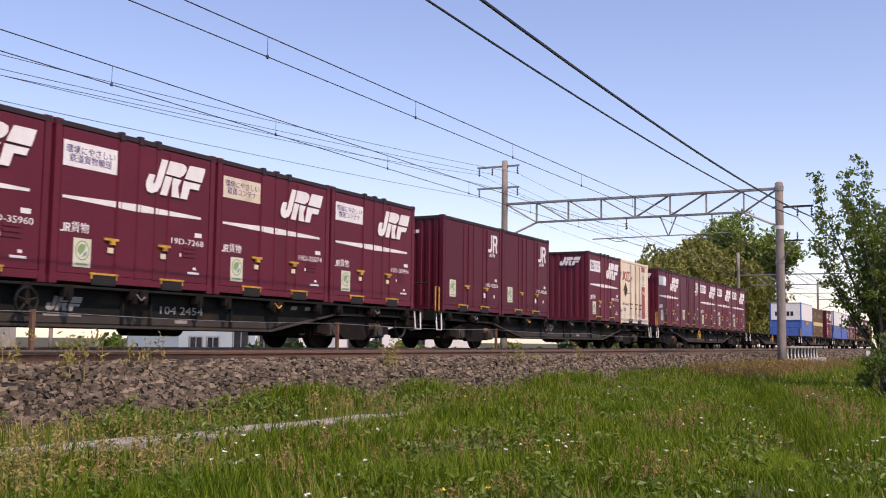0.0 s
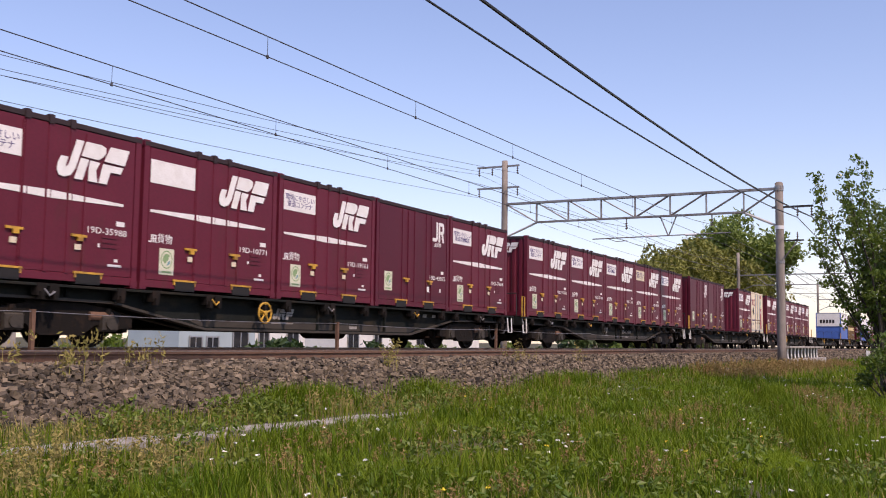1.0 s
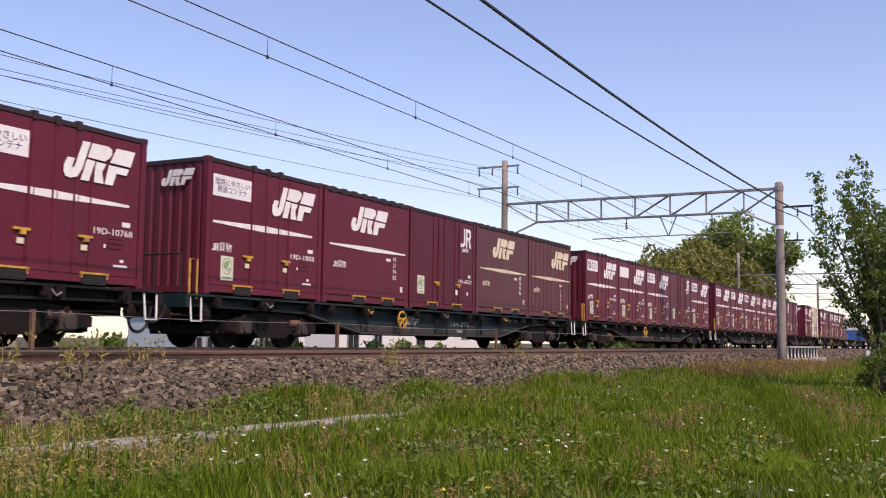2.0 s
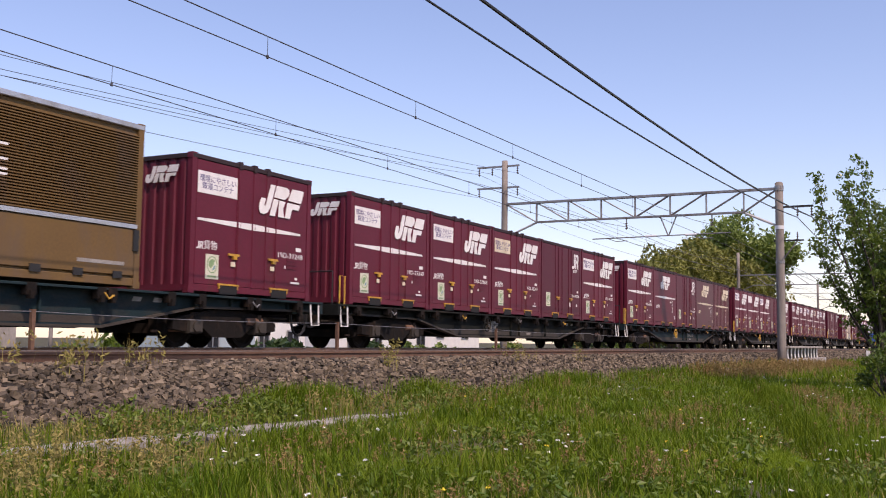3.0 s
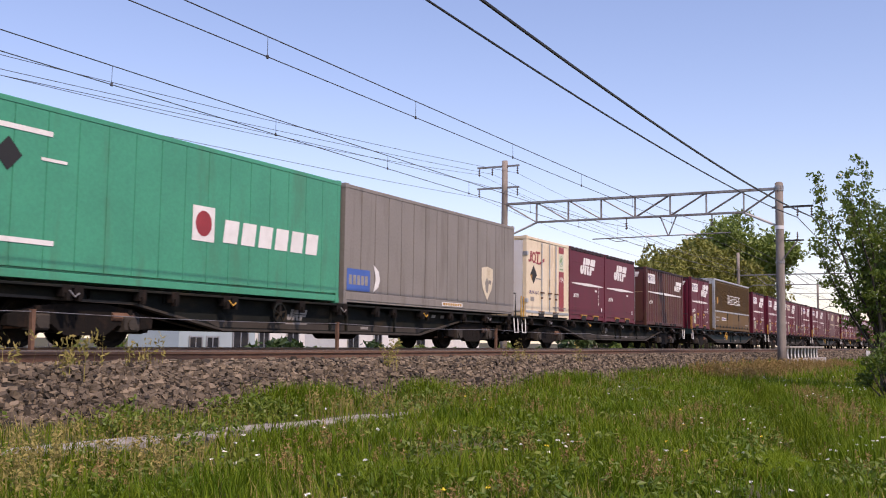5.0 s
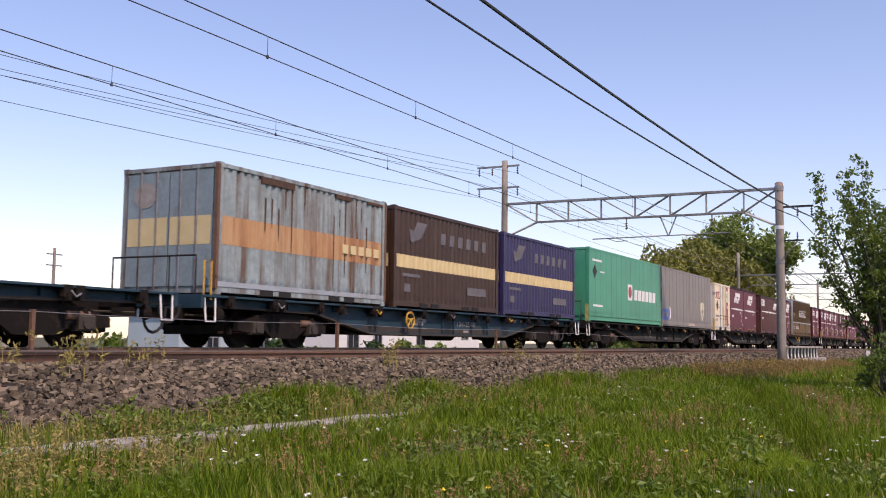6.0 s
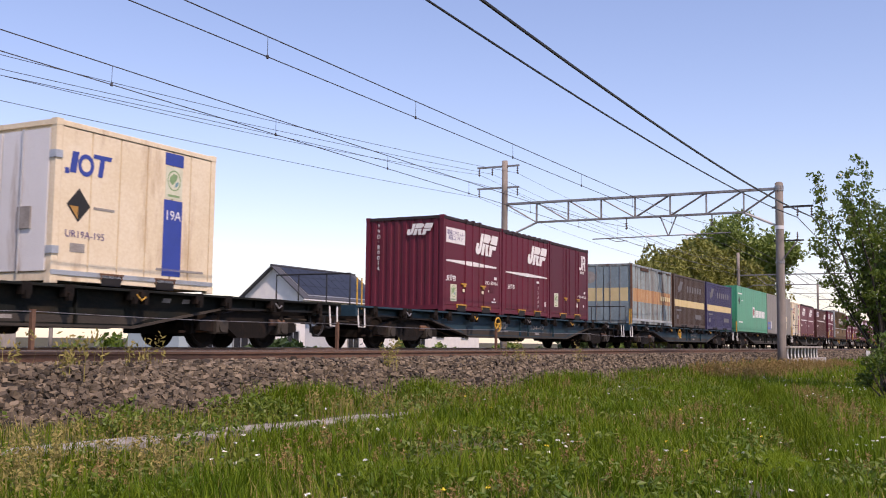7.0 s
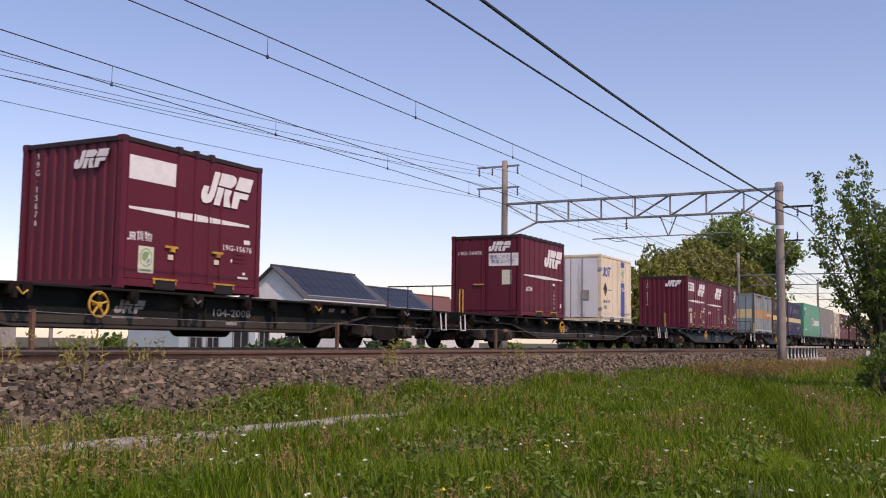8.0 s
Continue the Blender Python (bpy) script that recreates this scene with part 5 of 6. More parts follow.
def place(key, u, number):
    tmpl, spot = made[key]
    m = pose(u, 0, DECK)
    if key in used:
        ob = copy_thing(tmpl, m)
        for o in [c for c in ob.children if c.name.startswith("number") and key not in ("white_red", "white_blue")]:
            bpy.data.objects.remove(o)
    else:
        ob = tmpl
        ob.matrix_basis = m
        used.add(key)
    tagged(ob, LABELS[key])
    moving.append((ob, u, DECK))
    return ob, spot


numbers = []
for k, load in LOADS.items():
    c = 12.85 - PITCH_W * k - (0.55 if k == 5 else 0)
    blue = {2: "teal", 4: "teal", 7: "blue", 8: "blue"}.get(k, "grey")
    if blue in wused:
        w = copy_thing(wagons[blue], pose(c, 0, 0))
    else:
        w = wagons[blue]
        w.matrix_basis = pose(c, 0, 0)
        wused.add(blue)
    tagged(w, {"blue": "blue-painted steel container wagon with yellow brake wheel", "teal": "dark teal-grey steel container wagon with yellow brake wheel", "grey": "grimy dark grey container wagon with brown dusted sills"}[blue])
    moving.append((w, c, 0.0))
    if k in (-1, 0, 3, 5, 6):                          # these have a grimy, unpainted brake wheel
        for o in w.children:
            if o.name.startswith("brake_wheel"):
                o.data = o.data.copy()
                o.data.materials[0] = WAGON
                tagged(o, "grimy dark hand-brake wheel")
    if k in (7, 8):
        numbers.append((w, "突放禁止", (-5.1, -1.056, 0.84), 0.16, GREYBAR))
    if k in WAGON_NO:
        numbers.append((w, WAGON_NO[k], (1.25, -1.056, 0.66), 0.20, GREYBAR))
    for item in load:
        if item[0] in ("20", "31"):
            _, off, what = item
            ob = {"blue": blue_white, "brown20": lambda: gold_box(BROWNW, "dull brown corrugated container with a pale band"), "brown": long_brown, "maroon20": maroon_twenty, "green": long_green, "grey": long_grey, "silver": silver_box,
                  "gold_brown": lambda: gold_box(DBROWN, "dark brown corrugated container with a pale gold band"), "gold_blue": lambda: gold_box(DBLUE, "dark blue corrugated container with a pale gold band")}[what]()
            ob.matrix_basis = pose(c + off, 0, DECK)
            moving.append((ob, c + off, DECK))
        else:
            slot, key, number = item
            ob, spot = place(key, c + (slot - 2) * 3.802, number)
            if number and spot:
                if "\n" in number:
                    numbers.append((ob, number, (spot[0] + 0.02, spot[1] - 0.002, spot[2]), 0.155, WHITE))
                else:
                    numbers.append((ob, number, (spot[0], spot[1] - 0.003, spot[2]), 0.15, WHITE))
for ob, words, at, size, material in numbers:
    lettering("number", words, size, material, ob, pose(*at), 0.84 if size == 0.15 else (1.1 if size == 0.20 else 0.0))
# numbers and panels on the rear ends that stand clear
for ob, u, _ in list(moving):
    for at, words in ((8, "19D-80014"), (10, "19G-15676"), (4, "19D-40679")):
        slot = {8: 1, 10: 2, 4: -0.07}[at]
        if abs(u - (12.85 - PITCH_W * at + (slot - 2) * 3.802)) < 0.01 and "container" in ob.name and "wagon" not in ob.name:
            lettering("end_number", "\n".join(words.replace("-", "·")), 0.155, WHITE, ob, pose(-CL / 2 - 0.018, 0.80, 1.74, 0, 0, -90))
    if abs(u - (12.85 - PITCH_W * 9 - 3.802)) < 0.01 and "wagon" not in ob.name:
        e = -CL / 2 - 0.012
        part("end_door", Mesh().box(e + 0.002, e + 0.03, -1.06, -0.01, 0.18, 2.38).box(e + 0.002, e + 0.03, 0.01, 1.06, 0.18, 2.38), MAROON, ob)
        pn = part("sign_panel", slab(-0.52, 0.52, -0.2, 0.2, 0, 0.006), WHITE, ob, "white sign panel")
        pn.matrix_basis = pose(e, -0.62, 1.78, 0, 0, -90)
        lettering("sign_text", SIGN, 0.145, SIGNINK, ob, pose(e - 0.008, -0.62, 1.78, 0, 0, -90), 0.95)
        lettering("end_number", "19G-16430", 0.17, WHITE, ob, pose(e - 0.004, 0.55, 2.0, 0, 0, -90), 0.85)
        st = part("eco_sticker", slab(-0.17, 0.17, -0.23, 0.23, 0, 0.005), STICKER, ob, "pale sticker with green picture")
        st.matrix_basis = pose(e, -0.75, 1.22, 0, 0, -90)
        part("handle", Mesh().box(e - 0.04, e, 0.05, 0.4, 0.98, 1.02), YELLOW, ob, "yellow door handle")
        for yy in (-0.9, -0.1, 0.1, 0.9):
            part("locking_bar", Mesh().tube((e - 0.012, yy, 0.15), (e - 0.012, yy, 2.4), 0.016, n=6), MAROON, ob)


# ---- buildings behind the line ----
def window(parent, x, z, w, h, y):
    wn_ = part("window", Mesh().box(x - w / 2, x + w / 2, y - 0.05, y + 0.02, z - h / 2, z + h / 2), GLASS, parent, "dark glazed window")
    part("frame", Mesh().box(x - w / 2 - 0.07, x + w / 2 + 0.07, y - 0.08, y - 0.05, z + h / 2, z + h / 2 + 0.07).box(x - w / 2 - 0.07, x + w / 2 + 0.07, y - 0.1, y - 0.05, z - h / 2 - 0.07, z - h / 2)
         .box(x - w / 2 - 0.07, x - w / 2, y - 0.08, y - 0.05, z - h / 2, z + h / 2).box(x + w / 2, x + w / 2 + 0.07, y - 0.08, y - 0.05, z - h / 2, z + h / 2).box(x - 0.03, x + 0.03, y - 0.07, y - 0.05, z - h / 2, z + h / 2), ALU, wn_)


def gable_house(name, label, x, y, L, hw, eave, apex, wall, roof, windows=(), panels=0, over=0.5):
    """A gabled house with its ridge along the line; origin at the middle of the floor."""
    t = thing(name, label, "house", "houses", pose(x, y, -1.0))
    part("wall", Mesh().prism([(-hw, 0), (hw, 0), (hw, eave), (0, apex - 0.15), (-hw, eave)], -L / 2, L / 2, "x"), wall, t)
    k = (apex - eave) / hw
    for s in (-1, 1):
        e = hw + over
        ring = [(0, apex), (s * e, apex - k * e), (s * e, apex - k * e - 0.16), (0, apex - 0.16)]
        r = part("roof", Mesh().prism(ring if s > 0 else ring[::-1], -L / 2 - over, L / 2 + over, "x"), roof, t)
        part("gutter", Mesh().box(-L / 2 - over, L / 2 + over, s * e - 0.07, s * e + 0.07, apex - k * e - 0.22, apex - k * e - 0.1), WHITEP, r)
    part("ridge_cap", Mesh().tube((-L / 2 - over, 0, apex + 0.02), (L / 2 + over, 0, apex + 0.02), 0.12, n=8), roof, t)
    for wx, wz, ww, wh in windows:
        window(t, wx, wz, ww, wh, -hw)
    if panels:
        n, m = panels, 3
        part("panel_frame", Mesh().prism([(-0.22, apex - k * 0.22 + 0.02), (-hw - over + 0.28, apex - k * (hw + over - 0.28) + 0.02), (-hw - over + 0.28, apex - k * (hw + over - 0.28) + 0.06), (-0.22, apex - k * 0.22 + 0.06)], -L / 2 + 0.55, L / 2 - 0.6, "x"), ALU, t, "pale aluminium panel frame")
        a0, a1 = 0.25, hw + over - 0.3
        for i in range(n):
            for j in range(m):
                xa = -L / 2 + 0.6 + (L - 1.2) * i / n
                xb = -L / 2 + 0.6 + (L - 1.2) * (i + 1) / n - 0.06
                ya, yb = a0 + (a1 - a0) * j / m, a0 + (a1 - a0) * (j + 1) / m - 0.05
                ring = [(-ya, apex - k * ya + 0.05), (-yb, apex - k * yb + 0.05), (-yb, apex - k * yb + 0.10), (-ya, apex - k * ya + 0.10)]
                part("solar_panel", Mesh().prism(ring, xa, xb, "x"), SOLAR, t, "dark blue solar panel")
    return t


h = gable_house("house", "white two-storey house with dark roof carrying solar panels", 83.5, 45.0, 13.5, 3.4, 5.5, 8.2, PLASTER, SLATE, ((-4.0, 1.6, 1.8, 1.4), (0.5, 1.6, 1.8, 1.4), (4.2, 1.6, 1.8, 1.4), (-3.0, 4.2, 1.6, 1.2), (2.5, 4.2, 1.6, 1.2)), panels=9)
gable_house("house", "white house wing with low dark solar roof", 96.0, 44.0, 9.5, 3.0, 4.9, 7.0, PLASTER, SLATE, ((-2.0, 3.4, 1.6, 1.2), (2.2, 1.5, 1.8, 1.3)), panels=6)
gable_house("house", "house with red-brown tiled roof", 118.0, 52.0, 15.0, 5.0, 4.2, 7.4, PLASTER, BRICKROOF, ((-4.0, 2.4, 2.0, 1.4), (3.0, 2.4, 2.0, 1.4)))


def flat_shed(label, x, y, L, D, H, wall, wins):
    t = thing("workshop", label, "shed", "sheds", pose(x, y, -1.0))
    part("wall", Mesh().box(-L / 2, L / 2, -D / 2, D / 2, 0, H), wall, t)
    part("roof", Mesh().box(-L / 2 - 0.25, L / 2 + 0.25, -D / 2 - 0.25, D / 2 + 0.25, H, H + 0.16, 0.02), ALU, t)
    part("base_course", Mesh().box(-L / 2 - 0.03, L / 2 + 0.03, -D / 2 - 0.03, D / 2 + 0.03, 0, 0.3), CONCRETE, t)
    for wx, wz, ww, wh in wins:
        window(t, wx, wz, ww, wh, -D / 2)


flat_shed("pale blue clad workshop with small dark windows", 38.6, 20.6, 5.6, 3.2, 2.6, BLUEWALL, ((-1.7, 1.0, 0.8, 0.5), (-0.5, 1.0, 0.8, 0.5), (1.6, 1.2, 1.1, 1.0)))
flat_shed("white rendered shed beside the line", 45.0, 22.0, 4.8, 3.6, 2.7, PLASTER, ((-1.4, 1.3, 0.8, 1.0), (1.2, 1.3, 1.0, 0.7)))
flat_shed("white rendered garage with dark openings", 56.0, 24.0, 6.4, 5.0, 2.6, PLASTER, ((-1.6, 1.1, 1.2, 1.4), (1.4, 1.1, 0.9, 1.4)))
flat_shed("small grey shed behind bushes", 24.5, 21.0, 4.6, 4.0, 2.2, CONCRETE, ((0.0, 1.3, 1.0, 0.7),))
flat_shed("long pale greenhouse shed at the field edge", 20.0, 33.0, 9.0, 5.0, 2.1, GREYBAR, ())


def utility_pole(x, y, h, label="slim grey concrete utility pole with cross arms"):
    t = thing("utility_pole", label, "pole", "utility poles", pose(x, y, -1.0))
    part("pole", pole_mesh(0, h, 0.15, 0.1), POLE, t, smooth=True)
    for z in (h - 0.5, h - 1.3):
        part("cross_arm", Mesh().box(-0.7, 0.7, -0.04, 0.04, z, z + 0.08), STEEL, t)
    return t


utility_pole(51.0, 45.0, 7.6)
utility_pole(150.0, 26.0, 11.0)
utility_pole(122.0, 22.0, 11.5)


def small_portal(x):
    """A plain lattice portal farther down the line."""
    t = thing("catenary_portal", "grey steel line portal down the track with thin beam", "line portal", "catenary portals", pose(x, 0, 0))
    for y, hh in ((PN, 7.0), (PF, 8.9)):
        part("pole", pole_mesh(-1.2, hh, 0.17, 0.14), POLE, t, smooth=True).location = (0, y, 0)
    part("chord", Mesh().box(-0.05, 0.05, PN, PF, 6.72, 6.82), STEEL, t)
    part("chord", Mesh().box(-0.05, 0.05, PN + 1.4, PF - 1.4, 5.78, 5.86), STEEL, t)
    n = 8
    for i in range(n):
        a = PN + 1.4 + (PF - PN - 2.8) * i / n
        b = PN + 1.4 + (PF - PN - 2.8) * (i + 1) / n
        part("lattice_bar", Mesh().tube((0, a, 5.82), (0, b, 6.76), 0.03, n=5), STEEL, t)
    part("steady_bar", Mesh().tube((0, -4.6, 5.0), (0, 1.6, 5.0), 0.025, n=6), STEEL, t)
    for s, y in ((1, PN), (-1, PF)):
        part("knee_brace", Mesh().tube((0, y + s * 1.4, 5.82), (0, y, 5.2), 0.035, n=5), STEEL, t)


for x in (PX + 53, PX + 106, PX + 159):
    small_portal(x)


# ---- low wire fence, railing and marker beside the near track ----
def build_fence():
    t = thing("wire_fence", "low wire fence on thin rusty posts between the two tracks", "fence")
    xs = (10.0, 17.76, 25.67)
    for x in xs:
        part("post", Mesh().box(x - 0.03, x + 0.03, -1.93, -1.87, -0.35, 0.54).box(x - 0.034, x + 0.034, -1.934, -1.866, 0.54, 0.56), RUST, t, "rusty square post")
    ends = [(2.2, 0.53)] + [(x, 0.53) for x in xs] + [(33.5, 0.5), (41.4, 0.5)]
    for (xa, za), (xb, zb) in zip(ends, ends[1:]):
        part("fence_wire", Mesh().bent([(xa + (xb - xa) * i / 6, -1.9, za - 0.04 * math.sin(math.pi * i / 6)) for i in range(7)], 0.006, 5), STEEL, t)


build_fence()


def build_railing():
    t = thing("culvert_railing", "low white slatted railing over a culvert, grey top board", "railing")
    part("footing", Mesh().box(44.5, 54.8, -6.9, -6.35, -1.1, -0.36, 0.02), CONCRETE, t)
    part("top_board", Mesh().box(44.6, 54.7, -6.76, -6.46, 0.10, 0.19, 0.01), CONCRETE, t)
    # Black sheet added behind the slats so that their gaps come out dark.
    part("back_board", Mesh().box(44.6, 54.5, -6.5, -6.46, -0.42, 0.09), BLACK, t)
    for i in range(10):
        x = 45.0 + 0.97 * i
        part("slat", Mesh().prism([(x + 0.12, -0.36), (x + 0.36, -0.36), (x + 0.26, -0.2), (x + 0.26, -0.05), (x + 0.38, 0.1), (x + 0.14, 0.1), (x, -0.05), (x, -0.2)], -6.58, -6.56, "y"), WHITE, t, "white painted slat")


build_railing()
mk = thing("distance_marker", "small white trackside marker post", "marker", at=pose(80.0, -6.6, -1.0))
part("post", Mesh().box(-0.12, 0.12, -0.12, 0.12, 0, 0.95, 0.02), WHITE, mk)
bx = thing("junction_box", "small grey concrete box sunk in the grass", "box", at=pose(33.5, -6.6, -0.95))
part("box", Mesh().box(-0.3, 0.3, -0.22, 0.22, 0, 0.35, 0.02), CONCRETE, bx)
part("lid", Mesh().box(-0.34, 0.34, -0.26, 0.26, 0.35, 0.40, 0.01), CONCRETE, bx)


# ---- trees ----
def leaf_cloud(rng, centres, radius, n_each, size, flat=0.75, aspect=1.7, droop=0.0):
    """Many small folded leaves round the given centres, as one mesh."""
    c = np.repeat(np.asarray(centres, float), n_each, axis=0)
    n = len(c)
    d = rng.normal(size=(n, 3))
    d /= np.linalg.norm(d, axis=1)[:, None]
    r = np.repeat(np.asarray(radius, float), n_each)[:, None] * rng.uniform(0.2, 1, (n, 1)) ** 0.45
    p = c + d * r * np.array([1, 1, flat])
    a = rng.normal(size=(n, 3))
    a[:, 2] -= droop
    a /= np.linalg.norm(a, axis=1)[:, None]
    b = np.cross(a, rng.normal(size=(n, 3)))
    b /= np.linalg.norm(b, axis=1)[:, None]
    nn = np.cross(a, b)
    s = (size * rng.uniform(0.6, 1.3, n))[:, None]
    v = np.stack([p - a * s * 0.5 * aspect, p + b * s * 0.42 + nn * s * 0.15, p + a * s * 0.5 * aspect, p - b * s * 0.42 + nn * s * 0.15], 1).reshape(-1, 3)
    i = np.arange(n) * 4
    f = np.concatenate([np.stack([i, i + 1, i + 2], 1), np.stack([i, i + 2, i + 3], 1)])
    m = Mesh()
    m.v, m.f = v.tolist(), f.tolist()
    return m


def limbs(rnd, mesh, tips, p, d, length, r, depth, spread=0.5, up=0.25):
    q = p
    for i in range(3):
        d = (d + Vector((rnd.gauss(0, 0.10), rnd.gauss(0, 0.10), rnd.gauss(0, 0.06) + up * 0.15))).normalized()
        e = q + d * length / 3
        mesh.tube(q, e, r * (1 - 0.2 * i), r * (1 - 0.2 * (i + 1)), n=7 if depth > 1 else 5, cap=False)
        if depth <= 1:
            tips.append(tuple(e))
        q = e
    if depth > 0:
        for i in range(rnd.choice((2, 3, 3))):
            a = Vector((rnd.gauss(0, 1), rnd.gauss(0, 1), rnd.gauss(0, 0.5) + up)).normalized()
            limbs(rnd, mesh, tips, q - d * length * rnd.uniform(0, 0.45), (d + a * spread).normalized(), length * rnd.uniform(0.6, 0.8), r * 0.5, depth - 1, spread, up)
    else:
        tips.append(tuple(q))


def build_tree(name, label, x, y, z, seed, trunk_h, r, length, depth, leaf, per_tip, clump, size, stems=1, spread=0.6, up=0.3, lean=(0, 0), droop=0.0, flat=0.75):
    rnd, rng = random.Random(seed), np.random.default_rng(seed)
    t = thing(name, label, "tree", "", pose(x, y, z))
    m, tips = Mesh(), []
    for s in range(stems):
        base = Vector((rnd.uniform(-0.15, 0.15), rnd.uniform(-0.15, 0.15), 0)) if stems > 1 else Vector((0, 0, 0))
        d = Vector((rnd.gauss(0, 0.16) + lean[0], rnd.gauss(0, 0.16) + lean[1], 1)).normalized()
        top = base + d * trunk_h
        m.tube(base, base + d * 0.3, r * 1.35, r, n=10, cap=False)
        m.tube(base + d * 0.3, top, r, r * 0.8, n=10, cap=False)
        for i in range(rnd.choice((3, 4))):
            a = Vector((rnd.gauss(0, 1), rnd.gauss(0, 1), 0.4)).normalized()
            limbs(rnd, m, tips, top - d * trunk_h * rnd.uniform(0, 0.3), (d + a * spread).normalized(), length * rnd.uniform(0.8, 1.1), r * 0.62, depth, spread, up)
    part("trunk", m, BARK, t, smooth=True)
    crown = leaf_cloud(rng, tips, [clump * rnd.uniform(0.6, 1.2) for _ in tips], per_tip, size, flat, droop=droop)
    tagged(part("crown", crown, leaf, t), kind="stuff")
    return t


def build_young_tree(x, y, z, seed):
    """A young tree: short trunk, a fan of rising limbs, leafy twigs all along them."""
    rnd, rng = random.Random(seed), np.random.default_rng(seed)
    t = thing("roadside_tree", "young leafy tree with upright branches beside the field", "tree", at=pose(x, y, z))
    m, tips, rad = Mesh(), [], []
    m.tube((0, 0, 0), (0.02, 0.02, 0.5), 0.14, 0.10, n=10, cap=False).tube((0.02, 0.02, 0.5), (0.03, 0.05, 1.3), 0.10, 0.085, n=10, cap=False)
    for i in range(19):
        a = 6.28319 * i / 19 * 2.4 + rnd.uniform(-0.3, 0.3)
        out = rnd.uniform(0.08, 0.66)
        p = Vector((0.03, 0.05, rnd.uniform(0.85, 1.35)))
        d = Vector((math.cos(a) * out, math.sin(a) * out, 1)).normalized()
        L = rnd.uniform(3.9, 5.6) * (1.12 - 0.55 * out)
        n, r = 16, rnd.uniform(0.035, 0.05)
        for j in range(n):
            s = (j + 1) / n
            d = (d + Vector((rnd.gauss(0, 0.05), rnd.gauss(0, 0.05), 0.03))).normalized()
            q = p + d * L / n
            m.tube(p, q, r * (1.03 - s), r * (1.0 - s) + 0.004, n=6, cap=False)
            if j > 2:
                for _ in range(3):
                    w = Vector((rnd.gauss(0, 1), rnd.gauss(0, 1), rnd.gauss(0.4, 0.5))).normalized()
                    tw = rnd.uniform(0.2, 0.6) * (1.15 - 0.6 * s)
                    m.tube(q, q + w * tw, 0.006, 0.003, n=4, cap=False)
                    for f in (0.35, 0.7, 1.0):
                        tips.append(tuple(q + w * tw * f))
                        rad.append(0.13)
            p = q
    part("trunk", m, BARK, t, smooth=True)
    tagged(part("crown", leaf_cloud(rng, tips, rad, 6, 0.076, 0.9, 1.5, 0.3), LEAF, t), kind="stuff")


build_young_tree(28.3, -11.65, -1.08, 11)
build_tree("broad_tree", "tall broad tree with fresh green rounded crown", 128.0, 12.2, -1.0, 5, 6.5, 0.45, 5.8, 2, LEAF_SPRING, 75, 2.0, 0.40, stems=1, spread=0.85, up=0.25)
build_tree("broad_tree", "dark green tree behind the bamboo", 122.0, 18.0, -1.0, 9, 3.5, 0.3, 3.2, 2, LEAF_DARK, 55, 1.5, 0.42, stems=1, spread=0.8)
build_tree("broad_tree", "dark green bushy tree by the track", 136.0, 9.5, -1.0, 21, 1.6, 0.25, 2.4, 2, LEAF_DARK, 60, 1.3, 0.4, stems=1, spread=0.9)


def build_bamboo(x, y, hgt, seed, w):
    """A clump of arching bamboo culms with drooping leaf sprays."""
    rnd, rng = random.Random(seed), np.random.default_rng(seed)
    t = thing("bamboo_clump", "yellow-green bamboo clump with drooping feathery tops", "bamboo", "bamboo grove", pose(x, y, -1.0))
    m, tips = Mesh(), []
    for i in range(26):
        bx_, by_ = rnd.gauss(0, w * 0.45), rnd.gauss(0, 1.0)
        H = hgt * rnd.uniform(0.72, 1.05)
        dx, dy = rnd.gauss(0, 0.10), rnd.gauss(0, 0.10)
        p = Vector((bx_, by_, 0))
        for j in range(6):
            s = (j + 1) / 6
            q = Vector((bx_ + dx * H * s ** 2, by_ + dy * H * s ** 2, H * (s - 0.06 * s ** 3)))
            m.tube(p, q, 0.05 * (1.1 - s), 0.05 * (1.0 - s) + 0.004, n=5, cap=False)
            if j > 0:
                for _ in range(3):
                    tips.append((q.x + rnd.gauss(0, 0.4), q.y + rnd.gauss(0, 0.4), q.z + rnd.gauss(0, 0.35)))
            p = q
    part("culms", m, BARK, t)
    tagged(part("crown", leaf_cloud(rng, tips, [rnd.uniform(0.4, 0.85) for _ in tips], 34, 0.24, 1.0, 2.6, 0.8), BAMBOO, t), kind="stuff")


for i, (x, y, hh) in enumerate(((88, 11.5, 7.4), (94, 11.0, 8.6), (98, 10.5, 9.8), (104, 11.0, 10.2), (110, 10.5, 9.8), (117, 10.0, 9.4), (125, 9.6, 9.0))):
    build_bamboo(x, y, hh * 1.12, 40 + i, 3.6)


def build_bush(x, y, z, rx, rz, seed, leaf, n=26, per=60, size=0.12, label="dense green leafy bush"):
    rnd, rng = random.Random(seed), np.random.default_rng(seed)
    t = thing("bush", label, "bush", "bushes", pose(x, y, z))
    m, tips = Mesh(), []
    for i in range(n):
        a = rnd.uniform(0, 6.283)
        rr = rx * rnd.uniform(0.1, 1) ** 0.6
        q = (rr * math.cos(a), rr * 0.8 * math.sin(a), rz * rnd.uniform(0.25, 1.0) * (1.05 - 0.5 * (rr / rx) ** 2))
        m.tube((q[0] * 0.2, q[1] * 0.2, 0), q, 0.02, 0.006, n=5, cap=False)
        tips.append(q)
    part("stems", m, BARK, t)
    tagged(part("crown", leaf_cloud(rng, tips, [rx * rnd.uniform(0.2, 0.4) for _ in tips], per, size), leaf, t), kind="stuff")


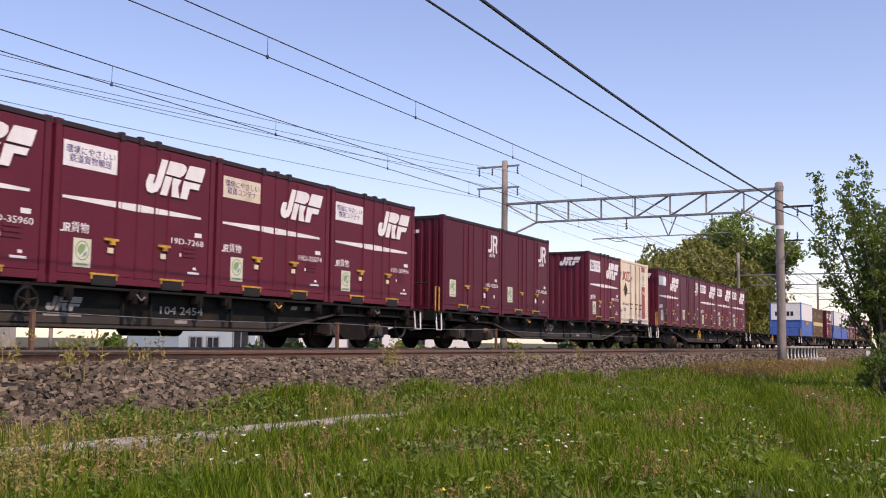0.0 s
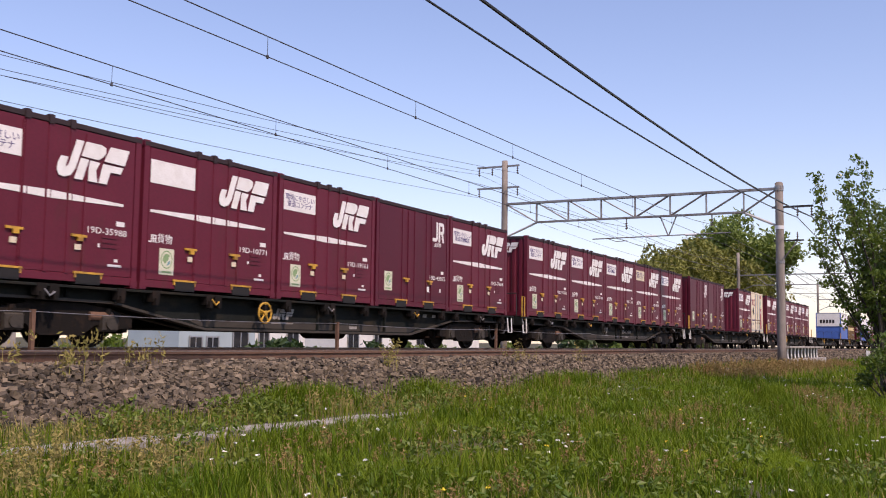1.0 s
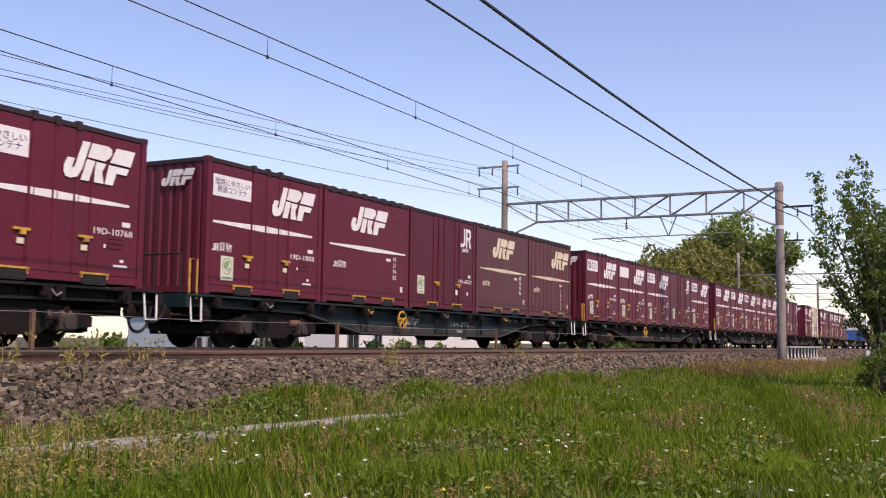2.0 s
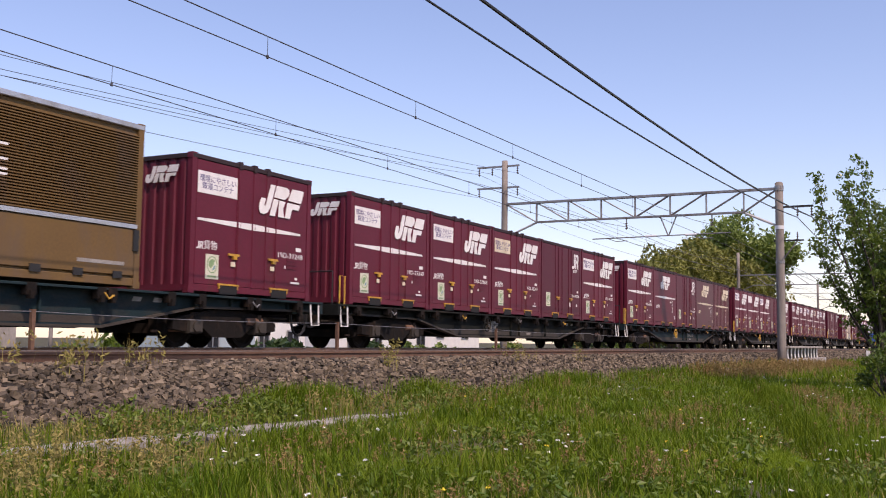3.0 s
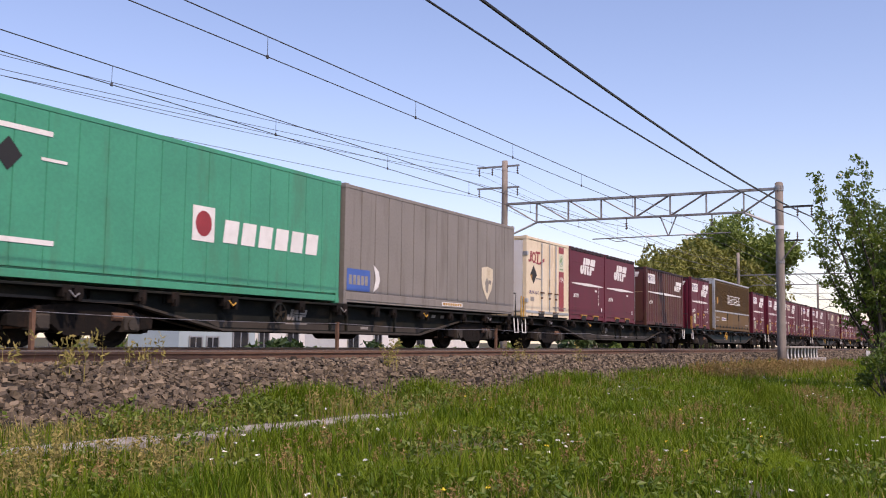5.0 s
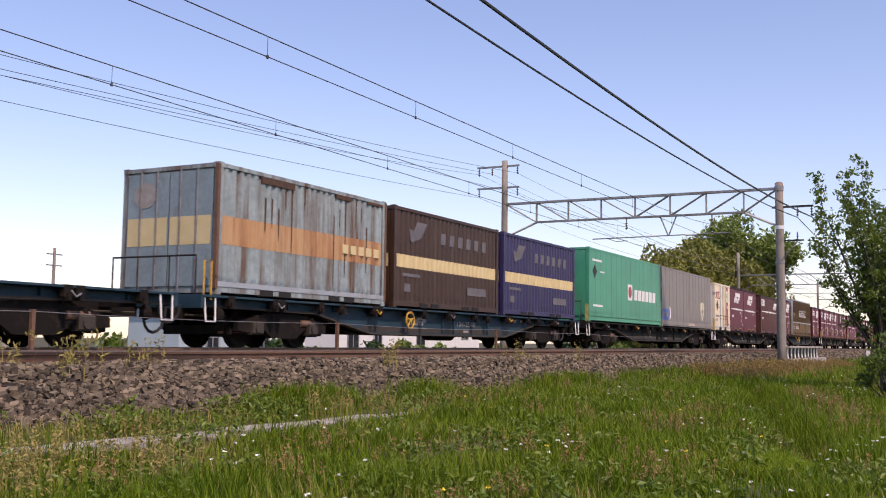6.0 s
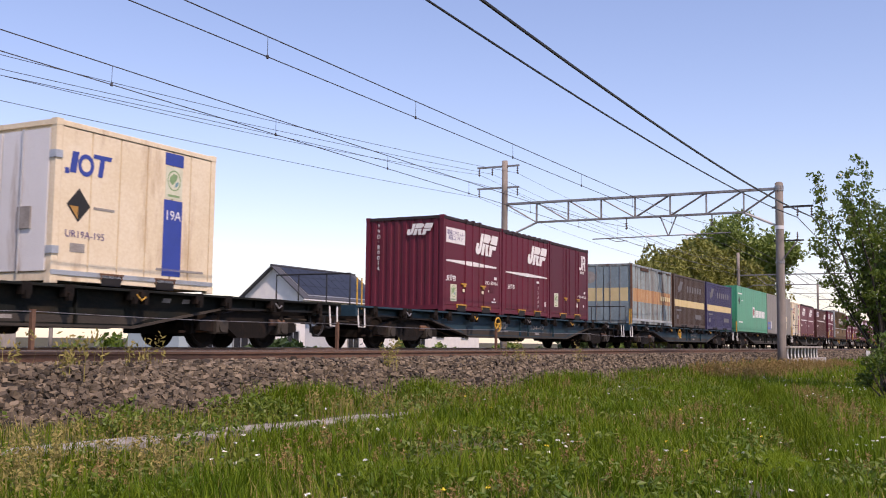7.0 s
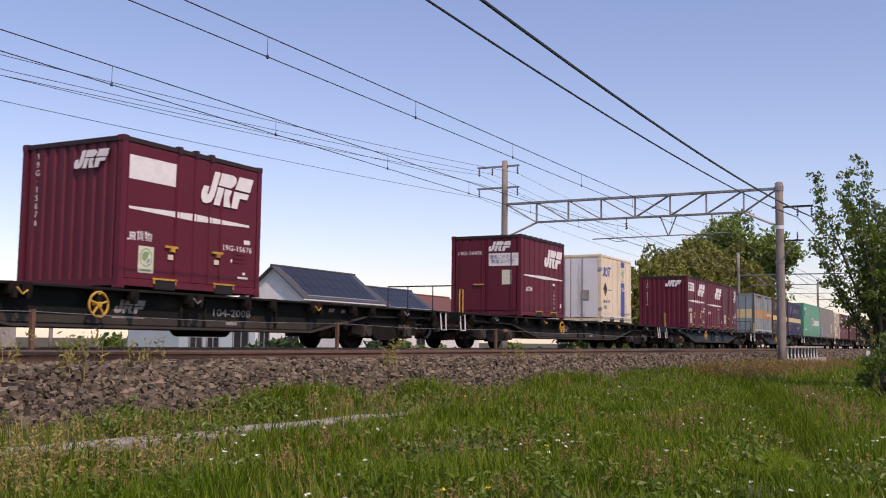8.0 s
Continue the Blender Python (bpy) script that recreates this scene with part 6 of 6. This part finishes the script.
build_bush(24.4, -12.1, -1.05, 0.75, 1.5, 3, LEAF, 34, 90, 0.06, "bright green hedge bush beside the field")
rb = random.Random(8)
for i in range(26):
    x = 12 + i * 3.4 + rb.uniform(-1, 1)
    build_bush(x, 9.5 + rb.uniform(-1.5, 3.5) + 0.02 * x, -1.0, rb.uniform(0.9, 1.7), rb.uniform(0.6, 1.25), 60 + i, rb.choice((LEAF, LEAF_SPRING, LEAF_DARK)), 16, 42, 0.2)
for i in range(16):
    build_bush(110 + i * 16 + rb.uniform(-4, 4), 26 + i * 3, -1.0, rb.uniform(4, 6), rb.uniform(3.5, 7.5), 90 + i, rb.choice((LEAF_DARK, LEAF_SPRING)), 22, 60, 0.55, "distant green tree belt")


# ---- ballast stones ----
def stone(rng, s):
    v = np.array([(x, y, z) for x in (-1, 1) for y in (-1, 1) for z in (-1, 1)], float) * rng.uniform(0.35, 1.2, (8, 3)) * s * np.array([1, 0.85, 0.7])
    a, b = rng.uniform(0, 6.283), rng.uniform(-0.7, 0.7)
    R = np.array([[math.cos(a), -math.sin(a), 0], [math.sin(a), math.cos(a), 0], [0, 0, 1]]) @ np.array([[1, 0, 0], [0, math.cos(b), -math.sin(b)], [0, math.sin(b), math.cos(b)]])
    return v @ R.T


SF = ((0, 1, 3, 2), (4, 6, 7, 5), (0, 4, 5, 1), (2, 3, 7, 6), (0, 2, 6, 4), (1, 5, 7, 3))


def bed_z(y):
    for (ya, za), (yb, zb) in zip(BED, BED[1:]):
        if ya <= y <= yb:
            return za + (zb - za) * (y - ya) / (yb - ya)
    return -0.8


def build_stones():
    rng = np.random.default_rng(7)
    shapes = []
    for i in range(10):
        m = Mesh()
        m.v, m.f = stone(rng, 0.044).tolist(), [tuple(f) for f in SF]
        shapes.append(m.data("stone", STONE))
    for i in range(300):
        x, y = 7.0 + rng.uniform(0, 4.5), -5.2 - rng.uniform(0, 0.62)
        o = new("stone", shapes[i % 10])
        o.parent = track_bed
        o.location = (x, y, bed_z(y) + 0.03)
        o.rotation_euler = tuple(rng.uniform(-0.6, 0.6, 3))
    lib = np.stack([stone(rng, 1.0) for _ in range(160)])
    vs, fs, count = [], [], 0
    face = np.array(SF)
    for n, x0, x1, y0, y1, s in ((19000, 2, 26, -5.98, -4.75, 0.037), (13000, 26, 60, -5.98, -4.75, 0.040), (8000, 3, 30, -4.75, -1.0, 0.030), (4000, 60, 110, -5.9, -4.8, 0.07)):
        x, y = rng.uniform(x0, x1, n), rng.uniform(y0, y1, n)
        off = np.min([np.abs(y - c) for c in (NEAR_Y - 0.566, NEAR_Y + 0.566, -0.566)], axis=0) > 0.11
        x, y = x[off], y[off]
        z = np.interp(y, [a for a, _ in BED], [b for _, b in BED]) + rng.uniform(-0.025, 0.05, len(x))
        v = lib[rng.integers(0, 160, len(x))] * (s * rng.uniform(0.5, 1.45, len(x)))[:, None, None] + np.stack([x, y, z], 1)[:, None, :]
        vs.append(v.reshape(-1, 3))
        fs.append((face[None] + (count + np.arange(len(x)) * 8)[:, None, None]).reshape(-1, 4))
        count += len(x) * 8
    m = Mesh()
    m.v, m.f = np.concatenate(vs).tolist(), np.concatenate(fs).tolist()
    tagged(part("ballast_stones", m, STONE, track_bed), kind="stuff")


build_stones()


# ---- grass ----
def height_at(x, y):
    return np.interp(y, [a for a, _ in PROFILE], [b for _, b in PROFILE]) - 0.03 - ditch(x, y)


def blades(rng, x, y, hgt, wid, bend=0.5):
    """Curved tapering blades, two segments each."""
    n = len(x)
    z = height_at(x, y)
    a = rng.uniform(0, 6.283, n)
    lx, ly = np.cos(a), np.sin(a)
    b = rng.uniform(0.05, bend, n) * hgt
    sx, sy = -ly * wid / 2, lx * wid / 2
    mid = np.stack([x + lx * b * 0.3, y + ly * b * 0.3, z + hgt * 0.58], 1)
    tip = np.stack([x + lx * b, y + ly * b, z + hgt], 1)
    base = np.stack([x, y, z], 1)
    s = np.stack([sx, sy, np.zeros(n)], 1)
    v = np.stack([base - s, base + s, mid + s * 0.75, mid - s * 0.75, tip], 1).reshape(-1, 3)
    i = np.arange(n)[:, None] * 5
    quads = (i + np.array([0, 1, 2, 3])).tolist()
    tris = (i + np.array([3, 2, 4])).tolist()
    m = Mesh()
    m.v, m.f = v.tolist(), quads + tris
    return m


def wedge(rng, n, r0, r1, y_max=-6.0, power=1.0):
    """Random spots in the field: thinner with distance from the tripod's side of it."""
    a = np.radians(rng.uniform(37, 88.5, n))
    r = r0 + (r1 - r0) * rng.uniform(0, 1, n) ** power
    x, y = r * np.sin(a), -14.0 + r * np.cos(a)
    ok = y < y_max
    return x[ok], y[ok]


def patch(x, y, s, o):
    return np.array([noise.noise((a * s, b * s * 1.3, o)) for a, b in zip(x, y)])


def stalks(rng, name, label, x, y, lo, hi, head, blade_mat, head_mat, wid=0.007):
    """Upright stalks that carry feathery heads."""
    z, d = height_at(x, y), np.hypot(x, y + 14)
    hg = rng.uniform(lo, hi, len(x))
    tagged(part(name, blades(rng, x, y, hg, wid + 0.0003 * d, 0.22), blade_mat), label, "grass", kind="stuff")
    k = 5
    c = np.repeat(np.stack([x, y, z], 1), k, axis=0)
    c[:, 2] += (hg[:, None] * np.linspace(0.72, 1.0, k)[None, :]).reshape(-1)
    tagged(part("seed_grass", leaf_cloud(rng, c, np.full(len(c), 0.022), 3, head, 1.4, 2.0), head_mat), "feathery " + label, "grass", kind="stuff")


def clusters(rng, spots, per, sd):
    c = np.repeat(np.asarray(spots, float), per, axis=0)
    return c[:, 0] + rng.normal(0, sd, len(c)), c[:, 1] + rng.normal(0, sd, len(c))


def build_grass():
    rng = np.random.default_rng(3)
    x, y = wedge(rng, 215000, 4.5, 30, -5.9)
    d = np.hypot(x, y + 14)
    pn = patch(x, y, 0.8, 2.0)
    hgt = rng.uniform(0.06, 0.23, len(x)) * (1 + 1.1 * pn + 0.35 * patch(x, y, 2.6, 7.0))
    bare = (y > -6.5) & (rng.uniform(0, 1, len(x)) < 0.4)
    lid_ = (y > -7.3) & (y < -6.45) & (x < 13) & (rng.uniform(0, 1, len(x)) < 0.86)
    lime = (((x - 10.7) / 1.3) ** 2 + ((y + 12.05) / 0.42) ** 2 < 1) & (rng.uniform(0, 1, len(x)) < 0.93)
    worn = (((x - 8.5) / 0.75) ** 2 + ((y + 12.25) / 0.4) ** 2 < 1) & (rng.uniform(0, 1, len(x)) < 0.8)
    k = ~(bare | lid_ | lime | worn)
    x, y, d, hgt = x[k], y[k], d[k], hgt[k]
    hgt = np.where((y > -7.2) & (x < 14), hgt * 0.7, hgt)
    tagged(part("grass", blades(rng, x, y, hgt, 0.006 + 0.0005 * d, 0.9), GRASS), "lush green meadow grass beside the railway", "grass", kind="stuff")
    x, y = wedge(rng, 52000, 28, 120, -5.9, 1.6)
    d = np.hypot(x, y + 14)
    tagged(part("grass", blades(rng, x, y, rng.uniform(0.12, 0.34, len(x)), 0.008 + 0.0008 * d, 0.8), GRASS), "green meadow grass along the embankment", "grass", kind="stuff")
    # the rest of the field, and the verge on the other side of the line
    x, y = rng.uniform(-30, 75, 60000), rng.uniform(-34, -6.3, 60000)
    k = (np.hypot(x, y + 13.8) > 2.5) & ~((np.abs(y + 6.85) < 0.45) & (x < 13)) & ~(((x - 10.7) / 1.3) ** 2 + ((y + 12.05) / 0.42) ** 2 < 1)
    x, y = x[k], y[k]
    tagged(part("grass", blades(rng, x, y, rng.uniform(0.08, 0.24, len(x)), np.full(len(x), 0.03), 0.9), GRASS), "green meadow grass across the open field", "grass", kind="stuff")
    x, y = rng.uniform(0, 120, 26000), 3.0 + 30 * rng.uniform(0, 1, 26000) ** 2
    tagged(part("grass", blades(rng, x, y, rng.uniform(0.12, 0.4, len(x)), np.full(len(x), 0.05), 0.8), GRASS), "rough green grass on the far verge", "grass", kind="stuff")
    # broad-leaved weeds among the grass
    x, y = wedge(rng, 9000, 5, 34, -5.95)
    k = patch(x, y, 0.7, 14.0) > 0.02
    x, y = x[k], y[k]
    c = np.stack([x, y, height_at(x, y) + rng.uniform(0.05, 0.2, len(x))], 1)
    tagged(part("weeds", leaf_cloud(rng, c, np.full(len(c), 0.09), 8, 0.042, 0.8, 1.6), WEED), "low broad-leaved weeds in the meadow", "weeds", kind="stuff")
    # loose dry stalks everywhere, thicker in drifts and along the foot of the ballast
    x, y = wedge(rng, 26000, 5, 60, -6.0)
    pn = patch(x, y, 0.5, 9.0) + 0.25 * np.exp(-((y + 6.5) / 0.7) ** 2) * (x > 8) + 0.12 * (x > 30)
    k = pn > 0.30 + rng.uniform(0, 0.4, len(x))
    stalks(rng, "dry_grass", "reddish-brown dry grass stalks in drifts", x[k], y[k], 0.16, 0.34, 0.013, DRYGRASS, SEED, 0.004)
    # dense brown tufts
    spots = list(zip(*wedge(rng, 40, 6, 30, -6.3)))
    x, y = clusters(rng, spots, 13, 0.09)
    stalks(rng, "dry_grass", "brown seeding grass tufts", x, y, 0.18, 0.36, 0.015, DRYGRASS, SEED, 0.005)
    far = [(30 + 1.1 * i + rng.uniform(-0.5, 0.5), -6.9 + rng.uniform(-0.7, 0.4)) for i in range(26)]
    x, y = clusters(rng, far, 34, 0.35)
    stalks(rng, "dry_grass", "reddish seeding grass at the foot of the embankment", x, y, 0.2, 0.45, 0.028, DRYGRASS, SEED, 0.008)
    # pale plumes close by and on the shoulder
    x, y = clusters(rng, ((5.4, -7.7), (5.7, -7.5), (5.9, -7.9), (5.1, -7.9), (6.3, -7.8), (10.4, -6.5), (10.6, -6.7)), 12, 0.14)
    stalks(rng, "pale_grass", "pale straw-coloured plume grass", x, y, 0.22, 0.46, 0.018, DRYGRASS, DRYGRASS, 0.006)
    x, y = clusters(rng, ((7.3, -5.0), (7.9, -5.05), (8.2, -5.0), (8.7, -5.1), (9.2, -5.0), (7.6, -5.3), (14.4, -5.2), (14.0, -5.4), (19.3, -5.3), (20.2, -5.2), (23.0, -5.3)), 7, 0.09)
    tagged(part("tall_weeds", blades(rng, x, y, rng.uniform(0.45, 0.85, len(x)), np.full(len(x), 0.012), 0.3), DRYGRASS), "tall pale dry weeds on the ballast shoulder", "weeds", kind="stuff")
    c = np.stack([x, y, height_at(x, y) + rng.uniform(0.4, 0.75, len(x))], 1)
    tagged(part("weed_plumes", leaf_cloud(rng, c, np.full(len(c), 0.07), 10, 0.028, 1.8, 2.4), DRYGRASS), "pale feathery weed plumes", "weeds", kind="stuff")
    # green tufts on the ballast slope
    x = np.concatenate([rng.normal(11.0, 0.5, 2600), rng.normal(14.3, 0.5, 900), rng.normal(20.5, 1.2, 1500), rng.uniform(24, 50, 4500)])
    y = rng.normal(-5.95, 0.13, len(x))
    tagged(part("grass_tuft", blades(rng, x, y, rng.uniform(0.12, 0.36, len(x)), np.full(len(x), 0.014), 0.7), GRASS), "green grass tufts growing on the ballast", "grass", kind="stuff")
    # dark tall grass on the lip of the ditch, dry stalks beyond it
    q = rng.uniform(-0.02, 0.95, 5200)
    x, y = 11.0 + 17 * q + rng.normal(0, 0.2, 5200), -12.72 + 4.05 * q + rng.normal(0, 0.15, 5200)
    tagged(part("grass_tuft", blades(rng, x, y, rng.uniform(0.2, 0.42, 5200), np.full(5200, 0.012), 0.5), GRASS), "dark tall grass along a shallow ditch", "grass", kind="stuff")
    q = rng.uniform(0.12, 0.7, 150)
    x, y = 11.4 + 17 * q + rng.normal(0, 0.5, 150), -13.1 + 4.05 * q + rng.normal(0, 0.25, 150)
    stalks(rng, "dry_grass", "pale dry grass beside the ditch", x, y, 0.25, 0.45, 0.017, DRYGRASS, SEED, 0.006)
    # a patch of short lime-green turf
    r, w = np.sqrt(rng.uniform(0, 1, 16000)), rng.uniform(0, 6.283, 16000)
    x, y = 10.7 + 1.35 * r * np.cos(w), -12.05 + 0.44 * r * np.sin(w)
    tagged(part("turf", blades(rng, x, y, rng.uniform(0.09, 0.17, 16000), np.full(16000, 0.009), 0.9), MOSS), "short lime-green turf in a hollow", "grass", kind="stuff")
    # straw blades mixed through the sward, thickest towards the trough
    x, y = wedge(rng, 60000, 4.2, 34, -6.0)
    pn = patch(x, y, 0.45, 21.0) + 0.28 * np.exp(-((x - 5.5) / 4.0) ** 2) + 0.22 * (y > -7.0)
    k = (pn > rng.uniform(0.0, 0.65, len(x))) & ~((np.abs(y + 6.85) < 0.42) & (x < 12))
    x, y = x[k], y[k]
    tagged(part("straw_grass", blades(rng, x, y, rng.uniform(0.07, 0.26, len(x)), 0.004 + 0.0004 * np.hypot(x, y + 14), 0.8), DRYGRASS), "straw-coloured blades among the green grass", "grass", kind="stuff")
    # pale oat-like plumes close by
    spots = list(zip(rng.uniform(3.9, 5.7, 13), rng.uniform(-9.0, -7.7, 13)))
    x, y = clusters(rng, spots, 9, 0.10)
    stalks(rng, "pale_grass", "pale straw-coloured oat grass", x, y, 0.26, 0.48, 0.016, DRYGRASS, DRYGRASS, 0.004)
    spots = [(6.25, -9.47), (7.4, -9.4), (8.1, -9.6), (8.9, -11.6), (8.6, -11.3), (9.5, -10.9), (7.8, -8.3), (10.4, -9.9), (13.0, -9.2), (12.2, -10.6), (15.5, -10.2), (18, -9.0)]
    x, y = clusters(rng, spots, 7, 0.13)
    stalks(rng, "dry_grass", "brown seeding grass tufts in the meadow", x, y, 0.2, 0.38, 0.016, DRYGRASS, SEED, 0.005)
    # mixed weeds between the ballast and the trough
    x, y = rng.uniform(6, 15, 1100), rng.normal(-6.2, 0.14, 1100)
    tagged(part("verge_grass", blades(rng, x, y, rng.uniform(0.08, 0.24, len(x)), np.full(len(x), 0.008), 0.8), DRYGRASS), "dry grass at the foot of the ballast", "grass", kind="stuff")
    x, y = clusters(rng, list(zip(rng.uniform(6, 16, 22), rng.normal(-6.2, 0.12, 22))), 14, 0.13)
    c = np.stack([x, y, height_at(x, y) + rng.uniform(0.04, 0.2, len(x))], 1)
    tagged(part("verge_weeds", leaf_cloud(rng, c, np.full(len(c), 0.10), 9, 0.036, 1.2, 1.9), WEED), "leafy weeds at the foot of the ballast", "weeds", kind="stuff")
    # rust-brown stand of grass by the portal pole and the culvert
    x, y = rng.uniform(29, 48, 800), rng.normal(-7.3, 0.5, 800)
    stalks(rng, "dry_grass", "rust-brown seeding grass by the culvert", x, y, 0.3, 0.6, 0.03, DRYGRASS, SEED, 0.008)
    # flowers
    x, y = wedge(rng, 900, 5, 45, -6.8)
    k = patch(x, y, 0.5, 4.0) > 0.15
    xc, yc = clusters(rng, ((11.9, -12.75), (12.4, -12.6), (12.0, -12.5), (25.5, -11.2), (21.0, -10.9), (27.0, -9.2), (29.0, -8.9), (6.7, -8.3), (9.0, -10.2)), 9, 0.28)
    x, y = np.concatenate([x[k], xc]), np.concatenate([y[k], yc])
    c = np.stack([x, y, height_at(x, y) + rng.uniform(0.15, 0.32, len(x))], 1)
    tagged(part("white_flowers", leaf_cloud(rng, c, np.full(len(c), 0.018), 6, 0.02, 0.3, 1.1), PETAL), "small white meadow flowers", "flowers", kind="stuff")
    x, y = wedge(rng, 22, 5, 20, -7)
    c = np.stack([x, y, height_at(x, y) + rng.uniform(0.2, 0.3, len(x))], 1)
    tagged(part("yellow_flowers", leaf_cloud(rng, c, np.full(len(c), 0.02), 8, 0.02, 0.3, 1.1), YPETAL), "small yellow meadow flowers", "flowers", kind="stuff")


build_grass()


# ---- motion ----
SPEED = [(0.0, -0.15), (0.5, 13.12), (1.0, 26.05), (1.5, 39.16), (3.0, 77.34), (3.5, 90.38), (4.0, 103.25), (4.5, 116.1), (6.0, 154.86), (6.5, 167.66), (7.0, 180.56), (7.5, 193.34), (8.0, 206.25)]


def motions():
    for ob, u, z in moving:
        walk(ob, [(t, pose(u + s, 0, z)) for t, s in SPEED])


motions()
